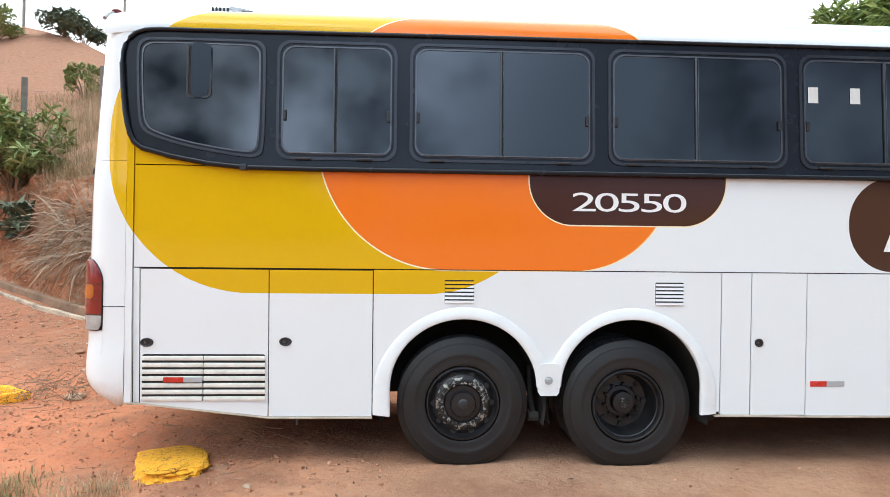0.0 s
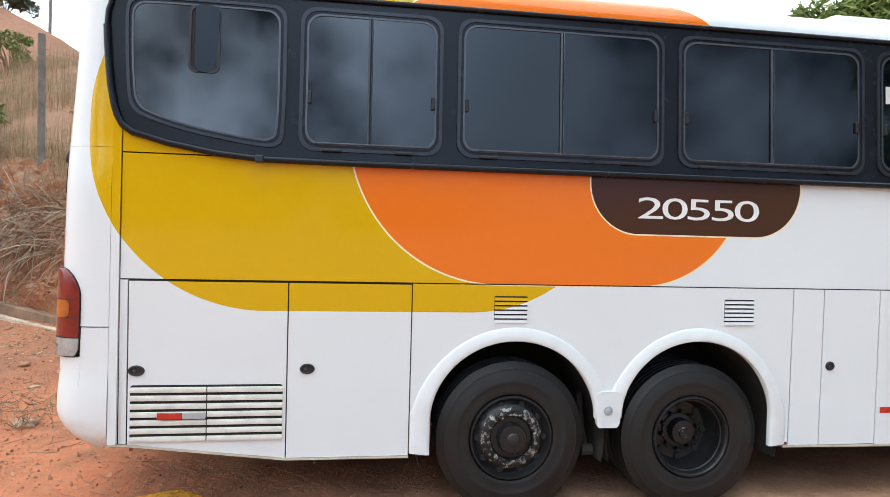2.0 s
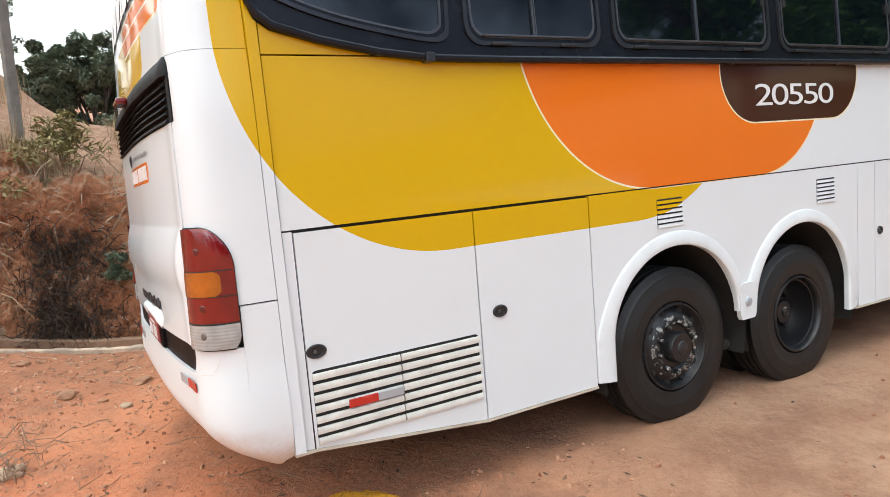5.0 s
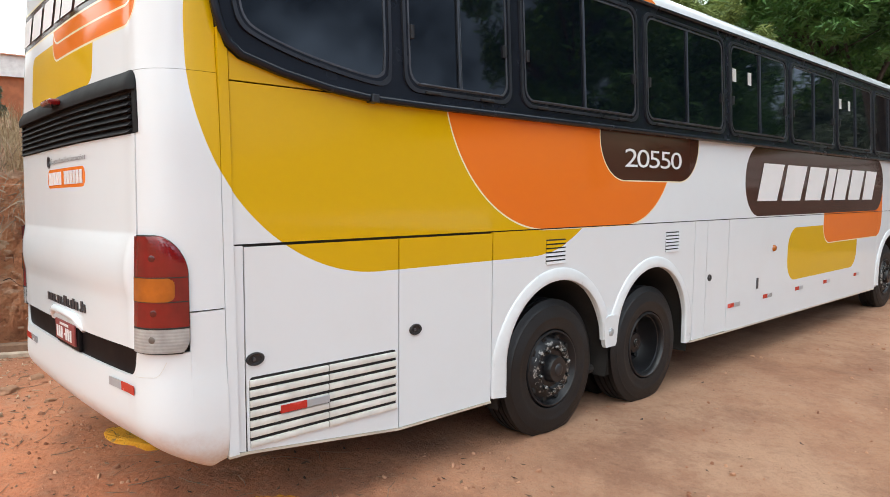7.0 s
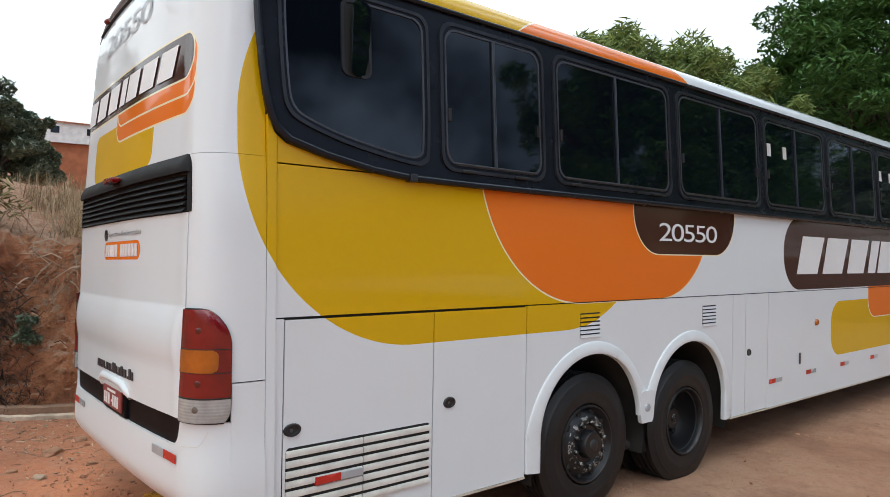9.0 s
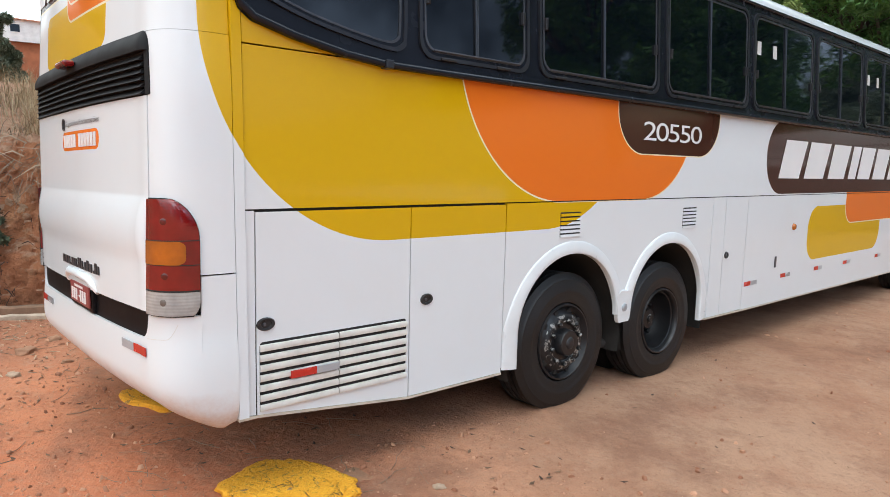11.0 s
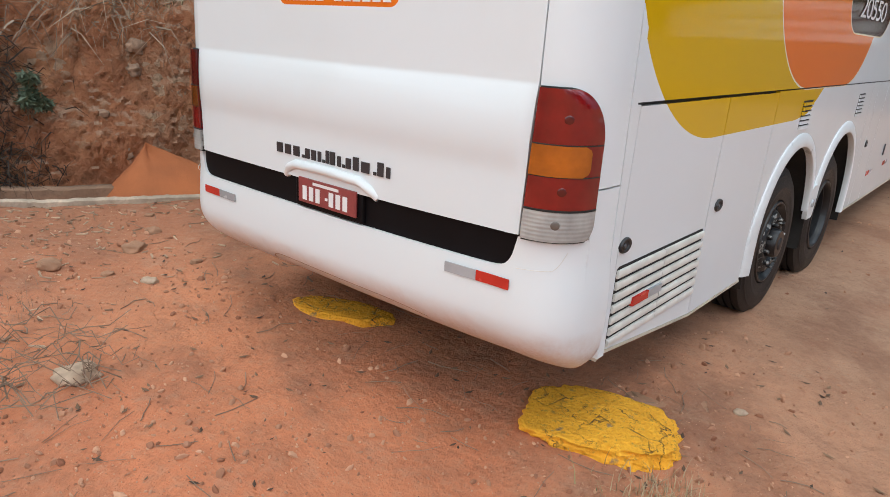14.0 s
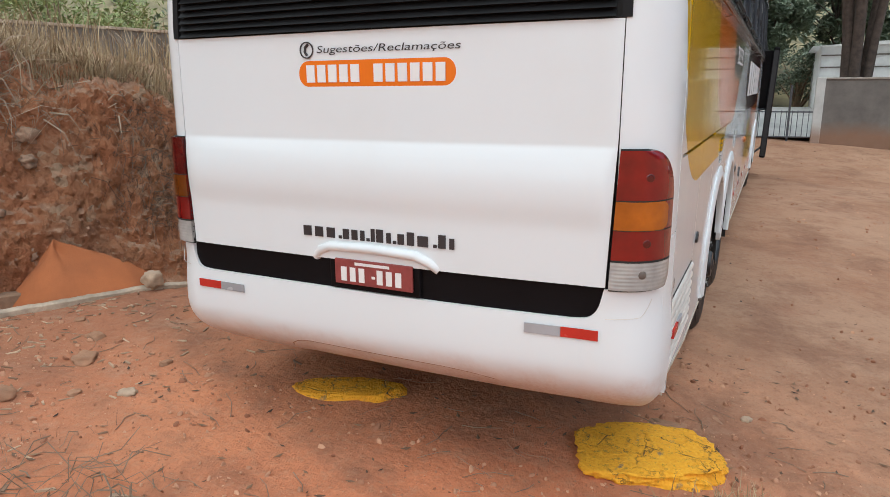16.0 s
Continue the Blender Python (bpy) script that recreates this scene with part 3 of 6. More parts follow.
def arched_panel(name, x0, x1, z0, z1, arches):
    """A flat panel whose lower edge rises over wheel openings."""
    rx, rz = 0.60, 0.65
    xs = set(steps(x0, x1, 20))
    for c in arches:
        xs |= {c + rx * math.cos(radians(a)) for a in range(0, 181, 5)} | {c - rx - 1e-3, c + rx + 1e-3}
    bm, cols = bmesh.new(), []
    for x in sorted(v for v in xs if x0 <= v <= x1):
        low = z0
        for c in arches:
            if abs(x - c) <= rx:
                low = max(low, 0.502 + rz * math.sqrt(max(0.0, 1 - ((x - c) / rx) ** 2)))
        if len(arches) == 2 and arches[0] < x < arches[1]:
            low = max(low, 0.62)
        cols.append([bm.verts.new((x, y, z)) for y, z in ((0.025, low), (0.0, low), (0.0, z1), (0.025, z1))])
    for a, b in zip(cols, cols[1:]):
        for k in range(3):
            bm.faces.new((a[k], b[k], b[k + 1], a[k + 1]))
    bm.faces.new(cols[0])
    bm.faces.new(cols[-1])
    return part(name, bm, PAINT, bus)


arched_panel("axle_panel", 2.922, 5.697, 0.40, 1.516, (3.632, 4.966))
arched_panel("front_axle_panel", 11.468, 13.0, 0.36, 1.516, (AX3,))
part("front_corner_panel", box(13.95, 14.3, 0.0, 0.03, 0.36, 1.516), PAINT, bus)


def arch_line(k, cx, wide, ends):
    """One line round a wheel opening: k runs from the inner rim (0) to the outer edge (1); an end is a leg to the sill (None) or an angle where the arch meets the bridge."""
    rx, rz, cz = wide + (0.162 - 0.012 * (wide < 0.57)) * k, 0.535 + 0.27 * k, 0.60 - 0.175 * k
    a0 = 180 if ends[0] is None else 180 - ends[0] * k
    a1 = 0 if ends[1] is None else ends[1] * k
    arc = [(cx + rx * math.cos(radians(a)), cz + rz * math.sin(radians(a))) for a in steps(a0, a1, 36)]
    reach = min(rx, wide + 0.135 * k)
    arc = [(min(max(x, cx - reach if ends[0] is None else -99), cx + reach if ends[1] is None else 99), z) for x, z in arc]
    if ends[0] is None:
        arc = [(cx - reach, z) for z in steps(0.375 + 0.012 * k, cz, 6)[:-1]] + arc
    if ends[1] is None:
        arc = arc + [(cx + reach, z) for z in steps(cz, 0.375 + 0.012 * k, 6)[1:]]
    return arc


def arch_flare(cx, wide, ends):
    """A proud rounded lip round a wheel opening."""
    bm = bmesh.new()
    lines = []
    for k, y in ((0.03, 0.022), (0.0, -0.012), (0.04, -0.021), (0.18, -0.025), (0.45, -0.022), (0.72, -0.016), (0.90, -0.011), (0.97, -0.006), (1.0, 0.004)):
        lines.append([bm.verts.new((x, y, z)) for x, z in arch_line(k, cx, wide, ends)])
    for a, b in zip(lines, lines[1:]):
        for k in range(len(a) - 1):
            bm.faces.new((a[k], a[k + 1], b[k + 1], b[k]))
    bm.faces.new([ln[0] for ln in lines])
    bm.faces.new([ln[-1] for ln in lines])
    return part("wheel_arch", bm, TRIM_WHITE, bus, smooth=50)


arch_flare(3.632, 0.575, (None, 27))
arch_flare(4.972, 0.567, (27, None))
arch_flare(AX3, 0.575, (None, None))
bridge = bmesh.new()
bridge = sheet([(4.202, 0.765), (4.222, 0.56), (4.240, 0.535), (4.368, 0.535), (4.386, 0.56), (4.412, 0.765), (4.36, 0.79), (4.25, 0.79)], -0.025, 0.034, bridge)
arch_bridge = part("arch_bridge", bridge, TRIM_WHITE, bus, "white bridge piece with a round bolt", smooth=40)
part("bolt", lathe(((0.0, -0.036), (0.018, -0.036), (0.022, -0.034), (0.026, -0.031), (0.03, -0.034), (0.034, -0.024)), (4.302, 0.0, 0.655), 20), GREYREF, arch_bridge, smooth=30)

# sill strip along the lower edge
part("sill_strip", sheet([(1.05, 0.48), (1.16, 0.471), (2.12, 0.361), (2.918, 0.357), (2.918, 0.371), (2.12, 0.375), (1.16, 0.485), (1.05, 0.494)], -0.004, 0.04), SILL, bus)
part("sill_strip", sheet([(5.66, 0.360), (6.42, 0.350), (11.45, 0.324), (11.45, 0.339), (6.42, 0.365), (5.66, 0.375)], -0.004, 0.04), SILL, bus)


def round_lock(x, z, parent, wide=0.05):
    bm = lathe(((0.0, -0.004), (0.55, -0.004), (0.62, -0.009), (0.88, -0.011), (1.0, -0.004), (1.0, 0.004)), (0, 0, 0), 28)
    bmesh.ops.transform(bm, verts=bm.verts, matrix=Matrix.LocRotScale((x, 0, z), None, (wide, 1, 0.034)))
    ob = part("lock", bm, PLASTIC, parent, "black oval lock", smooth=40)
    bm = lathe(((0.0, -0.012), (0.008, -0.012), (0.010, -0.006), (0.010, 0.0)), (x - 0.01, 0, z), 14)
    part("key_barrel", bm, RAIL, ob, smooth=40)
    return ob


round_lock(1.205, 0.948, engine_door, 0.05)
round_lock(2.248, 0.955, side_door, 0.048)
round_lock(6.018, 0.955, narrow_door, 0.036)


def louvres(name, x0, x1, z0, z1, n, parent, tone, back=True, lip=0.014):
    """Pressed louvre slats over a dark slot."""
    if back:
        part("slot", sheet(rounded(x0, x1, z0, z1, min(0.02, (z1 - z0) / 4)), -0.0015, 0.001), SEAM, parent)
    h = (z1 - z0) / n
    for k in range(n):
        zt = z1 - k * h
        bm = bmesh.new()
        rows = [[bm.verts.new((x, y, z)) for x in (x0 + 0.002, x1 - 0.002)] for y, z in ((-0.002, zt - h * 0.34), (-0.010, zt - h * 0.38), (-lip, zt - h * 0.54), (-lip, zt - h * 0.84), (-0.012, zt - h * 0.98), (-0.002, zt - h * 1.0))]
        for a, b in zip(rows, rows[1:]):
            bm.faces.new((a[0], a[1], b[1], b[0]))
        for i in (0, 1):
            bm.faces.new([r[i] for r in rows])
        part(name, bm, tone, parent, smooth=35)


part("slot", sheet(rounded(1.170, 2.096, 0.502, 0.858, 0.02), -0.0015, 0.001), SEAM, engine_door)
louvres("louvre", 1.168, 1.628, 0.500, 0.862, 7, engine_door, DUSTED, False)
louvres("louvre", 1.631, 2.098, 0.500, 0.862, 7, engine_door, DUSTED, False)
vent_1 = part("wing_vent", sheet(rounded(3.475, 3.705, 1.262, 1.442, 0.008), -0.0015, 0.001), SEAM, bus, "small louvred vent")
louvres("louvre", 3.475, 3.705, 1.262, 1.442, 6, vent_1, PAINT, False, 0.010)
vent_2 = part("wing_vent", sheet(rounded(5.158, 5.388, 1.255, 1.435, 0.008), -0.0015, 0.001), SEAM, bus, "small louvred vent")
louvres("louvre", 5.158, 5.388, 1.255, 1.435, 6, vent_2, PAINT, False, 0.010)


def marker(x0, z0, z1=None, red=0.14, grey=0.15, parent=None, out=0.004):
    """A strip of red and grey reflective tape."""
    z1 = z1 or z0 + 0.05
    ob = part("reflector_tape", box(x0, x0 + red, -out, -0.001, z0, z1, 0.001, 1), REDREF, parent or bus, "red and silver reflective tape")
    part("silver_half", box(x0 + red + 0.001, x0 + red + grey, -out, -0.001, z0, z1, 0.001, 1), GREYREF, ob)


marker(1.335, 0.645, 0.684, 0.15, 0.14, engine_door, 0.0235)
marker(6.45, 0.60, 0.645)
for xm in (7.32, 8.26, 9.22, 10.44):
    marker(xm, 0.61, 0.655, 0.12, 0.13)
lamp = part("side_lamp", lathe(((0.0, -0.03), (0.022, -0.027), (0.034, -0.016), (0.038, 0.0)), (7.56, 0.0, 1.165), 20), LENS_AMBER, bus, "round amber side lamp", smooth=50)
part("luggage_latch", box(7.13, 7.165, -0.012, 0.0, 0.74, 0.86, 0.004), RAIL, bus)
writing("fleet_number", "20550", 0.150, 0.925, pose(4.478, -0.006, 1.993, 90, 0, 0), PALE, bus, "white fleet number on brown", thin=0.001, gap=0.84)


def brand_bars(place, widths, x0, total, z0, z1, lean):
    """Unlettered slanted blocks where the maker of journeys writes its name."""
    x = x0
    for k, w in enumerate(widths):
        wide, gap = w * total * 0.86, w * total * 0.14
        bm = bmesh.new()
        top = 0.52 if k % 2 else 0.62
        outer = [(x, z0), (x + wide * 0.92, z0), (x + wide + lean, z1), (x + lean, z1)]
        vs = [bm.verts.new(place(a, b)) for a, b in outer]
        bm.faces.new(vs)
        part("name_bar", bm, PALE, bus, "plain white block of the painted name")
        x += wide + gap


brand_bars(lambda a, b: (a, -0.005, b), (0.16, 0.17, 0.16, 0.08, 0.14, 0.15, 0.14), 7.05, 4.15, 1.70, 2.11, 0.16)

# ---- window band along the side
band_line = [(0.986, 3.16), (0.990, 3.05), (0.998, 2.93), (1.012, 2.78), (1.028, 2.66), (1.05, 2.54), (1.085, 2.455), (1.15, 2.408), (1.37, 2.352), (1.66, 2.302), (1.93, 2.275), (4.0, 2.272), (14.25, 2.285)]
top_line = [(14.25, 3.395), (4.0, 3.372), (1.25, 3.362), (1.15, 3.355), (1.08, 3.325), (1.03, 3.28), (1.0, 3.22)]
bm = bmesh.new()


def band_strip(bm, out, depth):
    """The band as upright strips, so that it follows the leaning side."""
    xs = sorted({p[0] for p in band_line} | {0.99, 1.0, 1.03, 1.08, 1.15, 1.25, 2.5, 3.2, 5.0, 8.0, 11.0})
    low = lambda x: float(np.interp(x, [p[0] for p in band_line], [p[1] for p in band_line]))  # noqa: E731
    high = lambda x: float(np.interp(x, [p[0] for p in reversed(top_line)], [p[1] for p in reversed(top_line)]))  # noqa: E731
    cols = []
    for x in xs:
        a, b = low(x), max(high(x) if x >= 1.0 else 3.16 + (x - 0.986) * 4.3, low(x) + 0.002)
        cols.append([bm.verts.new((x, side_y(z) - out, z)) for z in steps(a, b, 8)])
    for s, t in zip(cols, cols[1:]):
        for k in range(8):
            bm.faces.new((s[k], t[k], t[k + 1], s[k + 1]))
    edge = [e for e in bm.edges if e.is_boundary]
    made = bmesh.ops.extrude_edge_only(bm, edges=edge)["geom"]
    for v in made:
        if isinstance(v, bmesh.types.BMVert):
            v.co.y += depth
    return bm


part("window_band", band_strip(bm, 0.022, 0.05), BAND, bus, "black rubber and glass window band", smooth=30)
# raised gutter along the top and moulding along the bottom
part("band_gutter", tube([(x, side_y(z) - 0.034, z) for x, z in [(0.996, 3.08), (1.0, 3.17), (1.015, 3.225), (1.045, 3.275), (1.09, 3.315), (1.16, 3.34), (1.25, 3.348), (4.0, 3.358), (14.2, 3.38)]], 0.016, 8), BAND, bus, smooth=60)
part("band_moulding", tube([(x, side_y(z) - 0.034, z) for x, z in [(0.996, 3.08), (1.0, 3.0), (1.012, 2.85), (1.03, 2.70), (1.05, 2.60), (1.07, 2.53), (1.10, 2.475), (1.16, 2.428), (1.37, 2.37), (1.66, 2.318), (1.93, 2.292), (2.4, 2.288), (14.2, 2.30)]], 0.022, 8), BAND, bus, smooth=60)
part("moulding_joint", box(1.90, 1.95, -0.062, 0.0, 2.268, 2.315, 0.006), FRAME, bus)


def inset(pts, d):
    cx, cz = sum(p[0] for p in pts) / len(pts), sum(p[1] for p in pts) / len(pts)
    hx, hz = max(abs(p[0] - cx) for p in pts), max(abs(p[1] - cz) for p in pts)
    return [(cx + (x - cx) * (1 - d / hx), cz + (z - cz) * (1 - d / hz)) for x, z in pts]


def bus_window(pts, split=None, stickers=()):
    """One framed window: dark panes, rounded frame, sliding rails and latches."""
    bm = ring(pts, inset(pts, 0.022), on_side(0.036), 0.014)
    ob = part("bus_window", bm, FRAME, bus, "dark tinted window in a rounded frame", smooth=40)
    part("frame_bead", ring(inset(pts, 0.040), inset(pts, 0.052), on_side(0.032), 0.010), RAIL, ob)
    part("frame_web", ring(inset(pts, 0.022), inset(pts, 0.040), on_side(0.029), 0.01), BAND, ob)
    hole = inset(pts, 0.052)
    x0, x1 = min(p[0] for p in hole), max(p[0] for p in hole)
    z0, z1 = min(p[1] for p in hole), max(p[1] for p in hole)
    f = on_side(0.0255)
    if split is None:
        part("pane", sheet(hole, 0, 0.004, None, f), GLASS, ob)
    else:
        upper = [p for p in hole if p[1] > (z0 + z1) / 2]
        lower = [p for p in hole if p[1] <= (z0 + z1) / 2]
        for a, b, out in ((x0, split, 0.0245), (split, x1, 0.0275)):
            top = [(min(max(x, a), b), z) for x, z in upper]
            low = [(min(max(x, a), b), z) for x, z in lower]
            line = [p for k, p in enumerate(top + low) if k == 0 or p != (top + low)[k - 1]]
            line = line[:-1] if line[0] == line[-1] else line
            part("pane", sheet(line, 0, 0.004, None, on_side(out)), GLASS, ob)
        part("divider", tube([(split, side_y(z0) - 0.032, z0), (split, side_y(z1) - 0.032, z1)], 0.012, 6), FRAME, ob)
        part("divider_edge", tube([(split + 0.016, side_y(z0) - 0.031, z0), (split + 0.016, side_y(z1) - 0.031, z1)], 0.004, 6), RAIL, ob)
        part("sill_rail", box(x0 + 0.05, x1 - 0.05, side_y(z0) - 0.046, side_y(z0) - 0.03, z0 - 0.006, z0 + 0.004, 0.002), RAIL, ob)
        zm = (z0 + z1) / 2 - 0.12
        for xl in (x0 + 0.012, x1 - 0.012):
            part("latch", box(xl - 0.012, xl + 0.012, side_y(zm) - 0.048, side_y(zm) - 0.022, zm - 0.04, zm + 0.04, 0.004), PLASTIC, ob)
        for xl in (x0 + 0.16, x1 - 0.2):
            part("drain_cover", box(xl - 0.06, xl + 0.06, side_y(z0 - 0.045) - 0.05, side_y(z0 - 0.045) - 0.03, z0 - 0.055, z0 - 0.035, 0.006), PLASTIC, ob)
    for xs_, zs_, w, h in stickers:
        part("sticker", sheet([(xs_, zs_), (xs_ + w, zs_), (xs_ + w, zs_ + h), (xs_, zs_ + h)], 0, 0.001, None, on_side(0.0295)), STICKER, ob, "square white paper sticker")
    return ob


rear_win = [(2.076, 2.43)] + [(2.076 - 0.09 + 0.09 * math.cos(radians(a)), 3.285 - 0.09 + 0.09 * math.sin(radians(a))) for a in (0, 30, 60, 90)]
rear_win += [(1.20, 3.285), (1.14, 3.27), (1.105, 3.23), (1.10, 3.15), (1.108, 2.90), (1.125, 2.66), (1.145, 2.585), (1.20, 2.53), (1.45, 2.45), (1.75, 2.395), (1.97, 2.366), (2.035, 2.38)]
for _ in range(2):
    rear_win = [(a[0] * (1 - q) + b[0] * q, a[1] * (1 - q) + b[1] * q) for a, b in zip(rear_win, rear_win[1:] + rear_win[:1]) for q in (0.25, 0.75)]
first_window = bus_window(rear_win)
# hopper vent swung open in the rear pane
part("vent_surround", ring(rounded(1.475, 1.665, 2.82, 3.245, 0.045), rounded(1.49, 1.65, 2.835, 3.23, 0.04), on_side(0.034), 0.008), PLASTIC, first_window)
part("vent_opening", sheet(rounded(1.49, 1.65, 2.835, 3.23, 0.04), 0, 0.002, None, on_side(0.0285)), SEAM, first_window)
flap = sheet(rounded(-0.070, 0.070, -0.208, 0.208, 0.04), 0.0, 0.006)
bmesh.ops.transform(flap, verts=flap.verts, matrix=pose(1.590, side_y(3.03) - 0.052, 3.03, 2, 0, 15))
part("vent_flap", flap, GLASS, first_window, "small vent pane swung open")
bus_window(rounded(2.16, 3.087, 2.36, 3.29, 0.10), 2.605)
win_left = 3.187
for n in range(7):
    xl = win_left + 1.575 * n
    if xl + 1.5 < 14.2:
        spots = ((xl + 0.075, 2.90, 0.085, 0.13), (xl + 0.43, 2.90, 0.085, 0.13)) if n == 2 or n == 4 else ()
        bus_window(rounded(xl, xl + 1.468, 2.36, 3.295, 0.10), xl + 0.72, spots)

# ---- rear body panels
part("rear_corner", patch(rear, steps(0.0, u_at(0.172, 1.8), 12), steps(1.225, 2.33, 14), 0.02), PAINT_REAR, bus, smooth=40)
part("rear_corner", patch(rear, steps(u_at(WIDE - 0.172, 1.8), 3.0, 12), steps(1.225, 2.33, 14), 0.02), PAINT_REAR, bus, smooth=40)


def rear_top(u):
    """Height of the rear panel's upper edge, under the roof's rim."""
    y = rear(u, 3.36)[0].y
    t = abs((y - 0.048) / (WIDE - 0.096) - 0.5) * 2
    return 3.375 + 0.285 * max(0.0, 1 - t ** 4) ** 0.5 - 0.062 * (1 - 0.4 * t) - 0.012


part("rear_upper_panel", patch(lambda u, v: rear(u, 2.332 + (rear_top(u) - 2.332) * v), steps(0, 1, 18) + steps(1.02, 1.98, 30) + steps(2, 3, 18), steps(0, 1, 24), 0.02), PAINT_REAR, bus, "white rear panel with the painted emblem", smooth=40)


def lid_u(z, far=False):
    y = 0.171 + 0.019 * max(0.0, min(1.0, (1.62 - z) / 0.55))
    return 3 - u_at(WIDE - y - 0.005, z) if far else u_at(y, z)




def lid_point(v, z):
    a, b = lid_u(z) + 0.010, 3 - lid_u(z, True) - 0.010
    u = a + (b - a) * v
    e = min(1.0, v / 0.06, (1 - v) / 0.06)
    return rear(u, z, 0.004 + bulge(z) * max(0.0, min(1.0, 0.35 + 0.65 * e)))


lid = part("engine_lid", patch(lid_point, steps(0, 1, 44), sorted(set(steps(1.046, 2.045, 29) + steps(1.53, 1.60, 8)))), PAINT_REAR, bus, "white engine lid with a swelling across it", smooth=50)
# louvred grille above the lid
grille = part("rear_grille", patch(lambda u, z: rear(u, z, -0.012), steps(u_at(0.195, 2.2), u_at(WIDE - 0.195, 2.2), 40), steps(2.05, 2.33, 4), 0.02), SEAM, bus, "black louvred rear air grille")
ug0, ug1 = u_at(0.215, 2.2), u_at(WIDE - 0.215, 2.2)
for k in range(6):
    zt = 2.235 - 0.031 * k
    part("slat", patch(lambda u, v, zt=zt: (rear(u, zt - 0.029 * v, -0.006 + 0.026 * v)[0], rear(u, zt)[1]), steps(ug0, ug1, 40), [0.0, 0.5, 1.0], 0.018), GRILLE, grille, smooth=40)


def hood_point(u, v):
    """The hood over the louvres, rounded down at its two ends."""
    a, b = u_at(0.16, 2.2), u_at(WIDE - 0.16, 2.2)
    e = min(1.0, (u - a) / 0.09, (b - u) / 0.09)
    top = 2.335 - 0.075 * (1 - math.sqrt(max(0.0, 1 - (1 - e) ** 2)))
    return rear(u, top - (top - 2.245) * v, 0.003 + 0.026 * math.sqrt(max(0.0, e)) * math.sin(math.pi * min(1.0, v * 0.62)))


ua, ub_ = u_at(0.16, 2.2), u_at(WIDE - 0.16, 2.2)
part("grille_hood", patch(hood_point, sorted(set(steps(ua, ua + 0.09, 10) + steps(ua + 0.09, ub_ - 0.09, 30) + steps(ub_ - 0.09, ub_, 10))), steps(0, 1, 5), 0.03), GRILLE, grille, smooth=40)
for a, b in ((0.16, 0.195), (WIDE - 0.195, WIDE - 0.16)):
    part("grille_cheek", patch(lambda u, z: rear(u, z, 0.006), steps(u_at(a, 2.2), u_at(b, 2.2), 3), steps(2.048, 2.262, 4), 0.02), GRILLE, grille, smooth=40)
part("grille_lamp", box(0.60, 0.66, 1.15, 1.35, 2.272, 2.305, 0.012), LENS_RED, grille)
# dark strip under the lid and the bumper
ub0, ub1 = u_at(0.20, 1.0), u_at(WIDE - 0.20, 1.0)
part("rear_black_strip", patch(lambda u, z: rear(u, z, -0.012), steps(ub0 - 0.04, ub1 + 0.04, 40), steps(0.872, 1.042, 4), 0.02), MATTBLACK, bus, "satin black strip under the engine lid", smooth=40)
us_b = steps(0, 1, 18) + steps(1.03, 1.97, 28) + steps(2, 3, 18)


def bumper_top(u):
    """The bumper's upper edge: low under the strip, up to the lamps at its ends."""
    e = min(u, 3 - u)
    inner = u_at(0.205, 1.0)
    wall = u_at(0.34, 1.0)
    if e < 0.217:
        return 1.218
    if e < inner:
        return 1.036
    if e < wall:
        return 1.036 - 0.132 * math.sqrt(1 - (1 - (e - inner) / (wall - inner)) ** 2)
    return 0.904


def crease_z(y):
    """Height of the crease over the bumper's tucked-in lower lip."""
    return float(np.interp(y, (0.50, 0.64, 0.77, 0.90, 1.12, 1.59, 1.66, 1.715, 1.77, 1.80, 1.81), (0.50, 0.552, 0.580, 0.592, 0.594, 0.598, 0.594, 0.580, 0.550, 0.520, 0.40)))


def bumper_point(u, v):
    top = bumper_top(u)
    low = 0.440 + 0.045 * (1 - min(1.0, min(u, 3 - u) / 0.35)) ** 2 + 0.018 * math.sin(math.pi * min(u, 3 - u) / 1.5) ** 2
    z = low + (top - low) * v
    swell = 0.014 * math.sin(math.pi * min(1.0, max(0.0, (z - 0.5) / 0.44)))
    y = rear(u, z)[0].y
    lip = max(0.0, min(1.0, (crease_z(y) - z) / 0.016)) * max(0.0, min(1.0, (y - 0.5) / 0.5))
    return rear(u, z, swell - 0.011 * lip)


ub_all = sorted(set(us_b + [0.214, 0.220] + steps(u_at(0.2, 1.0), u_at(0.34, 1.0), 10) + [3 - q for q in steps(u_at(0.2, 1.0), u_at(0.34, 1.0), 10)] + [2.780, 2.786] + steps(1.70, 1.92, 12)))
bumper = part("rear_bumper", patch(bumper_point, ub_all, steps(0, 0.42, 26) + steps(0.45, 1, 18), 0.02), DUSTY, bus, "white rounded rear bumper", smooth=40)

for far in (False, True):
    line = []
    for k in range(15):
        t = k / 14
        u = u_at(0.19 - 0.15 * t, 0.95)
        z = 0.920 + 0.07 * max(0.0, (t - 0.75) / 0.25) ** 2 + 0.010 * t
        line.append(rear(3 - u if far else u, z, 0.0145)[0])
    part("moulded_line", tube(line, 0.0014, 5), DUSTED, bumper)
lip_line = []
for y in steps(1.80, 0.66, 40):
    z = crease_z(y)
    lip_line.append(rear(u_at(y, z), z, 0.014 * math.sin(math.pi * max(0.0, (z - 0.5) / 0.44)) - 0.003)[0])
part("bumper_crease", tube(lip_line, 0.003, 6), CREASE, bumper)


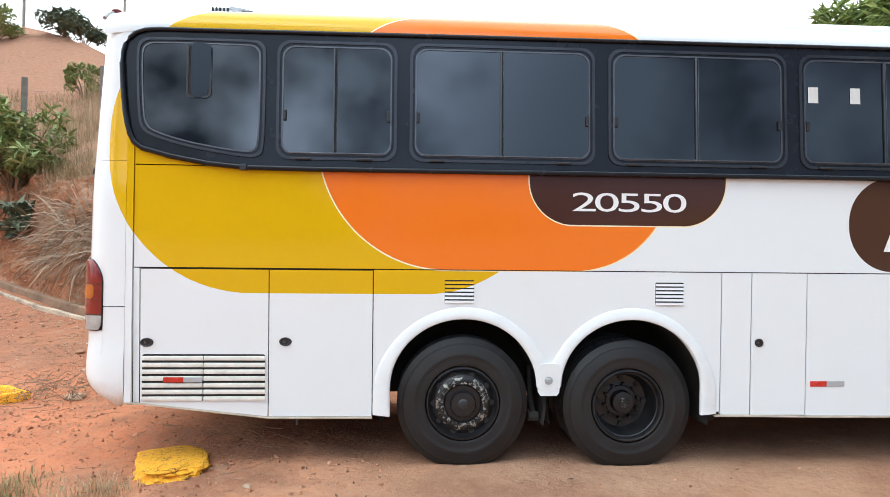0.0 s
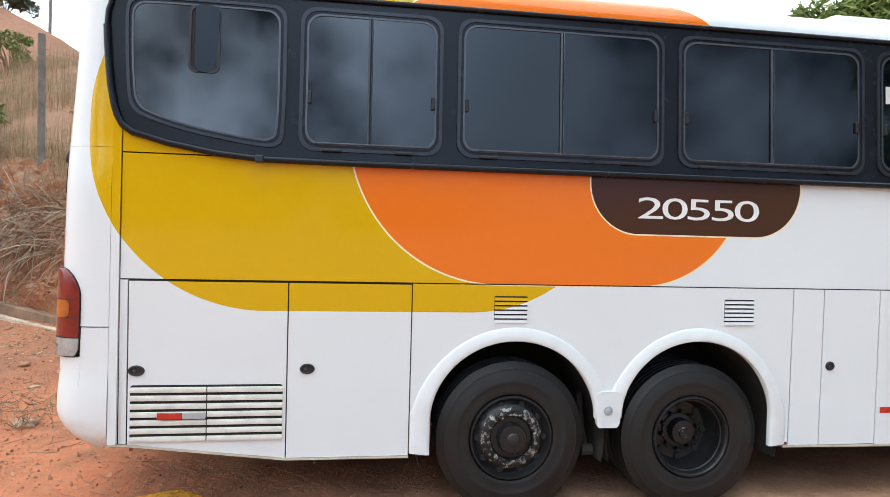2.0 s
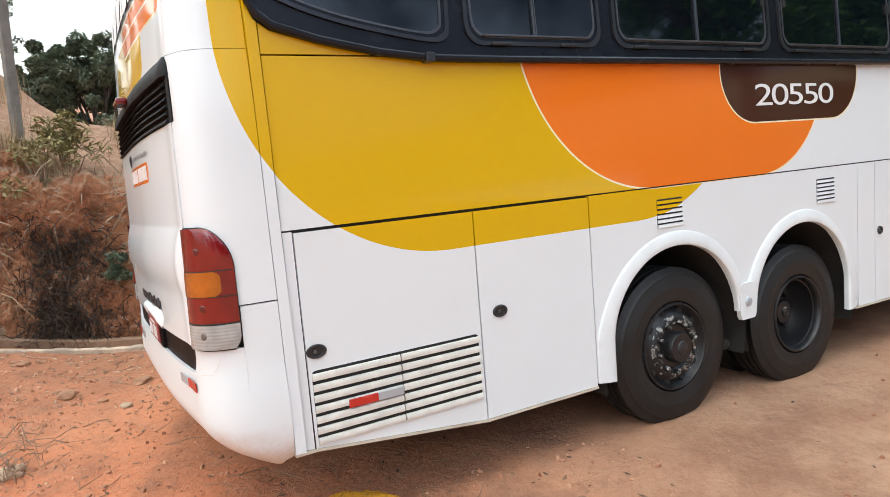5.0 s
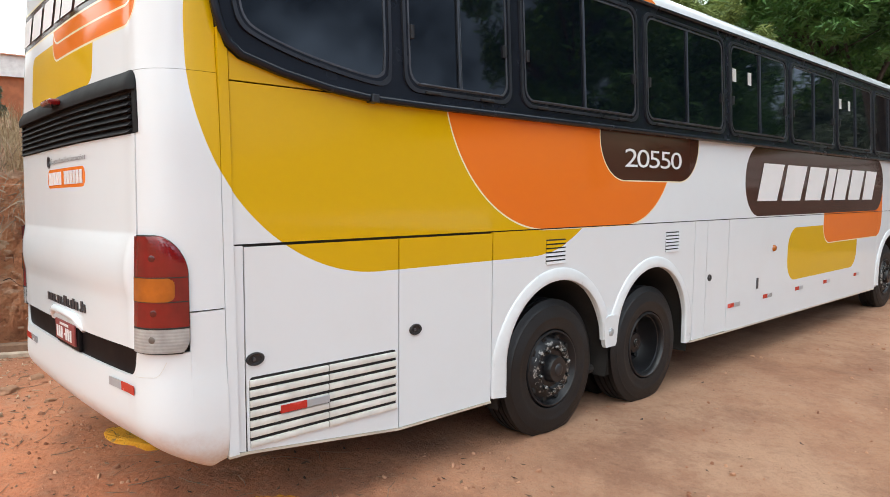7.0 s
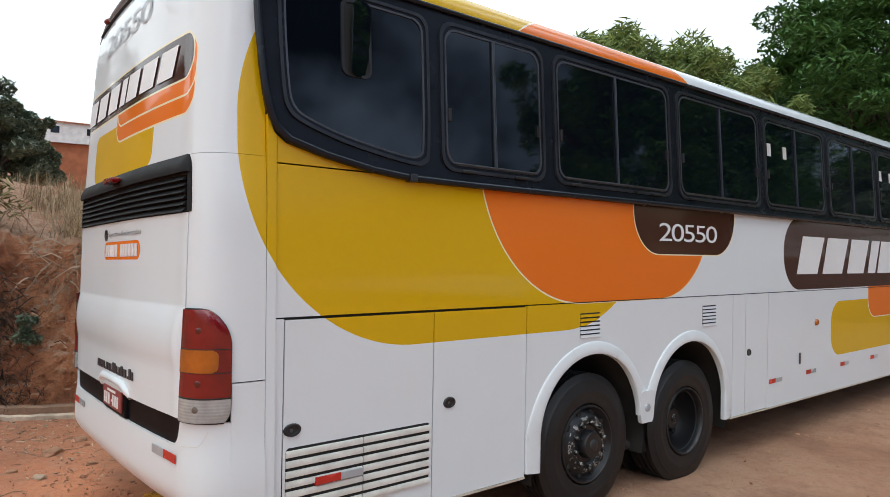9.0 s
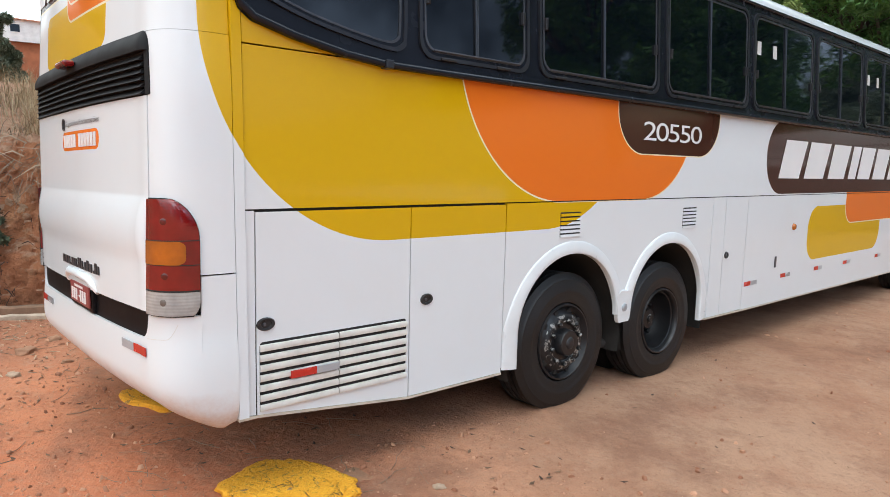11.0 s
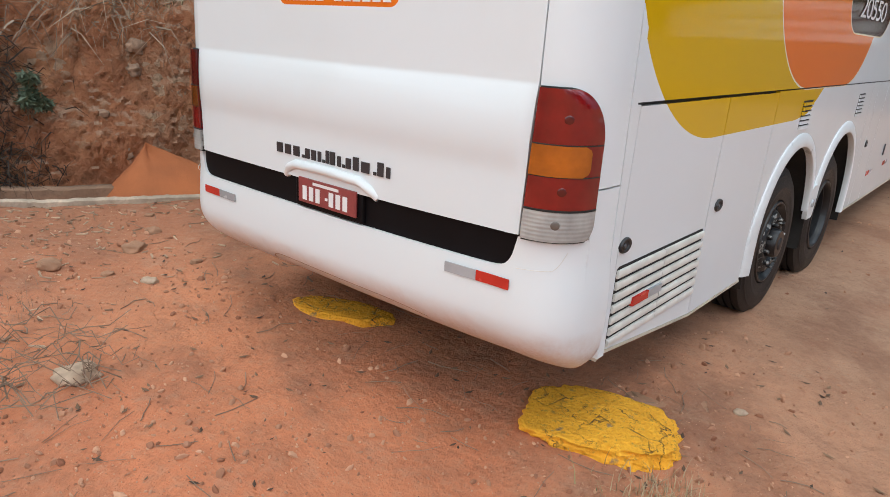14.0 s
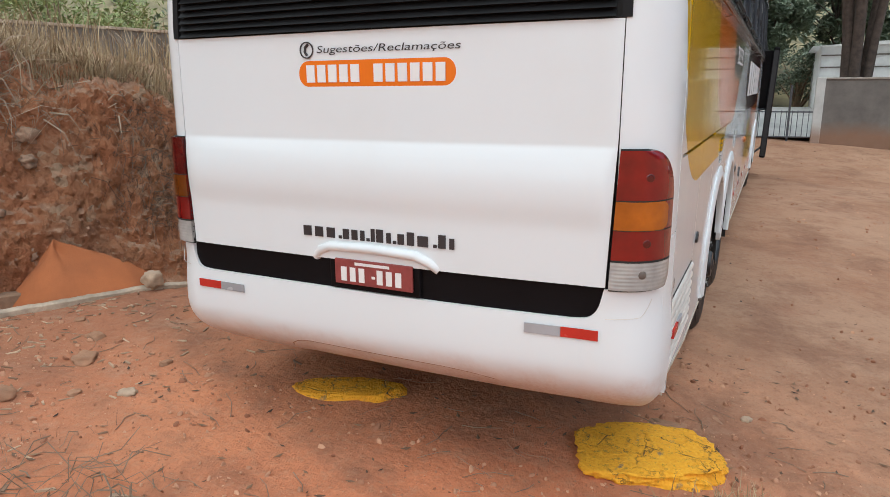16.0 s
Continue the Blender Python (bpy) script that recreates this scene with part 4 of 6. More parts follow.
def rear_tape(y0, y1, z0, z1, mat, parent, name="reflector_tape", label=""):
    a, b = u_at(y0, (z0 + z1) / 2), u_at(y1, (z0 + z1) / 2)
    return part(name, patch(lambda u, z: rear(u, z, 0.018), steps(a, b, 6), [z0, z1], 0.004), mat, parent, label)


tape = rear_tape(0.212, 0.362, 0.826, 0.868, REDREF, bumper, label="red and silver reflective tape")
rear_tape(0.363, 0.513, 0.826, 0.868, GREYREF, tape, "silver_half")
tape = rear_tape(WIDE - 0.36, WIDE - 0.21, 0.812, 0.852, REDREF, bumper, label="red and silver reflective tape")
rear_tape(WIDE - 0.515, WIDE - 0.361, 0.812, 0.852, GREYREF, tape, "silver_half")


def tail_lamp(far):
    """A tall wrap-round lamp of four lenses with a curved outer edge."""
    def uu(u):
        return 3 - u if far else u
    uo = 0.228
    z0, z1 = 1.038, 1.580

    def f(s, z, out):
        h = (z - z0) / (z1 - z0)
        ui = lid_u(z, far) - 0.012
        edge = uo + (ui - uo) * 0.58 * (1 - math.sqrt(max(0.0, 1 - min(1.0, max(0.0, (h - 0.66) / 0.34)) ** 2.0))) + 0.06 * max(0.0, (0.12 - h) / 0.12) ** 2
        u = ui + (edge - ui) * s
        p, n = rear(uu(u), z, out * math.sin(math.pi * min(1.0, 0.12 + 0.8 * s)) ** 0.5 + 0.004)
        return p, n
    ob = part("tail_lamp", patch(lambda s, z: f(s, z, 0.010), steps(0, 1.01, 10), [z0 - 0.004 + (z1 - z0 + 0.005) * math.sin(math.pi / 2 * k / 30) for k in range(31)], 0.03), SEAM, bus, "tall red, amber and clear tail lamp", smooth=50)
    # far lamp: its grazing-angle dimness is painted into darker upper red and amber lenses
    for nm, a, b, mat in (("red_lens", 1.390, 1.576, LENS_RED_SHADED if far else LENS_RED), ("red_lens", 1.160, 1.387, LENS_RED), ("clear_lens", 1.042, 1.152, LENS_CLEAR)):
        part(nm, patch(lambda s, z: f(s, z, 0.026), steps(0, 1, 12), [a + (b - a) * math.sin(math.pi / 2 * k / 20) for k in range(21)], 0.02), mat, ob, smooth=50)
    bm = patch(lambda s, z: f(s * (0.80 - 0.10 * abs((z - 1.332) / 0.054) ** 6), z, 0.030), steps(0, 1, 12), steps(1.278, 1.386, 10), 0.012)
    part("amber_lens", bm, LENS_AMBER_SHADED if far else LENS_AMBER, ob, smooth=50)
    for nm, sc, zc, rad, mat in (("bulb", 0.42, 1.104, 0.017, BULB), ("bulb_shadow", 0.45, 1.475, 0.017, LENS_RED_SHADED), ("bulb_shadow", 0.45, 1.225, 0.017, LENS_RED_SHADED)):
        c, n = f(sc, zc, 0.026)
        bm = bmesh.new()
        bmesh.ops.create_uvsphere(bm, u_segments=16, v_segments=8, radius=rad)
        turn = Vector((0, 0, 1)).rotation_difference(n)
        bmesh.ops.transform(bm, verts=bm.verts, matrix=Matrix.LocRotScale(c + 0.001 * n, turn, (1.0, 1.0, 0.12 if nm != "bulb" else 0.3)))
        part(nm, bm, mat, ob, smooth=60)
    for zc, th in ((1.156, 0.004), (1.2765, 0.002), (1.3885, 0.002)):
        part("lens_joint", patch(lambda s, z: f(s, z, 0.0275), steps(0, 1, 12), [zc - th, zc + th], 0.006), SEAM, ob)


tail_lamp(False)
tail_lamp(True)
# number plate in its lit hood
plate = part("number_plate", box(0.640, 0.652, 1.015, 1.42, 0.936, 1.054, 0.004), PLATE, bus, "dark red number plate with pale characters")
for k in range(7):
    if k != 3:
        y1 = 1.385 - 0.0475 * k
        part("plate_bar", box(0.6375, 0.641, y1 - 0.030, y1, 0.952, 1.018), PALE, plate)
part("plate_bar", box(0.6375, 0.641, 1.205, 1.222, 0.975, 0.987), PALE, plate)
part("plate_bar", box(0.6375, 0.641, 1.13, 1.31, 1.03, 1.043), PALE, plate)
hood = tube([(0.670, 1.54, 1.046), (0.652, 1.50, 1.083), (0.645, 1.44, 1.108), (0.640, 1.22, 1.114), (0.645, 1.00, 1.104), (0.652, 0.94, 1.078), (0.670, 0.90, 1.046)], 0.022, 10)
part("plate_hood", hood, TRIM_WHITE, lid, smooth=60)
part("plate_recess", box(0.654, 0.70, 0.985, 1.46, 0.908, 1.10, 0.01), MATTBLACK, bus)
# lettering of the lid: unlettered bars for address and number
# (width, height, foot) of each bar, as the strokes of the painted address vary
y1 = 1.588
strokes = (78, 78, 78, 28, 55, 55, 39, 28, 33, 61, 39, 28, 55, 61, 89, 28, 61, 39)
for wide in strokes:
    step = 0.78 * wide / sum(strokes)
    tall = 0.014 if wide == 28 else 0.058 if wide in (33, 61) else 0.046
    p = rear(u_at(y1, 1.17), 1.16, 0.018)[0]
    part("address_bar", box(p.x - 0.004, p.x + 0.001, y1 - step * 0.66, y1, 1.147, 1.147 + tall), INK, lid)
    y1 -= step
for k in range(12):
    if k != 5:
        y1 = 1.545 - 0.0578 * k
        p = rear(u_at(y1, 1.86), 1.86, 0.005)[0]
        part("number_bar", box(p.x - 0.003, p.x + 0.001, y1 - 0.043, y1, 1.834, 1.908), PALE, lid)
p = rear(u_at(1.49, 1.95), 1.95, 0.008)[0]
writing("lid_caption", "Sugestões/Reclamações", 0.040, 0.685, pose(p.x + 0.001, 1.485, 1.948, 90, 0, -90), INK, lid, "dark italic lettering", 0.15, 0.009)
ringm = lathe(((0.036, -0.002), (0.036, 0.002), (0.031, 0.002), (0.031, -0.002), (0.036, -0.002)), (0, 0, 0), 28)
bmesh.ops.transform(ringm, verts=ringm.verts, matrix=pose(p.x, 1.54, 1.972, 0, 0, 90))
part("telephone_mark", ringm, INK, lid)
part("telephone_mark", tube([(p.x, 1.532, 1.995), (p.x, 1.548, 1.982), (p.x, 1.55, 1.965), (p.x, 1.538, 1.950)], 0.006, 6), INK, lid)
# brand blocks and fleet number of the upper panel
yb = 2.33
for k, w in enumerate((0.155, 0.165, 0.155, 0.08, 0.145, 0.155, 0.145)):
    wid = w * 1.90
    bm = bmesh.new()
    vs = []
    for dy, z in ((0, 2.775), (wid * 0.80, 2.775), (wid * 0.80 + 0.06, 2.935), (0.06, 2.935)):
        y = yb - dy
        q = rear(u_at(y, z), z, 0.006)[0]
        vs.append(bm.verts.new(q))
    bm.faces.new(vs)
    part("name_bar", bm, PALE, bus, "plain white block of the painted name")
    yb -= wid
q0 = rear(u_at(1.5, 3.15), 3.15, 0.012)[0]
writing("fleet_number", "20550", 0.14, 1.03, pose(q0.x - 0.004, 1.92, 3.203, 90, 0, -90), GREYINK, bus, "grey fleet number on the rear glass", 0.0, 0.006, 0.014, 0.84)


# ---- roof, roof edge and lamps
def roof_point(s, x):
    """s crosses the roof from the right band to the left."""
    t = abs(s - 0.5) * 2
    yy = 0.048 + (WIDE - 0.096) * s
    z = 3.375 + 0.285 * max(0.0, 1 - t ** 4) ** 0.5
    end = max(0.0, (1.35 - x) / 0.6)
    z -= 0.085 * end ** 2 * (1 - 0.4 * t)
    nose = max(0.0, (x - 13.9) / 0.8)
    z -= 0.10 * nose ** 2
    return Vector((x, yy, z)), Vector((0, 0, -1))


ss = [0.5 - 0.5 * math.cos(math.pi * k / 40) for k in range(41)]
part("roof", patch(roof_point, ss, [0.84, 0.9, 0.98, 1.06, 1.15, 1.25, 1.35] + steps(1.6, 13.9, 50) + [14.1, 14.3, 14.5, 14.62], 0.03), PAINT, bus, "white domed roof with coloured stripe ends", smooth=60)
part("rear_roof_rim", tube([roof_point(s, 0.84)[0] - Vector((0.02, 0, 0.004)) for s in steps(0.02, 0.98, 30)], 0.016, 8), GREYINK, bus, smooth=60)
part("rear_glass_seal", tube([rear(u_at(y, 3.36), rear_top(u_at(y, 3.36)) - 0.055, 0.006)[0] for y in steps(0.22, WIDE - 0.22, 24)], 0.012, 6), SEAM, bus, smooth=60)
for y in (0.30, 1.02, 1.25, 1.48, WIDE - 0.30):
    z = roof_point((y - 0.048) / (WIDE - 0.096), 0.84)[0].z + 0.035
    bm = bmesh.new()
    bmesh.ops.create_uvsphere(bm, u_segments=16, v_segments=8, radius=1.0)
    bmesh.ops.transform(bm, verts=bm.verts, matrix=Matrix.LocRotScale((0.83, y, z - 0.03), None, (0.045, 0.055, 0.026)))
    part("marker_lamp", bm, LENS_RED, bus, "small red roof marker lamp", smooth=60)
vent = part("roof_vent", box(1.55, 1.80, 0.36, 0.8, 3.60, 3.65, 0.01), TRIM_WHITE, bus, "flat roof vent with a slotted edge")
for k in range(5):
    part("vent_slot", box(1.56 + 0.03 * k, 1.575 + 0.03 * k, 0.35, 0.362, 3.615, 3.648), SEAM, vent)
part("vent_wing", sheet([(1.70, 3.635), (1.90, 3.625), (1.78, 3.652), (1.70, 3.658)], 0.355, 0.4), GREYREF, vent)
part("air_conditioner", box(6.4, 9.2, 0.55, WIDE - 0.55, 3.60, 3.76, 0.06, 3), TRIM_WHITE, bus, "low white air conditioner housing on the roof", smooth=40)

# ---- far side, front and underside, which close the coach
part("far_side_panel", box(1.05, 14.2, WIDE - 0.03, WIDE, 0.42, 2.28), TRIM_WHITE, bus)
part("far_window_band", patch(lambda x, z: (Vector((x, WIDE - side_y(z), z)), Vector((0, -1, 0))), steps(0.98, 14.25, 10), steps(2.28, 3.44, 6), 0.03), GLASS, bus)
part("front_cap", patch(lambda s, z: (Vector((14.2 + 0.55 * math.sin(math.pi * s) ** 0.5 - 0.10 * max(0.0, (z - 1.4) / 2.0) ** 2 * 1.0, max(0.0, side_y(z)) + (WIDE - 2 * max(0.0, side_y(z))) * s, z)), Vector((-1, 0, 0))), ss, steps(0.36, 1.45, 8), 0.03), TRIM_WHITE, bus, smooth=40)
part("windscreen", patch(lambda s, z: (Vector((14.2 + 0.55 * math.sin(math.pi * s) ** 0.5 - 0.10 * max(0.0, (z - 1.4) / 2.0) ** 2, max(0.0, side_y(z)) + (WIDE - 2 * max(0.0, side_y(z))) * s, z)), Vector((-1, 0, 0))), ss, steps(1.455, 3.46, 12), 0.03), GLASS, bus, smooth=40)
part("floor_pan", box(1.3, 14.3, 0.83, WIDE - 0.83, 0.50, 0.56), UNDER, bus)
# two unseen blocks at the engine, added to deepen the shade on the ground
part("engine_tray", box(1.18, 2.85, 0.50, WIDE - 0.50, 0.35, 0.50, 0.03), UNDER, bus)
part("engine_sump", box(1.30, 2.8, 0.88, WIDE - 0.88, 0.24, 0.36, 0.03), UNDER, bus)
part("locker_floor", box(5.65, 11.45, 0.05, WIDE - 0.05, 0.40, 0.46), UNDER, bus)
part("rear_floor_pan", box(1.0, 3.0, 0.10, WIDE - 0.10, 0.505, 0.54), UNDER, bus)
for ax in (AX1, AX2, AX3):
    part("wheel_well", patch(lambda a, y, ax=ax: (Vector((ax + 0.66 * math.cos(a), y, AXZ + 0.68 * math.sin(a))), Vector((0, 0, -1))), steps(math.radians(-15), math.radians(195), 20), [0.026, 0.8], 0.0), UNDER, bus, smooth=60)
    part("well_back", box(ax - 0.68, ax + 0.68, 0.78, 0.82, 0.50, 1.2), UNDER, bus)
    part("axle", tube([(ax, 0.3, AXZ), (ax, WIDE - 0.3, AXZ)], 0.08, 10), UNDER, bus)
part("chassis_beam", box(2.6, 6.2, 0.75, 0.83, 0.42, 0.62), UNDER, bus)
part("air_tank", tube([(5.75, 0.28, 0.36), (5.75, 0.9, 0.36)], 0.09, 12), UNDER, bus, smooth=40)
part("stabiliser", tube([(4.20, 0.30, 0.72), (4.20, 0.24, 0.50), (4.22, 0.20, 0.34)], 0.022, 8), UNDER, bus)
part("stabiliser", tube([(4.17, 0.16, 0.34), (4.25, 0.16, 0.34)], 0.04, 10), UNDER, bus)
part("drain_pipe", tube([(2.30, 0.30, 0.5), (2.30, 0.28, 0.25)], 0.008, 6), RAIL, bus)


def wheel(cx, y_out, deep, parent, far=False, drop=0.0):
    """Tyre with sidewall ribs and tread grooves; a rim, dished or with a domed hub; wheel nuts."""
    R, W, az = 0.521, 0.285, AXZ - drop
    s = -1.0 if far else 1.0
    yy = lambda d: s * d  # noqa: E731
    prof = [(0.285, 0.045), (0.300, 0.012), (0.325, 0.004), (0.345, 0.010), (0.375, 0.001), (0.395, -0.001), (0.405, 0.004), (0.440, 0.003), (0.452, 0.010), (0.470, 0.012), (0.474, 0.018), (0.492, 0.026), (R, 0.042)]
    for g in (0.09, 0.142, 0.195):
        prof += [(R, g - 0.008), (R - 0.012, g - 0.006), (R - 0.012, g + 0.006), (R, g + 0.008)]
    prof += [(R, 0.25), (0.48, 0.28), (0.40, W), (0.285, W - 0.03)]
    bm = lathe([(r, yy(d)) for r, d in prof], (cx, y_out, az), 64)
    for v in bm.verts:
        if v.co.z < -0.022 - drop:
            v.co.z = -0.024 - drop
    ob = part("wheel", bm, TYRE, parent, "black rubber tyre, dusty, on a black steel rim", smooth=35)
    if deep:
        rp = [(0.292, 0.02), (0.286, 0.004), (0.276, 0.002), (0.268, 0.012), (0.262, 0.03), (0.258, 0.05), (0.250, 0.055), (0.247, 0.10), (0.240, 0.165), (0.212, 0.212), (0.16, 0.218), (0.13, 0.21), (0.125, 0.195), (0.095, 0.19), (0.09, 0.14), (0.085, 0.125), (0.05, 0.118), (0.0, 0.118)]
        rim = part("rim", lathe([(r, yy(d)) for r, d in rp], (cx, y_out, az), 48), RIM, ob, "deep dished black steel rim", smooth=30)
        hole_r, hole_y, nut_r, nut_y = 0.196, 0.205, 0.142, 0.196
        part("grease_cap", lathe([(0.0, yy(0.102)), (0.035, yy(0.104)), (0.042, yy(0.12))], (cx, y_out, az), 24), SCUFFED, rim, smooth=40)
    else:
        rp = [(0.292, 0.02), (0.286, 0.004), (0.276, 0.002), (0.268, 0.014), (0.260, 0.032), (0.246, 0.045), (0.225, 0.030), (0.205, 0.012), (0.180, 0.004), (0.150, 0.010), (0.140, 0.022), (0.105, 0.020), (0.10, -0.03), (0.092, -0.045), (0.06, -0.048), (0.0, -0.048)]
        rim = part("rim", lathe([(r, yy(d)) for r, d in rp], (cx, y_out, az), 48), RIM, ob, "black steel rim with a worn hub", smooth=30)
        part("hub_ring", lathe([(0.214, yy(0.018)), (0.20, yy(0.004)), (0.182, yy(-0.002)), (0.155, yy(0.002)), (0.150, yy(0.012))], (cx, y_out, az), 48), SCUFFED, rim, "black paint worn to pale metal", smooth=40)
        part("hub_cap", lathe([(0.0, yy(-0.058)), (0.034, yy(-0.057)), (0.045, yy(-0.05)), (0.05, yy(-0.04))], (cx, y_out, az), 28), PLASTIC, rim, smooth=40)
        hole_r, hole_y, nut_r, nut_y = 0.232, 0.034, 0.165, -0.002
    for k in range(10):
        a = 2 * math.pi * k / 10 + 0.2
        nx, nz = cx + nut_r * math.cos(a), az + nut_r * math.sin(a)
        bm = lathe([(0.0, yy(nut_y - 0.03)), (0.010, yy(nut_y - 0.03)), (0.016, yy(nut_y - 0.022)), (0.016, yy(nut_y + 0.01))], (nx, y_out, nz), 6)
        part("wheel_nut", bm, SCUFFED if not deep else RIM, rim)
    for k in range(8 if deep else 10):
        a = 2 * math.pi * k / (8 if deep else 10)
        nx, nz = cx + hole_r * math.cos(a), az + hole_r * math.sin(a)
        bm = lathe([(0.0, yy(hole_y - 0.006)), (0.022, yy(hole_y - 0.006)), (0.026, yy(hole_y + 0.01))], (nx, y_out, nz), 14)
        part("vent_hole", bm, SEAM, rim)
    return ob


wheel(AX1, 0.050, False, bus)
wheel(AX2, 0.048, True, bus, False, 0.022)
wheel(AX3, 0.050, False, bus)
wheel(AX2, 0.40, True, bus, False, 0.022)
for ax, deep in ((AX1, False), (AX2, True), (AX3, False)):
    wheel(ax, WIDE - 0.075, deep, bus, True, 0.022 if deep else 0.0)
# passenger door swung out on its arms, and the mirror
def tilted(bm):
    """Leans the swung-out door outwards at its top."""
    pivot = Matrix.Translation((0, -0.18, 1.4))
    bmesh.ops.transform(bm, verts=bm.verts, matrix=pivot @ Matrix.Rotation(radians(2.2), 4, "X") @ pivot.inverted())
    return bm


door = part("passenger_door", tilted(box(13.15, 13.95, -0.24, -0.13, 0.42, 2.56, 0.03)), MATTBLACK, bus, "open black-framed passenger door")
part("door_brace", tilted(box(13.30, 13.36, -0.16, 0.05, 1.36, 2.50, 0.015)), MATTBLACK, door)
part("door_pane", tilted(box(13.25, 13.85, -0.247, -0.241, 1.2, 2.42)), GLASS, door)
part("door_edge", tilted(box(13.14, 13.15, -0.225, -0.145, 0.46, 2.50)), PLASTIC, door)
part("door_arm", tube([(13.4, -0.22, 1.42), (13.3, -0.1, 1.38), (13.2, 0.02, 1.36)], 0.02, 8), RAIL, door)
part("door_arm", tube([(13.3, -0.20, 0.75), (13.25, -0.08, 0.60), (13.2, 0.02, 0.52)], 0.02, 8), PLASTIC, door)
mirror = part("door_mirror", box(14.35, 14.50, -0.20, 0.06, 2.30, 2.52, 0.04, 3), TRIM_WHITE, bus, "white door mirror on an arm", smooth=40)
part("mirror_arm", tube([(14.42, -0.05, 2.5), (14.42, 0.0, 2.7), (14.35, 0.15, 2.8)], 0.02, 8), PLASTIC, mirror)
part("doorway", box(13.0, 13.95, 0.03, 0.06, 0.40, 2.27), SEAM, bus)


# the lower side leans in a little towards the sill
for ob in bus.children_recursive:
    if ob.type == "MESH" and (ob.name.startswith("wheel_arch") or not ob.name.startswith(("wheel", "rim", "inner_shell", "hub", "vent_hole", "grease", "air_tank", "stab", "well", "locker", "passenger", "door_", "mirror"))):
        for v in ob.data.vertices:
            if v.co.y < 0.20 and v.co.z < 1.52 and v.co.x > 1.10:
                v.co.y += 0.024 * (1.52 - v.co.z) / 1.1

# ---------------------------------------------------------------- ground and hillside
KERB = [(-70.0, 17.0), (-10.0, 9.8), (-6.0, 8.3), (-4.3, 7.1), (-3.1, 6.1), (-2.55, 5.65), (-1.9, 5.2), (-1.25, 4.75), (-0.8, 4.52), (-0.2, 4.50), (0.3, 4.50), (0.8, 4.43), (1.2, 4.28), (1.62, 4.12), (2.2, 3.95), (3.2, 3.8), (15.0, 3.8), (19.0, 6.0), (60.0, 40.0)]
FARHILL = worn("scrubby_far_hill", (0.24, 0.20, 0.105), 0.95, vary=0.45, scale=0.35, relief=0.6, fine=3.0)
rng = np.random.default_rng(7)
LATTICE = rng.random((256, 256))


def lumps(x, y, size):
    """Smooth noise between -1 and 1 with lumps of a size."""
    u, v = np.asarray(x, float) / size + 1000.3, np.asarray(y, float) / size + 1000.7
    i, j = np.floor(u).astype(int), np.floor(v).astype(int)
    a, b = u - i, v - j
    a, b = a * a * (3 - 2 * a), b * b * (3 - 2 * b)
    g = lambda p, q: LATTICE[p % 256, q % 256]  # noqa: E731
    return 2 * ((g(i, j) * (1 - a) + g(i + 1, j) * a) * (1 - b) + (g(i, j + 1) * (1 - a) + g(i + 1, j + 1) * a) * b) - 1


def past_kerb(x, y):
    """Distance beyond the kerb line, negative on the yard's side."""
    x, y = np.asarray(x, float), np.asarray(y, float)
    best = np.full(np.broadcast(x, y).shape, 1e9)
    for (ax, ay), (bx, by) in zip(KERB, KERB[1:]):
        dx, dy = bx - ax, by - ay
        t = np.clip(((x - ax) * dx + (y - ay) * dy) / (dx * dx + dy * dy), 0, 1)
        best = np.minimum(best, np.hypot(x - ax - t * dx, y - ay - t * dy))
    side = y > np.interp(x, [p[0] for p in KERB], [p[1] for p in KERB])
    return np.where(side, best, -best)


def smooth(a, b, v):
    t = np.clip((v - a) / (b - a), 0, 1)
    return t * t * (3 - 2 * t)


def yard(x, y):
    """The trodden yard: it falls away from the hill, level under the coach."""
    slope = 0.065 * (np.clip(y, -7, 12) - 0.3)
    level = np.where(y < 0, 0.065 * np.clip(y, -7, 0), 0.065 * np.clip(y - 2.6, 0, 10)) - 0.022
    slope = slope + 0.10 * np.clip(y - 1.8, 0, 9) * (1 - smooth(-1.2, 0.9, x)) * (1 - smooth(10, 30, -x))
    level = level - 0.022 * smooth(4.0, 4.8, x) * (1 - smooth(6, 9, x))
    w = smooth(1.7, 3.0, x) * (1 - smooth(16, 19, x))
    return slope * (1 - w) + level * w


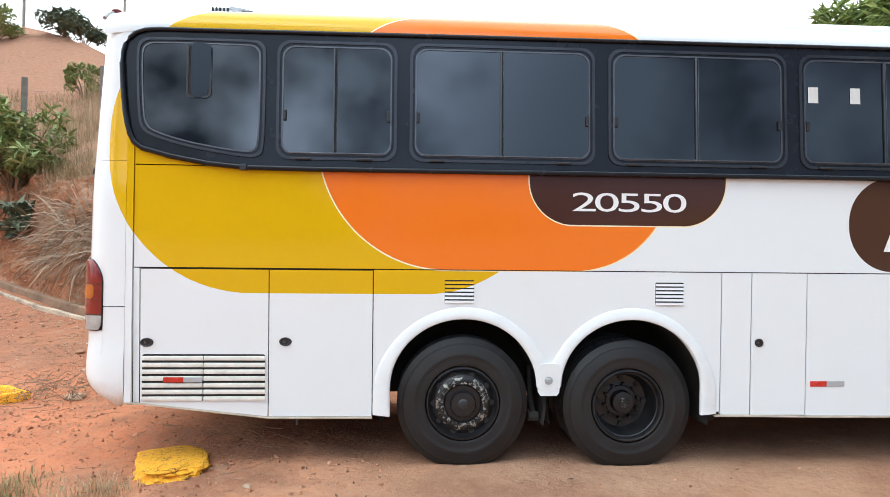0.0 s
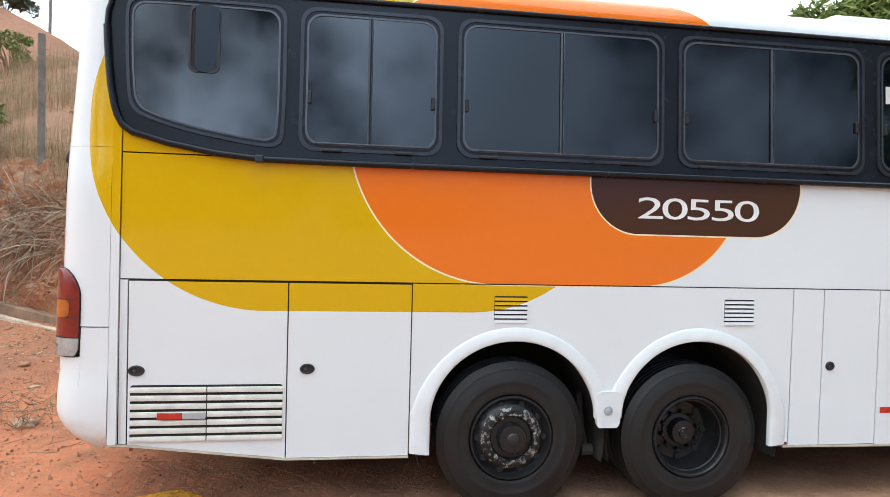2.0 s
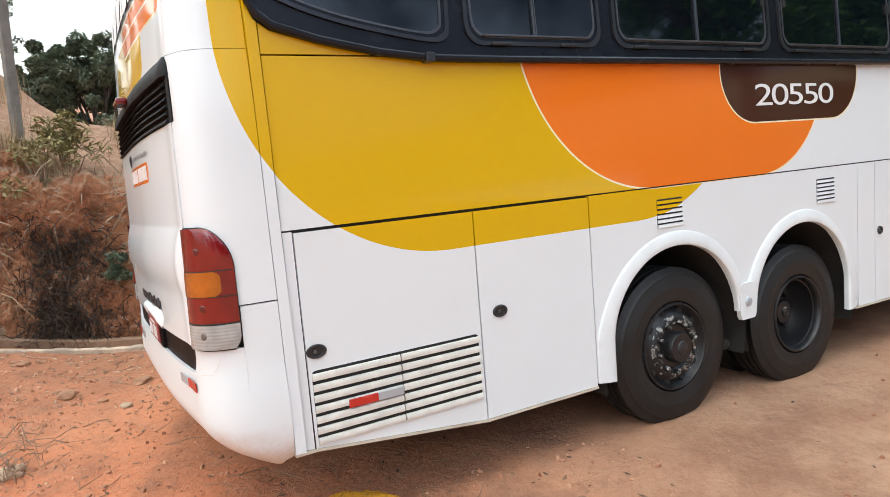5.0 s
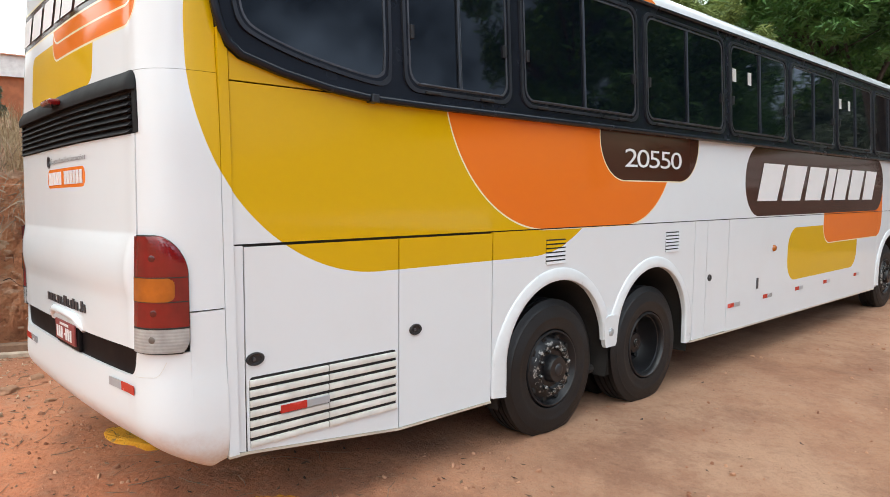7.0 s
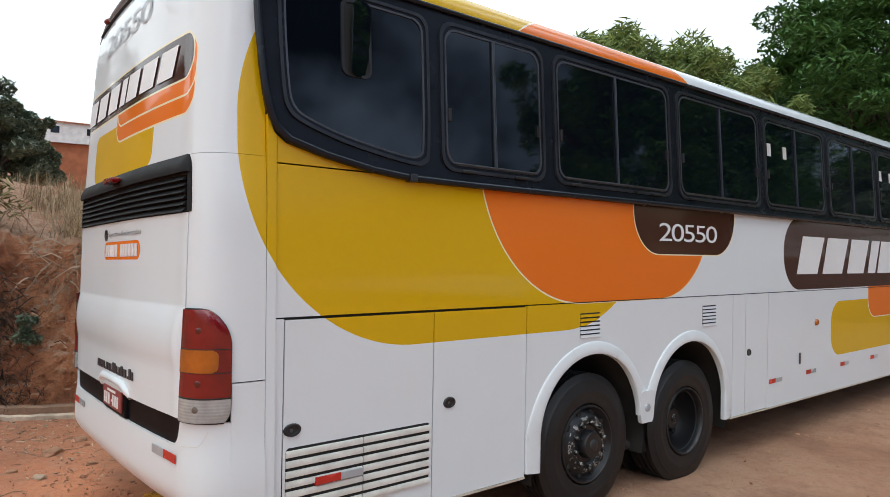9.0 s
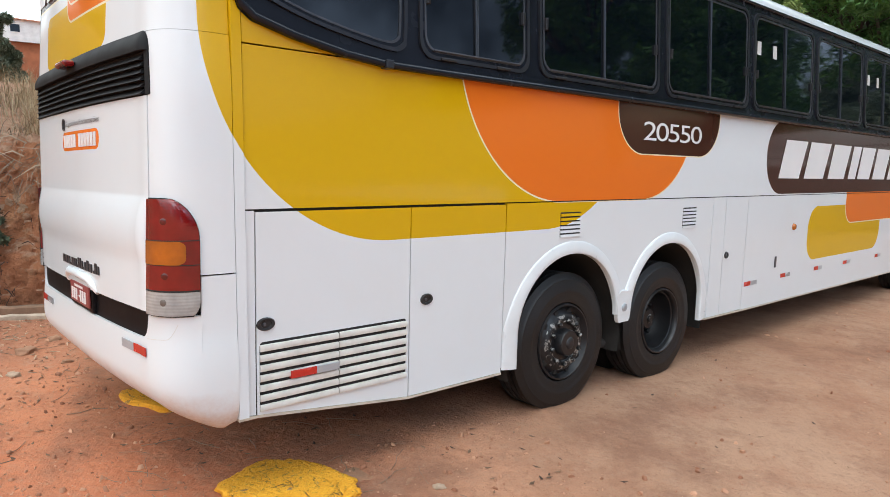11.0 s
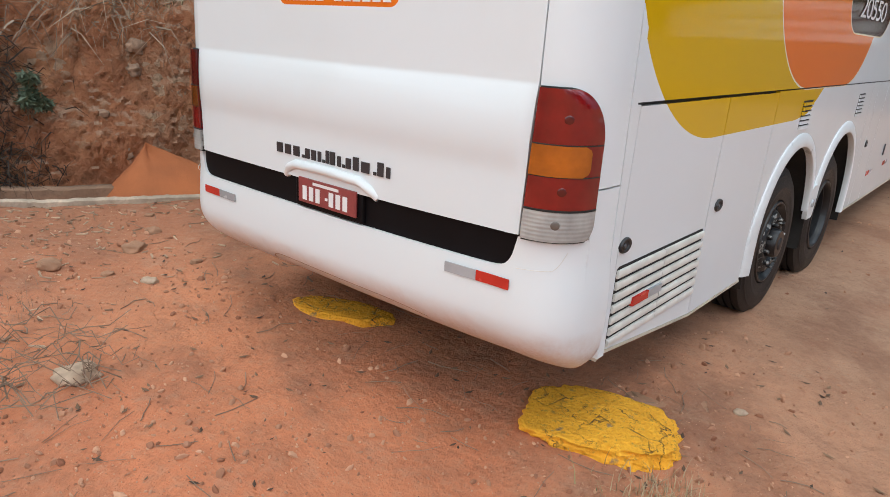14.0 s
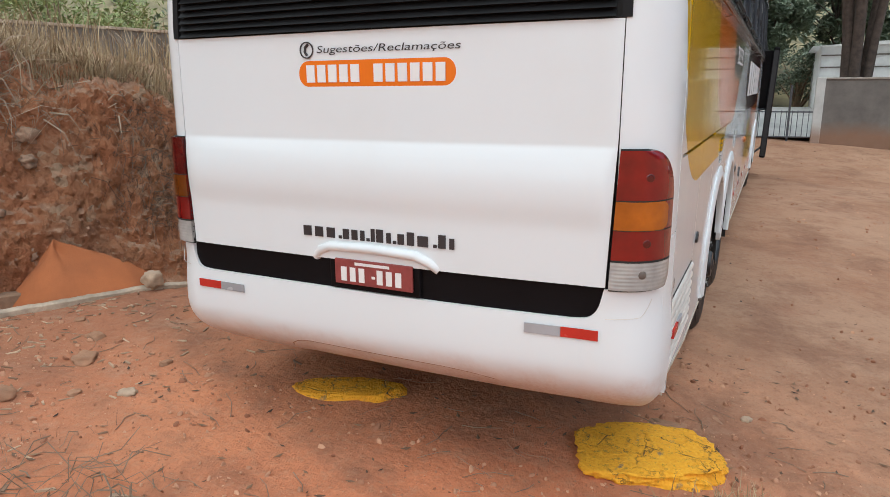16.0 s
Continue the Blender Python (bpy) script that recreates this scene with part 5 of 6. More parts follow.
def height(x, y):
    x, y = np.asarray(x, float), np.asarray(y, float)
    s = past_kerb(x, y)
    z = yard(x, y)
    calm = 1 - 0.85 * smooth(2.6, 3.2, x) * (1 - smooth(-0.2, -0.8, y)) * (y > -0.8)
    rough = 0.022 * lumps(x, y, 0.9) + 0.014 * lumps(x + 9, y, 0.27) + 0.008 * lumps(x, y + 5, 0.12) * (0.5 + 0.5 * lumps(x, y, 0.8)) + 0.004 * lumps(x + 4, y + 5, 0.07)
    z = z + rough * calm * np.where(s > 0, 1.3, 1.0)
    # gutter, cut bank and slope
    z = z - 0.07 * smooth(0.10, 0.2, s) * (1 - smooth(0.4, 0.6, s))
    wav = 0.17 * lumps(x, y, 1.3) + 0.09 * lumps(x, y, 0.45) + 0.05 * lumps(x + 3, y, 0.2)
    rise = smooth(0.46, 1.05, s + wav * smooth(0.1, 0.5, s))
    foot = 0.35 * smooth(0.35, 0.7, s)
    tall = 1.62 + 0.15 * lumps(x, y, 3.0) - 0.9 * smooth(6, 14, x)
    z = z + (tall - 0.35) * rise + foot + (0.13 * lumps(x * 1.7, y * 1.7, 0.5) + 0.07 * lumps(x, y + 7, 0.19) + 0.04 * lumps(x + 2, y, 0.09)) * rise * (1 - smooth(1.2, 2, s))
    k = np.interp(x, [-14, -7, -2.0, 1.5, 6.0], [0.58, 0.58, 0.55, 0.30, 0.10])
    up = np.minimum(np.clip(s - 1.0, 0, 60), np.interp(x, [-20, -12, -8, -6.5, -4.5, -2.5, 1.5], [20.0, 13.2, 9.6, 8.4, 5.2, 3.0, 3.0]))
    z = z + k * up + (0.22 * lumps(x, y, 2.6) + 0.06 * lumps(x, y, 0.7)) * smooth(1.0, 3.0, s)
    z = z + 0.36 * smooth(14.5, 19.8, x)
    # far country: rising ground beyond the road
    z = z + 0.16 * np.clip(x - 36, 0, 120) + 1.2 * lumps(x, y, 17.0) * smooth(36, 60, x)
    z = z + (0.11 * np.clip(y - 30, 0, 130) + 0.0009 * np.clip(y - 30, 0, 130) ** 2) * smooth(-5, 5, x) + 0.03 * np.clip(-y - 25, 0, 200)
    return z


def spread(fine0, fine1, step, lo, hi):
    mid = list(np.arange(fine0, fine1 + 1e-6, step))
    a, b, d = [], [], step
    v = fine0
    while v > lo:
        d *= 1.12
        v -= d
        a.append(v)
    v, d = fine1, step
    while v < hi:
        d *= 1.12
        v += d
        b.append(v)
    return np.array(a[::-1] + mid + b)


gx, gy = spread(-4.2, 6.0, 0.045, -420, 420), spread(-2.0, 6.4, 0.045, -420, 420)
GX, GY = np.meshgrid(gx, gy)
GZ = height(GX, GY)
verts = np.stack([GX, GY, GZ], -1).reshape(-1, 3).tolist()
nx_, ny_ = len(gx), len(gy)
S = past_kerb(GX, GY)
faces, which = [], []
for j in range(ny_ - 1):
    for i in range(nx_ - 1):
        a = j * nx_ + i
        faces.append((a, a + 1, a + nx_ + 1, a + nx_))
        which.append(2 if GX[j, i] > 31 else 1 if S[j, i] > 0.34 else 0)
ground = raw("ground", verts, faces, SOIL, None, True)
ground.data.materials.append(BANK)
ground.data.materials.append(FARHILL)
ground.data.polygons.foreach_set("material_index", which)
tagged(ground, "bare red dirt yard below a cut earth bank and dry slope", "ground", kind="structure")


def ground_z(x, y):
    """Height of the built sheet at a place."""
    i = min(max(int(np.searchsorted(gx, x)) - 1, 0), nx_ - 2)
    j = min(max(int(np.searchsorted(gy, y)) - 1, 0), ny_ - 2)
    a, b = (x - gx[i]) / (gx[i + 1] - gx[i]), (y - gy[j]) / (gy[j + 1] - gy[j])
    return float((GZ[j, i] * (1 - a) + GZ[j, i + 1] * a) * (1 - b) + (GZ[j + 1, i] * (1 - a) + GZ[j + 1, i + 1] * a) * b)


def at_ground(x, y, up=0.0):
    return Vector((x, y, ground_z(x, y) + up))


# kerb and concrete gutter
def along_kerb(x0, x1, off, n):
    pts = []
    for x in steps(x0, x1, n):
        y = float(np.interp(x, [p[0] for p in KERB], [p[1] for p in KERB]))
        e = 0.12
        y2 = float(np.interp(x + e, [p[0] for p in KERB], [p[1] for p in KERB]))
        nrm = Vector((-(y2 - y), e, 0)).normalized()
        pts.append((Vector((x, y, 0)) + off * nrm, nrm))
    return pts


def kerb_run(x0, x1, off, wide, up, n, name, label, mat):
    bm, rows = bmesh.new(), []
    for k, (p, nrm) in enumerate(along_kerb(x0, x1, off, n)):
        base = float(yard(p.x, p.y))
        jag = 0.003 * float(lumps(p.x * 3, p.y * 3, 0.35)) + 0.003 * float(lumps(p.x, p.y, 0.06)) + 0.003 * float(lumps(p.x, p.y, 0.03))
        row = []
        for d, z in ((-wide / 2, -0.15), (-wide / 2, up * 0.7), (-wide / 2 + 0.015, up), (wide / 2 - 0.015, up), (wide / 2, up * 0.7), (wide / 2, -0.15)):
            row.append(bm.verts.new(p + (d + jag) * nrm + Vector((0, 0, base + z + (jag if z > 0 else 0)))))
        rows.append(row)
    for a, b in zip(rows, rows[1:]):
        for k in range(5):
            bm.faces.new((a[k], b[k], b[k + 1], a[k + 1]))
    bm.faces.new(rows[0])
    bm.faces.new(rows[-1])
    ob = part(name, bm, mat, None, "", 40)
    return tagged(ob, label, "kerb", kind="structure")



def bank_face(x0, x1, n, m):
    """The cut face of the bank: crumbling earth in chunks, with hollows and overhangs."""
    bm, rows = bmesh.new(), []
    prof = np.linspace(0.36, 1.7, 90)
    for p, nrm in along_kerb(x0, x1, 0.0, n):
        px, py = p.x + prof * nrm.x, p.y + prof * nrm.y
        pz = height(px, py)
        run = np.concatenate([[0], np.cumsum(np.hypot(np.diff(prof), np.diff(pz)))])
        at = np.linspace(0, run[-1], m)
        s, z = np.interp(at, run, prof), np.interp(at, run, pz)
        tx, tz = np.gradient(s), np.gradient(z)
        row = []
        for k in range(m):
            q = Vector((p.x + s[k] * nrm.x, p.y + s[k] * nrm.y, z[k]))
            out = (nrm * (-tz[k]) + Vector((0, 0, tx[k]))).normalized()
            v = k / (m - 1)
            f = float(smooth(0.0, 0.12, v) * (1 - smooth(0.84, 1.0, v)))
            cell = noise.voronoi(q * 4.2 + 0.25 * noise.noise_vector(q * 6))[0]
            d = 0.05 + 0.11 * noise.noise(q * 1.9) + 0.045 * noise.noise(q * 4.7 + Vector((4, 0, 0))) + (0.06 + 0.22 * max(0.0, noise.noise(q * 1.3 + Vector((9, 2, 5))))) * min(0.15, cell[1] - cell[0]) + 0.030 * noise.noise(Vector((q.x * 11, q.y * 9, q.z * 6))) + 0.040 * noise.noise(q * 21) + 0.034 * noise.noise(q * 42)
            row.append(bm.verts.new(q + out * (d * f - 0.05 * (1 - f))))
        rows.append(row)
    for a, b in zip(rows, rows[1:]):
        for k in range(m - 1):
            bm.faces.new((a[k], b[k], b[k + 1], a[k + 1]))
    return tagged(part("bank", bm, BANK, None, "", 60), "crumbling red-brown earth bank cut into the slope", "bank", kind="structure")


bank_face(-6.5, 4.4, 560, 96)

PALESTONE = worn("pale_stone", (0.46, 0.33, 0.23), 0.9, vary=0.25, scale=12.0, relief=0.4)
REDSTONE = worn("red_stone", (0.36, 0.19, 0.11), 0.9, vary=0.25, scale=12.0, relief=0.4)
BANKROCK = worn("weathered_rock", (0.31, 0.20, 0.135), 0.95, vary=0.45, scale=9.0, relief=0.8, fine=30.0)
KERBSTONE = worn("pale_kerb_concrete", (0.49, 0.385, 0.29), 0.9, vary=0.45, scale=4.0, relief=0.8, fine=35.0)
kerb_run(-9.0, 15.0, 0.03, 0.075, 0.040, 700, "kerb", "pale concrete kerb edging the dirt yard", KERBSTONE)
GUTTER = worn("earth_stained_concrete", (0.27, 0.165, 0.105), 0.9, vary=0.4, scale=3.0, relief=0.8, fine=35.0)
kerb_run(-9.0, 1.15, 0.38, 0.12, 0.045, 300, "gutter_edge", "weathered concrete edge of the drain at the bank", GUTTER)


def lump(name, c, size, mat, label, cat, seed, sub=4, rough=0.16, flat=0.0, turn=0.0, group="", boxy=0.72):
    """An uneven rounded stone or lump, resting in the ground."""
    bm = bmesh.new()
    bmesh.ops.create_icosphere(bm, subdivisions=sub, radius=1.0)
    for v in bm.verts:
        d = v.co.normalized()
        k = 1 + rough * noise.noise(d * 1.7 + Vector((seed, 0, 0))) + rough * 0.5 * noise.noise(d * 4.5 + Vector((0, seed, 0))) + rough * 0.25 * noise.noise(d * 11 + Vector((0, 0, seed)))
        e = Vector([math.copysign(abs(q) ** (boxy if i < 2 else 0.85), q) for i, q in enumerate(d)])
        v.co = e * k
        if flat and v.co.z > flat:
            v.co.z = flat + (v.co.z - flat) * 0.25
        v.co = Vector((v.co.x * size[0], v.co.y * size[1], v.co.z * size[2]))
    bmesh.ops.transform(bm, verts=bm.verts, matrix=Matrix.Rotation(radians(turn), 4, "Z"))
    ob = part(name, bm, mat, None, "", 0)
    ob.location = at_ground(c[0], c[1], c[2])
    return tagged(ob, label, cat, group)


lump("wheel_stop", (1.375, 0.09, -0.015), (0.285, 0.37, 0.10), YELLOWROCK, "lumpy yellow-painted concrete wheel stop on the dirt", "wheel stop", 3.0, 6, 0.20, 0.55, 18, "yellow wheel stops", 0.76)
lump("wheel_stop", (1.21, 1.78, -0.010), (0.14, 0.33, 0.060), YELLOWROCK, "low yellow-painted concrete wheel stop under the coach", "wheel stop", 8.0, 5, 0.12, 0.5, 22, "yellow wheel stops", 0.9)
lump("stone", (1.84, 4.06, 0.085), (0.075, 0.065, 0.075), PALESTONE, "pale upright stone sitting on the kerb", "stone", 17.0, 3, 0.35, 0, 20, "loose stones")
lump("concrete_patch", (1.92, 0.02, -0.045), (0.22, 0.26, 0.07), REDSTONE, "broken dirt-covered concrete slab sunk in the dirt", "slab", 5.0, 4, 0.2, 0.4, 20)


def yellow_border(points, name="yellow_kerb"):
    bm = bmesh.new()
    rows = []
    for k, (x, y) in enumerate(points):
        p = at_ground(x, y)
        way = Vector((points[min(k + 1, len(points) - 1)][0] - points[max(k - 1, 0)][0], points[min(k + 1, len(points) - 1)][1] - points[max(k - 1, 0)][1], 0)).normalized()
        n = Vector((-way.y, way.x, 0))
        j = 0.012 * noise.noise(p * 5)
        rows.append([bm.verts.new(p + n * (d + j) + Vector((0, 0, z + j))) for d, z in ((-0.06, -0.1), (-0.058, 0.06), (-0.04, 0.085), (0.04, 0.085), (0.058, 0.06), (0.06, -0.1))])
    for a, b in zip(rows, rows[1:]):
        for k in range(5):
            bm.faces.new((a[k], b[k], b[k + 1], a[k + 1]))
    bm.faces.new(rows[0])
    bm.faces.new(rows[-1])
    ob = part(name, bm, YELLOWROCK, None, "", 40)
    return tagged(ob, "chipped yellow-painted border of a planting bed", "border")


def fill(points, n):
    out = []
    for (ax, ay), (bx, by) in zip(points, points[1:]):
        out += [(ax + (bx - ax) * k / n, ay + (by - ay) * k / n) for k in range(n)]
    return out + [points[-1]]


yellow_border(fill([(-1.75, 1.05), (-0.72, 1.92), (-2.6, 2.62)], 16))

# heap of red sand by the gutter
bm = bmesh.new()
n_r, n_a = 18, 40
rows = []
for i in range(n_r + 1):
    row = []
    for k in range(n_a):
        a, r = 2 * math.pi * k / n_a, i / n_r
        px, py = 1.44 + (1.0 if math.cos(a) > 0 else 0.42) * r * math.cos(a), 4.64 + 0.45 * r * math.sin(a)
        zz = float(height(1.3, 4.25)) + 0.39 * max(0.0, 1 - r) ** 1.08 * (1 - 0.1 * math.sin(3 * a)) + 0.028 * r * noise.noise(Vector((px * 3, py * 3, 0))) + 0.012 * noise.noise(Vector((px * 11, py * 11, 3))) - 0.10 * r ** 3
        row.append(bm.verts.new((px, py, zz)))
    rows.append(row)
for s, t in zip(rows, rows[1:]):
    for k in range(n_a):
        bm.faces.new((s[k], s[(k + 1) % n_a], t[(k + 1) % n_a], t[k]))
bmesh.ops.remove_doubles(bm, verts=bm.verts, dist=1e-5)
bmesh.ops.delete(bm, geom=[v for v in bm.verts if not v.link_faces], context="VERTS")
tagged(part("sand_mound", bm, SAND, None, "", 0), "pointed heap of fine red sand against the bank", "sand mound")

for k, (x, y, r) in enumerate([(-0.23, 1.97, 0.10), (0.70, 3.36, 0.085), (0.12, 3.25, 0.08), (0.51, 2.77, 0.05), (1.1, 3.95, 0.04), (0.36, 3.0, 0.04), (-0.55, 2.9, 0.05), (0.95, 3.6, 0.06), (-0.9, 3.5, 0.07), (2.05, -0.35, 0.035), (0.9, 2.9, 0.04), (-0.2, 4.1, 0.06)]):
    lump("stone", (x, y, r * 0.05), (r, r * 0.8, r * 0.45), PALESTONE if k % 3 == 0 else REDSTONE, "pale rough field stone lying on red dirt", "stone", k * 2.3, 3, 0.35, 0, 37 * k, "loose stones")


for k, (x, y, z, r) in enumerate([(1.61, 4.98, 1.47, 0.10), (1.56, 4.95, 1.27, 0.08), (1.22, 4.95, 0.9, 0.08), (1.30, 4.80, 0.55, 0.10), (2.3, 4.78, 0.9, 0.08)]):
    ob = lump("rock", (x, y + 0.03, 0), (r, r * 0.7, r * 0.6), BANKROCK, "pale weathered rock showing in the earth bank", "rock", 30 + k * 1.7, 3, 0.5, 0, 50 * k, "rocks in the bank")
    ob.location.z = z


# small pebbles and clods, too many to count
def scatter_pebbles(n, x0, x1, y0, y1, rmin, rmax, name, mat, label, seed=11):
    vs, fs = [], []
    r = random.Random(seed)
    base = bmesh.new()
    bmesh.ops.create_icosphere(base, subdivisions=1, radius=1.0)
    bv = [v.co.copy() for v in base.verts]
    bf = [[v.index for v in f.verts] for f in base.faces]
    base.free()
    for _ in range(n):
        x, y = r.uniform(x0, x1), r.uniform(y0, y1)
        if float(past_kerb(x, y)) > 0.5 or (x > 2.8 and y > 0.2) or (x > 1.0 and y > 0.35) or float(lumps(x, y, 0.7)) < r.uniform(-1.0, 0.3):
            continue
        q = rmin + (rmax - rmin) * r.random() ** 4
        c, m = at_ground(x, y, q * 0.1), Euler((r.random() * 6, r.random() * 6, r.random() * 6)).to_matrix()
        o = len(vs)
        sx, sy, sz = r.uniform(0.6, 1.3), r.uniform(0.6, 1.2), r.uniform(0.4, 0.7)
        for v in bv:
            w = m @ Vector((v.x * sx, v.y * sy, v.z * sz)) * (1 + 0.2 * math.sin(v.x * 7 + q * 900))
            vs.append(tuple(c + w * q))
        fs += [[o + i for i in f] for f in bf]
    ob = raw(name, vs, fs, mat)
    tagged(ob, label, "pebbles", kind="stuff")


scatter_pebbles(9500, -3.5, 3.2, -1.8, 5.2, 0.003, 0.026, "pebbles", PEBBLE, "small pale pebbles and clods on red dirt")
scatter_pebbles(1800, 2.8, 18.0, -4.5, 0.2, 0.005, 0.025, "pebbles", PEBBLE, "small pebbles and clods on the yard")


scatter_pebbles(20000, -2.6, 1.8, -0.9, 4.4, 0.002, 0.012, "soil_crumbs", PEBBLE, "fine crumbs of red soil", 12)


def twigs(n, x0, x1, y0, y1, lmin, lmax, seed, label, thick=0.004, rise=0.01, within=None):
    vs, fs = [], []
    r = random.Random(seed)
    bm = bmesh.new()
    for _ in range(n):
        x, y, a, ln = r.uniform(x0, x1), r.uniform(y0, y1), r.uniform(0, 6.3), r.uniform(lmin, lmax)
        if within and not within(x, y):
            continue
        pts = []
        for k in range(4):
            x2, y2 = x + math.cos(a) * ln * k / 3, y + math.sin(a) * ln * k / 3
            pts.append(at_ground(x2, y2, thick + rise * r.random()))
            a += r.uniform(-0.18, 0.18)
        tube(pts, thick * r.uniform(0.5, 1.2), 4, bm, cap=False)
    ob = part("twigs", bm, TWIG)
    tagged(ob, label, "twigs", kind="stuff")


twigs(420, -3.0, 2.2, -1.0, 4.5, 0.04, 0.26, 3, "dry twigs strewn on red dirt", 0.0022, 0.006)
twigs(24, 2.5, 14.0, -3.0, 0.0, 0.04, 0.14, 4, "thin dry twigs on the yard", 0.002)


def litter(n, x0, x1, y0, y1, seed):
    """Fallen dry leaves."""
    vs, fs = [], []
    r = random.Random(seed)
    for _ in range(n):
        x, y, a, q = r.uniform(x0, x1), r.uniform(y0, y1), r.uniform(0, 6.3), r.uniform(0.008, 0.034)
        if float(past_kerb(x, y)) > 0 or (x > 2.6 and y > 0.1):
            continue
        c, s = math.cos(a), math.sin(a)
        o = len(vs)
        for u, v, h in ((-1, 0, 0.3), (0, -0.35, 0.05), (1, 0, 0.25), (0, 0.35, 0.1)):
            vs.append(tuple(at_ground(x + q * (u * c - v * s), y + q * (u * s + v * c), 0.004 + q * h * 0.6)))
        fs.append((o, o + 1, o + 2, o + 3))
    ob = raw("fallen_leaves", vs, fs, DRYLEAF)
    tagged(ob, "brown fallen leaves scattered over the yard", "leaves", kind="stuff")


litter(950, -3, 3, -2, 4.5, 5)


def chips(n, seed):
    """Flat splinters of wood and stone lying near the kerb."""
    vs, fs = [], []
    r = random.Random(seed)
    for _ in range(n):
        x = r.uniform(-3.2, 1.7)
        y = float(np.interp(x, [p[0] for p in KERB], [p[1] for p in KERB])) - abs(r.gauss(0.1, 0.7))
        a, ln, wd, th = r.uniform(0, 6.3), r.uniform(0.018, 0.085), r.uniform(0.005, 0.018), r.uniform(0.004, 0.012)
        c, m = at_ground(x, y, th * 0.4), Euler((r.gauss(0, 0.12), r.gauss(0, 0.12), a)).to_matrix()
        o = len(vs)
        for u, v in ((-1, -0.7), (1, -1), (0.8, 1), (-0.9, 0.8)):
            for w in (-1, 1):
                vs.append(tuple(c + m @ Vector((u * ln / 2, v * wd / 2, w * th / 2))))
        fs += [(o, o + 2, o + 4, o + 6), (o + 1, o + 7, o + 5, o + 3)] + [(o + 2 * k, o + 2 * k + 1, o + (2 * k + 3) % 8, o + (2 * k + 2) % 8) for k in range(4)]
    tagged(raw("wood_chips", vs, fs, CHIP), "pale wood splinters and stone chips beside the kerb", "wood chips", kind="stuff")


CHIP = leafy("pale_splinters", (0.20, 0.11, 0.065), (0.56, 0.40, 0.27), 0.9)
chips(480, 15)
litter(240, 2.5, 19, -6, 0.1, 6)
litter(500, 13, 19.6, -6, 0.6, 7)


def grass(name, n, where, lmin, lmax, wide, mat, label, seed, droop=0.6, tuft=5):
    """Curved blades in tufts; where(r) gives a place or None."""
    vs, fs = [], []
    r = random.Random(seed)
    for _ in range(n):
        spot = where(r)
        if spot is None:
            continue
        for _ in range(tuft):
            x, y = spot[0] + r.gauss(0, 0.06), spot[1] + r.gauss(0, 0.06)
            base = at_ground(x, y, -0.01)
            a, ln = r.uniform(0, 6.3), r.uniform(lmin, lmax)
            d, lean = Vector((math.cos(a), math.sin(a), 0)), r.uniform(0.1, droop)
            nrm = Vector((-d.y, d.x, 0)) * wide
            o = len(vs)
            for k, t in enumerate((0.0, 0.4, 0.75, 1.0)):
                p = base + d * (ln * lean * t * t) + Vector((0, 0, ln * t * (1 - 0.45 * lean * t)))
                w = nrm * (1 - t)
                vs.append(tuple(p + w))
                vs.append(tuple(p - w))
            for k in range(3):
                fs.append((o + 2 * k, o + 2 * k + 1, o + 2 * k + 3, o + 2 * k + 2))
    ob = raw(name, vs, fs, mat)
    return tagged(ob, label, "grass", kind="stuff")


def bank_spot(s0, s1, x0, x1, thick=1.0):
    def f(r):
        x = r.uniform(x0, x1)
        y = float(np.interp(x, [p[0] for p in KERB], [p[1] for p in KERB])) + r.uniform(s0, s1) * 1.3
        s = float(past_kerb(x, y))
        return (x, y) if s0 < s < s1 and float(lumps(x, y, 1.1)) > -thick else None
    return f


def blob_spot(cx, cy, rad):
    return lambda r: (cx + r.gauss(0, rad), cy + r.gauss(0, rad))


grass("dry_grass", 4600, bank_spot(0.95, 7.0, -10.0, 3.5, -0.05), 0.10, 0.42, 0.006, STRAW, "tangled dry grass on the slope above the cut", 21, 0.9)
grass("dry_grass", 1300, bank_spot(0.85, 1.7, -9.0, 3.5, 0.2), 0.2, 0.6, 0.006, STRAW, "dry grass hanging over the edge of the cut", 22, 1.3, 9)
grass("dry_grass", 900, bank_spot(7.0, 24.0, -30.0, 4.0, -0.25), 0.15, 0.5, 0.012, STRAW, "dry grass on the upper slope", 23, 0.8, 4)
grass("dry_grass", 500, bank_spot(0.9, 5.0, 3.5, 16.0), 0.3, 0.9, 0.01, STRAW, "dry grass behind the coach", 25, 0.8, 4)
grass("dry_grass", 900, bank_spot(0.85, 3.6, 0.6, 3.4, 0.3), 0.2, 0.75, 0.005, STRAW, "tangled straw above the cut behind the coach", 28, 1.2, 5)
grass("dry_stalk", 2300, bank_spot(1.3, 6.5, -6.0, 0.6, 0.1), 0.35, 1.15, 0.004, STRAW, "upright dry stalks on the slope", 27, 0.28, 3)
grass("grass_tuft", 260, blob_spot(0.25, -0.55, 0.22), 0.05, 0.18, 0.003, STRAW_GREEN, "half-dry grass tuft in the dirt", 31, 1.1)
grass("grass_tuft", 90, blob_spot(1.05, -0.42, 0.10), 0.05, 0.14, 0.003, STRAW, "half-dry grass tuft beside the wheel stop", 32, 1.1)
grass("grass_tuft", 34, blob_spot(-0.55, 2.2, 0.16), 0.04, 0.11, 0.0011, STRAW_DARK, "grey dead weeds in the dirt", 33, 1.6)
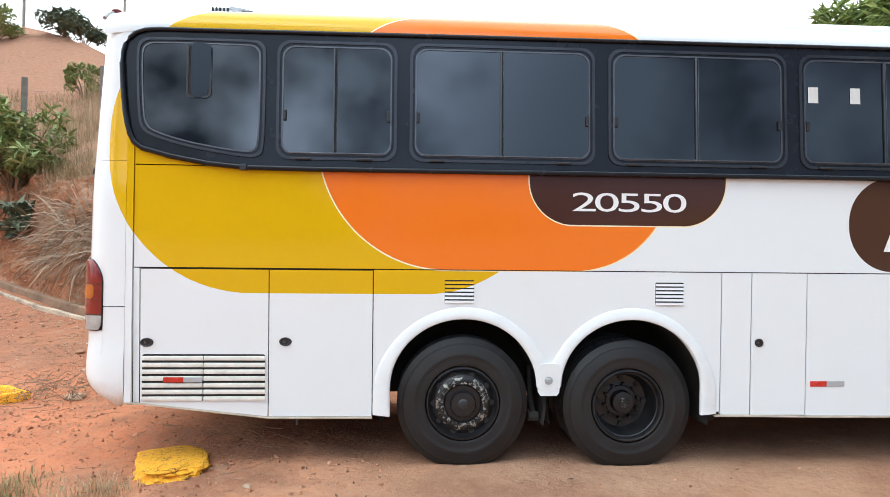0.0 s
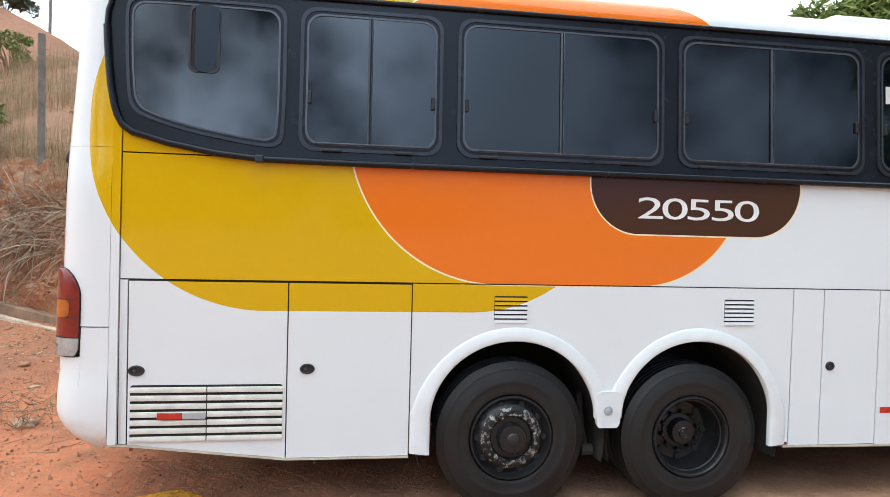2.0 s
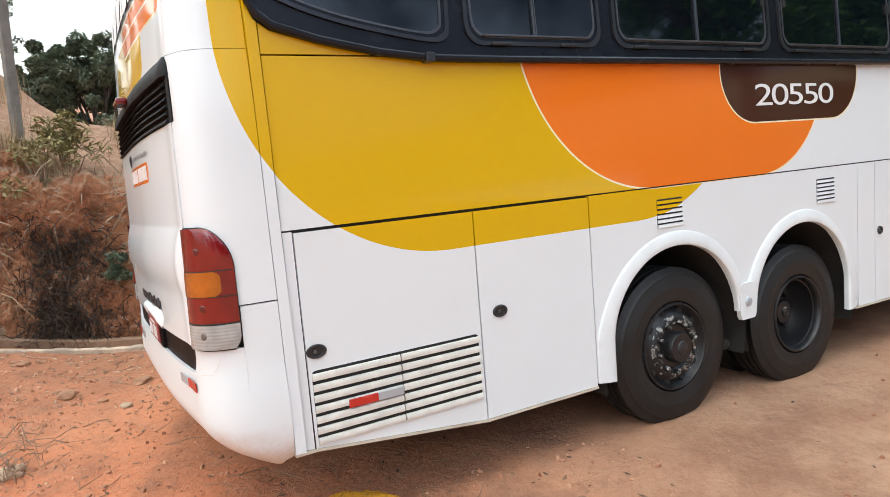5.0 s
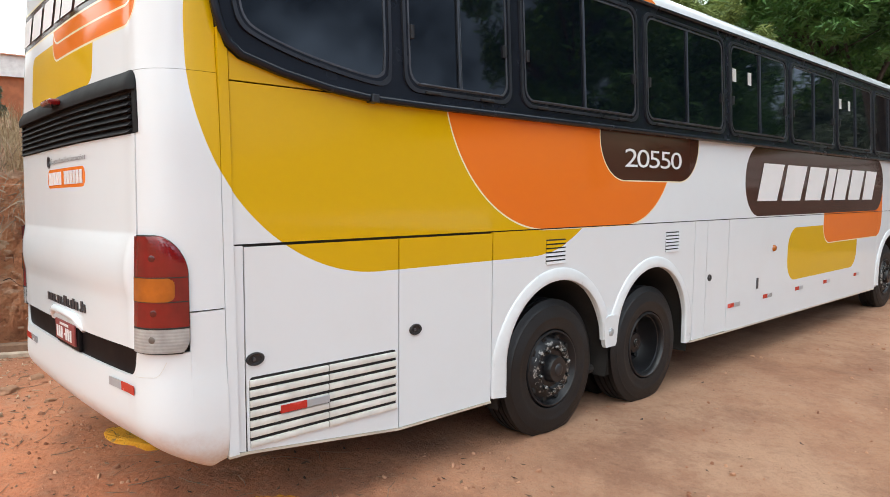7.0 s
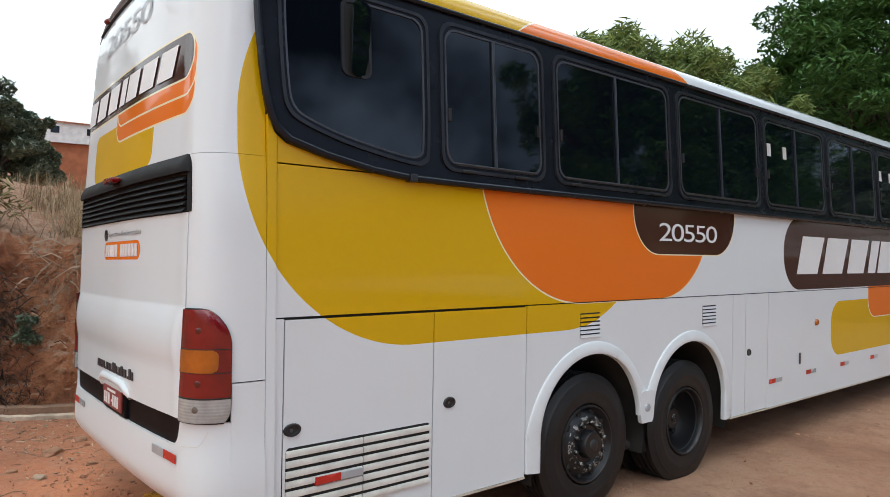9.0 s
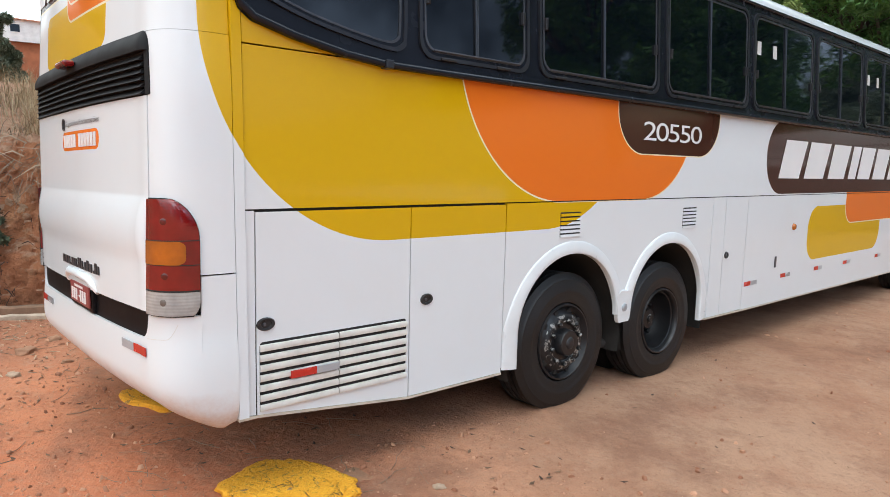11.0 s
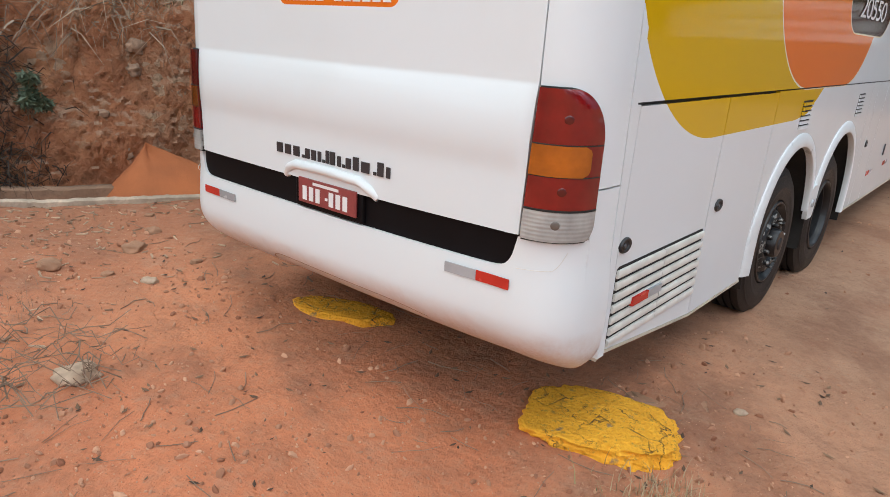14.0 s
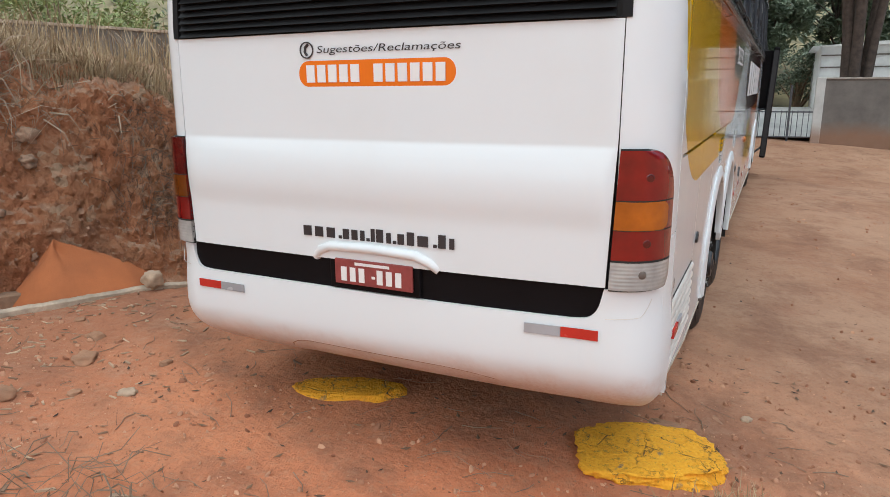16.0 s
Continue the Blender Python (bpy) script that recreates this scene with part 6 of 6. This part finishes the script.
grass("grass_tuft", 60, blob_spot(-0.5, 3.0, 0.25), 0.06, 0.15, 0.0012, STRAW_DARK, "grey dead weeds in the dirt", 34, 1.6)
twigs(120, -0.95, -0.1, 1.75, 2.5, 0.1, 0.35, 8, "pile of dead grey stems", 0.003, 0.12)


def foliage(n, centres, size, mat, seed, drop=0.0, long=1.6, flat=0.8):
    """Leaf quads round clump centres (x, y, z, radius); returns vertices and faces."""
    vs, fs = [], []
    r = random.Random(seed)
    for cx, cy, cz, rad in centres:
        for _ in range(n):
            d = Vector((r.gauss(0, 1), r.gauss(0, 1), r.gauss(0, 0.8))).normalized() * rad * (0.45 + 0.55 * r.random() ** 0.5)
            p = Vector((cx, cy, cz)) + Vector((d.x, d.y, d.z * flat / 0.8))
            p.z -= drop * rad * r.random() ** 2
            q = size * r.uniform(0.6, 1.3)
            m = Euler((r.uniform(-0.9, 0.9) + (1.0 if drop else 0), r.uniform(-0.9, 0.9), r.uniform(0, 6.3))).to_matrix()
            o = len(vs)
            for u, v, w in ((-long, 0, 0), (0, -0.5, 0.12), (long, 0, -0.15), (0, 0.5, 0.12)):
                vs.append(tuple(p + m @ Vector((u, v, w)) * q * 0.5))
            fs.append((o, o + 1, o + 2, o + 3))
    return vs, fs


def bush(x, y, tall, wide, mat, label, seed, leaf=0.05, n=120, clumps=16, up=0.0, long=1.6):
    """Stems with clumps of small leaves."""
    r = random.Random(seed)
    root = tagged(new("bush"), label, "bush", "bushes on the bank")
    root.location = at_ground(x, y, up)
    cs, bm = [], bmesh.new()
    for _ in range(clumps):
        a, q, h = r.uniform(0, 6.3), r.random() ** 0.6 * wide, r.uniform(0.25, 1.0) * tall
        q *= math.sqrt(max(0.15, 1 - (h / tall - 0.5) ** 2 * 2))
        c = (q * math.cos(a), q * math.sin(a), h)
        cs.append((*c, wide * r.uniform(0.22, 0.38)))
        tube([(0, 0, -0.15), (c[0] * 0.4, c[1] * 0.4, h * 0.5), c], 0, 5, bm, [0.022 * tall, 0.014 * tall, 0.004])
    tagged(part("stem", bm, TWIG, root), kind="stuff")
    vs, fs = foliage(n, cs, leaf, mat, seed, 0.0, long)
    raw("crown", vs, fs, mat, root)
    return root


def tree(x, y, tall, wide, mat, label, seed, leaf=0.22, n=130, clumps=70, trunks=1, drop=0.0, bare=0.35, z=None, long=1.6, flat=0.8):
    """A tapered trunk with forking limbs and a crown of many small leaves with gaps."""
    r = random.Random(seed)
    root = tagged(new("tree"), label, "tree")
    root.location = at_ground(x, y) if z is None else Vector((x, y, z))
    bm, cs = bmesh.new(), []
    ends = []
    for t in range(trunks):
        a = r.uniform(0, 6.3)
        lean = Vector((math.cos(a), math.sin(a), 0)) * (0.07 if trunks > 1 else 0.04) * tall
        off = Vector((math.cos(a), math.sin(a), 0)) * (0.18 if trunks > 1 else 0)
        top = off + lean + Vector((0, 0, tall * bare * r.uniform(1.0, 1.3)))
        w = 0.035 * tall * (0.45 if trunks > 1 else 1)
        tube([off + Vector((0, 0, -0.3)), off + lean * 0.3 + Vector((0, 0, tall * bare * 0.5)), top], 0, 10, bm, [w, w * 0.8, w * 0.62])
        ends.append((top, w * 0.6))
    for top, w in list(ends):
        for _ in range(7 if trunks == 1 else 4):
            a = r.uniform(0, 6.3)
            reach = wide * r.uniform(0.45, 0.9)
            tip = Vector((math.cos(a) * reach, math.sin(a) * reach, tall * r.uniform(0.55, 0.92)))
            midp = top.lerp(tip, 0.5) + Vector((0, 0, tall * 0.05))
            tube([top - Vector((0, 0, 0.1)), midp, tip], 0, 7, bm, [w * 0.7, w * 0.4, w * 0.12])
            for _ in range(3):
                b = midp.lerp(tip, r.random()) + Vector((r.gauss(0, 0.2) * wide, r.gauss(0, 0.2) * wide, r.uniform(0, 0.18) * tall))
                tube([midp, b], 0, 5, bm, [w * 0.3, w * 0.08])
                cs.append((*b, wide * r.uniform(0.13, 0.22)))
            cs.append((*tip, wide * r.uniform(0.16, 0.26)))
    while len(cs) < clumps:
        a, q, h = r.uniform(0, 6.3), wide * r.random() ** 0.5, r.uniform(bare + 0.12, 1.0)
        q *= math.sqrt(max(0.05, 1 - ((h - 0.62) / 0.42) ** 2))
        cs.append((q * math.cos(a), q * math.sin(a), h * tall, wide * r.uniform(0.12, 0.24)))
    part("trunk", bm, BARK, root, smooth=60)
    vs, fs = foliage(n, cs, leaf, mat, seed + 1, drop, long, flat)
    raw("crown", vs, fs, mat, root)
    return root


bush(-4.55, 8.6, 1.75, 0.85, LEAF_WEED, "tall leafy light green weeds above the cut bank", 41, 0.115, 85, 30, -0.1, 2.6)
bush(-4.05, 7.9, 0.7, 0.5, LEAF_GREY, "greyish broad-leaved weed on the bank face", 42, 0.2, 26, 12, -0.1, 2.2)
bush(-6.3, 15.2, 1.0, 0.5, LEAF_WEED, "small bright green shrub on the slope", 43, 0.08, 110, 16)
bush(0.15, 5.45, 0.7, 0.4, STRAW_GREEN, "half-dry shrub at the edge of the cut", 44, 0.05, 60, 10)
plant = bush(0.70, 5.10, 0.34, 0.2, LEAF_GREY, "small grey-green plant on the bank face", 45, 0.05, 70, 9, 0.0, 2.2)
plant.location.z = 0.90
bush(0.40, 6.2, 0.6, 0.4, STRAW_GREEN, "yellowing weeds on the slope", 46, 0.055, 70, 14, 0.0, 2.4)
bush(-2.05, 11.0, 1.0, 0.6, LEAF_WEED, "green shrub at the top of the slope", 48, 0.09, 90, 14)
bush(-1.0, 6.2, 0.9, 0.5, STRAW, "dry brown shrub above the cut", 47, 0.05, 70, 12)
for k, (x, y, h) in enumerate([(-17.5, 23.5, 2.4), (-15.5, 24.5, 2.0), (-13.5, 23.0, 2.2), (-11.0, 23.5, 1.8), (-20.5, 22.5, 2.0), (-9.8, 22.6, 1.8), (-5.5, 22.0, 2.0)]):
    bush(x, y, h * 0.6, h * 0.5, LEAF_GREY if k % 2 else LEAF_WEED, "dusty green shrub on the ridge", 50 + k, 0.16, 90, 14)
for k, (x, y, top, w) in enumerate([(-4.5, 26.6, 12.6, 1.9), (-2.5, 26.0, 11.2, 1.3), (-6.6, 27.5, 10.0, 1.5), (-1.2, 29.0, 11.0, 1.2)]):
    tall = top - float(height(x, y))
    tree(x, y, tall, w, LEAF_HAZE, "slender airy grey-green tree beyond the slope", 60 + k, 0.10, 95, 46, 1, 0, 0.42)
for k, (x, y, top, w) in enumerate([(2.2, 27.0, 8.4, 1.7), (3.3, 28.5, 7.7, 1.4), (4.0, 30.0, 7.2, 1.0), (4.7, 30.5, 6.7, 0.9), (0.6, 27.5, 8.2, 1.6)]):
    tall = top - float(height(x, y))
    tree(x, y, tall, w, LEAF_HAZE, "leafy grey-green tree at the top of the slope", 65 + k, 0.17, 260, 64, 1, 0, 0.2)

STEMS = leafy("pale_dead_stems", (0.20, 0.135, 0.09), (0.56, 0.45, 0.33), 0.85)
DEADWOOD = worn("dark_dead_brush", (0.055, 0.035, 0.025), 0.95, vary=0.4, scale=9.0)


def brush(cx, rad, z0, z1, n, seed, mat, label, lmax=0.35, thick=1.0):
    """A tangle of thin dead stems against the bank face."""
    r = random.Random(seed)
    vs, fs = [], []
    for _ in range(n):
        x = cx + r.gauss(0, rad)
        zz = r.uniform(z0, z1)
        y = float(np.interp(x, [p[0] for p in KERB], [p[1] for p in KERB])) + 0.4
        while ground_z(x, y) < zz and y < 8:
            y += 0.05
        p = Vector((x, y - 0.02, zz))
        d = Vector((r.gauss(0, 1), -abs(r.gauss(0, 0.6)), r.gauss(-0.2, 0.8))).normalized() * r.uniform(0.08, lmax)
        b = p + d * 0.5 + Vector((0, -0.05, 0.03))
        e = p + d + Vector((0, 0, -0.08))
        w = Vector((r.gauss(0, 1), r.gauss(0, 1), r.gauss(0, 1))).normalized() * r.uniform(0.002, 0.006) * thick
        o = len(vs)
        for q, k in ((p, 1), (b, 0.8), (e, 0.2)):
            vs.append(tuple(q + w * k))
            vs.append(tuple(q - w * k))
        fs += [(o, o + 1, o + 3, o + 2), (o + 2, o + 3, o + 5, o + 4)]
    tagged(raw("dead_brush", vs, fs, mat), label, "brush", kind="stuff")


brush(0.2, 0.25, 0.4, 1.7, 2200, 91, DEADWOOD, "dark tangle of dead brush hanging on the bank", 0.35, 1.4)
brush(-0.55, 0.12, 0.9, 1.9, 260, 92, STRAW, "dry creeper hanging down the bank", 0.5)
brush(-2.8, 0.35, 1.3, 2.4, 520, 96, STEMS, "pale dead stems tangled over the edge of the cut", 1.0, 2.0)
brush(0.15, 0.30, 0.25, 1.2, 900, 97, DEADWOOD, "dark heap of dead brush at the foot of the bank", 0.4)
brush(-1.9, 0.7, 1.5, 2.4, 1500, 93, STEMS, "dry grass and stems hanging over the cut", 0.9, 1.9)
brush(1.3, 0.8, 1.6, 2.2, 700, 94, STEMS, "dry grass and roots hanging over the cut", 0.6, 1.5)
brush(2.55, 0.26, 0.6, 1.7, 1300, 95, STRAW_DARK, "dark dead roots hanging in the cut bank", 0.35, 0.6)

# trees beyond the coach
for k, (x, y, top, w) in enumerate([(14.6, 7.9, 7.8, 2.4), (17.4, 7.6, 8.2, 2.5), (20.0, 7.2, 8.2, 2.3), (16.5, 10.2, 8.3, 2.4)]):
    tree(x, y, top - float(height(x, y)), w, LEAF_LIGHT, "light green tree with drooping leaves behind the coach", 71 + k * 7, 0.11, 420, 70, 1, 1.1, 0.25, None, 3.0)
tree(26.8, 4.9, 11.6, 5.6, LEAF_DARK, "broad dark green tree with spreading limbs", 73, 0.17, 430, 150, 3, 0, 0.28, None, 1.8, 0.36)
tree(36.0, 10.5, 10.5, 6.0, LEAF_DARK, "broad dark green tree with spreading limbs", 74, 0.28, 240, 100, 2, 0, 0.3, None, 1.8, 0.4)
tree(21.6, -2.3, 9.5, 3.4, LEAF_DARK, "tree with several dark trunks behind the wall", 75, 0.24, 120, 50, 7, 0, 0.62)
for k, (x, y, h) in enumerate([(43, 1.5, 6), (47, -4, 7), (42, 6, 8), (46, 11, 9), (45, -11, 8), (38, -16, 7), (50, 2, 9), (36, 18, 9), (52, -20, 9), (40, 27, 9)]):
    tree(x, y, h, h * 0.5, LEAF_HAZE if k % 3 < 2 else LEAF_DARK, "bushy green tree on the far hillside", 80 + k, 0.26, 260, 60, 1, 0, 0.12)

# a row of old trees along the yard's other side, mirrored in the coach's windows
for k, (x, y, h, w) in enumerate([(24.5, -14.0, 12.0, 4.6), (31.0, -13.0, 12.0, 4.8)]):
    tree(x, y, h, w, LEAF_DARK, "tall dark green tree beside the yard", 140 + k, 0.30, 190, 80, 1, 0, 0.36)

for k, (x, y, h) in enumerate([(38.5, -3.4, 2.4), (38.0, -1.2, 3.0), (39.0, 0.8, 2.6), (38.2, 3.0, 3.2), (39.5, 5.5, 3.0)]):
    bush(x, y, h, h * 0.55, LEAF_HAZE, "hedge shrub across the street, paled by painted haze", 170 + k, 0.14, 130, 22)
r_far = random.Random(99)
clumps = []
for _ in range(520):
    x, y = r_far.uniform(47, 130), r_far.uniform(-50, 110)
    if float(lumps(x, y, 14.0)) > -0.35:
        clumps.append((x, y, ground_z(x, y) + 0.8, r_far.uniform(1.0, 2.6)))
vs, fs = foliage(70, clumps, 0.6, LEAF_GREY, 98)
tagged(raw("far_woods", vs, fs, LEAF_GREY), "scrub and trees covering the far hillside", "woods", kind="stuff")
for k, (x, y, w) in enumerate([(13.0, 20.5, 1.6), (15.5, 22.0, 2.0), (11.0, 21.5, 1.5), (18.0, 24.0, 2.2)]):
    bush(x, y, 3.6 - 0.2 * k, w, LEAF_WEED, "green bushes behind the hillside wall", 120 + k, 0.14, 110, 20)
HILLWALL = worn("dark_stained_wall", (0.17, 0.145, 0.125), 0.95, vary=0.35, scale=1.5, relief=0.4)
hill_wall = part("wall_hill", box(-6.5, 6.5, -0.08, 0.08, -4.0, 0.0), HILLWALL)
hill_wall.matrix_world = pose(10.8, 15.2, 3.35, 0, 0, -12)
tagged(hill_wall, "long dark weathered wall behind the bank", "wall", kind="structure")
cap = part("coping", box(-6.5, 6.5, -0.13, 0.13, 0.0, 0.07, 0.01), KERBSTONE, hill_wall)

# ---------------------------------------------------------------- fence, posts, houses
def fence_post(x, y, tall, lean=0.0):
    ob = part("fence_post", box(-0.055, 0.055, -0.055, 0.055, -0.5, tall, 0.012), TIMBER)
    ob.location = at_ground(x, y)
    ob.rotation_euler = (radians(lean), radians(lean * 0.5), 0.4)
    return tagged(ob, "weathered grey concrete fence post on the slope", "fence post", "fence posts")


posts = [(-4.6, 8.9, 2.1), (-2.3, 7.3, 2.1), (-0.05, 6.6, 2.0)]
for k, (x, y, h) in enumerate(posts):
    fence_post(x, y, h, (-1) ** k * 1.5)
for lv in (0.45, 0.95, 1.45, 1.85):
    pts = []
    for (ax, ay, _), (bx, by, _) in zip(posts, posts[1:]):
        for k in range(6):
            t = k / 6
            p, q = at_ground(ax, ay, lv), at_ground(bx, by, lv)
            pts.append(p.lerp(q, t) - Vector((0, 0, 0.12 * math.sin(math.pi * t))))
    tagged(part("fence_wire", tube(pts, 0.0018, 5), WIRE), "sagging barbed wire strung between fence posts", "wire", "fence wires")


def house(x, y, z, wx, wy, h, turn, wall, roof, label, windows=2, pitch=0.22):
    root = tagged(new("house"), label, "house")
    root.matrix_world = pose(x, y, z, 0, 0, turn)
    part("wall", box(-wx / 2, wx / 2, -wy / 2, wy / 2, -3, h), wall, root)
    bm = bmesh.new()
    e = 0.35
    a = [bm.verts.new(v) for v in ((-wx / 2 - e, -wy / 2 - e, h), (wx / 2 + e, -wy / 2 - e, h), (wx / 2 + e, wy / 2 + e, h), (-wx / 2 - e, wy / 2 + e, h), (-wx / 2 - e, 0, h + wy * pitch), (wx / 2 + e, 0, h + wy * pitch))]
    for f in ((0, 1, 5, 4), (3, 4, 5, 2), (0, 4, 3), (1, 2, 5), (0, 3, 2, 1)):
        bm.faces.new([a[i] for i in f])
    part("roof", bm, roof, root)
    for k in range(windows):
        cx = -wx / 2 + wx * (k + 0.5) / windows
        w = part("window", box(cx - 0.5, cx + 0.5, -wy / 2 - 0.03, -wy / 2 + 0.1, h * 0.4, h * 0.78), GLASS, root)
        part("frame", ring(rounded(cx - 0.55, cx + 0.55, h * 0.4 - 0.05, h * 0.78 + 0.05, 0.02, 2), rounded(cx - 0.48, cx + 0.48, h * 0.4 + 0.02, h * 0.78 - 0.02, 0.02, 2), lambda a_, b_: (a_, -wy / 2 - 0.05, b_), 0.05), PLASTER, w)
    return root


TAN = worn("tan_plaster", (0.42, 0.31, 0.20), 0.9, vary=0.15, scale=1.0)
house(-19.0, 29.5, 9.4, 6, 5, 2.6, 30, TAN, CLAYTILE, "tan plastered house with a clay roof on the ridge")
house(13.0, 66.0, 9.9, 5.2, 5, 2.4, -8, BRICK, CONCRETE, "unplastered orange brick house on the hill", 0, 0.02)
house(37.0, 140.0, 26.5, 9, 6, 2.8, -15, PLASTER, CLAYTILE, "white house with a clay roof far uphill", 3)
house(17.5, 95.0, 17.0, 8, 6, 2.4, -5, PLASTER, CLAYTILE, "pale house with a clay roof far uphill", 2, 0.12)
white_house = house(34.5, -7.25, 0.5, 8, 11, 2.9, 0, PLASTER, PLASTER, "low white building across the road", 2, 0.03)
for z in (2.05, 2.52):
    part("gutter", box(-4.07, -4.0, -5.5, 5.5, z, z + 0.05), HILLWALL, white_house)
part("shutter", box(-4.05, -4.0, 4.0, 5.1, 0.3, 1.5), GREYREF, white_house, "grey roller shutter")


def power_pole(x, y, tall):
    root = tagged(new("power_pole"), "grey power pole with a crossarm on the ridge", "power pole", "power poles")
    root.location = at_ground(x, y)
    part("pole", tube([(0, 0, -1), (0, 0, tall)], 0, 8, None, [0.075, 0.05]), CONCRETE, root, smooth=50)
    part("crossarm", box(-0.8, 0.8, -0.05, 0.05, tall - 0.6, tall - 0.48), TIMBER, root)


power_pole(-14.0, 26.0, 6.5)
power_pole(-9.6, 26.0, 5.0)

# wall, gate and street at the far end
def make_street_wall(name, dark, light):
    """Grey render, stained red where showers splash the soil up."""
    g = Graph(name)
    sep = g.nodes.new("ShaderNodeSeparateXYZ")
    g.links.new(g.world(), sep.inputs[0])
    big, fine = g.noise(1.1, 6.0, 0.65), g.noise(30.0, 4.0)
    col = g.mix(g.ramp(big, 0.3, 0.7), dark, light)
    splash = g.ramp(g.math("ADD", sep.outputs[2], g.math("MULTIPLY", big, 0.5)), 1.14, 0.74)
    col = g.mix(g.math("MULTIPLY", splash, 0.75), col, (0.27, 0.14, 0.08))
    g.bump(fine, 0.4)
    return g.end(col, 0.95)


STREETWALL = make_street_wall("grey_rendered_wall", (0.11, 0.10, 0.092), (0.20, 0.18, 0.165))
PILLARWASH = make_street_wall("stained_whitewash", (0.36, 0.36, 0.35), (0.58, 0.58, 0.56))
WX = 19.8
wall = tagged(part("wall_street", box(WX, WX + 0.16, -16.0, -1.47, -1.0, 2.0), STREETWALL, None), "grey rendered boundary wall stained red at its foot", "wall", kind="structure")
part("coping", box(WX - 0.04, WX + 0.20, -16.0, -1.47, 2.0, 2.05, 0.01), CONCRETE, wall)
pillar = tagged(part("gate_pillar", box(WX - 0.06, WX + 0.22, -1.47, -1.24, -0.6, 2.06, 0.02), PILLARWASH), "whitewashed gate pillar", "pillar", kind="structure")
gate = tagged(new("metal_gate"), "low grey iron gate with upright bars", "gate")
gate.location = (WX + 0.08, 0, 0)
for z in (0.42, 1.12):
    part("rail", tube([(0, -1.24, z), (0, 4.2, z)], 0.022, 6), IRON, gate)
for k in range(34):
    y = -1.15 + 0.14 * k
    part("bar", tube([(0, y, 0.42), (0, y, 1.16)], 0.010, 5), IRON, gate)
part("gate_post", tube([(0, -0.65, -0.1), (0, -0.65, 1.86)], 0.03, 6), IRON, gate)
road = raw("road", [(20.3, -40, 0.40), (36.0, -40, 0.85), (36.0, 40, 0.85), (20.3, 40, 0.40)], [(0, 1, 2, 3)], ASPHALT)
tagged(road, "pale grey asphalt street beyond the gate", "road", kind="structure")
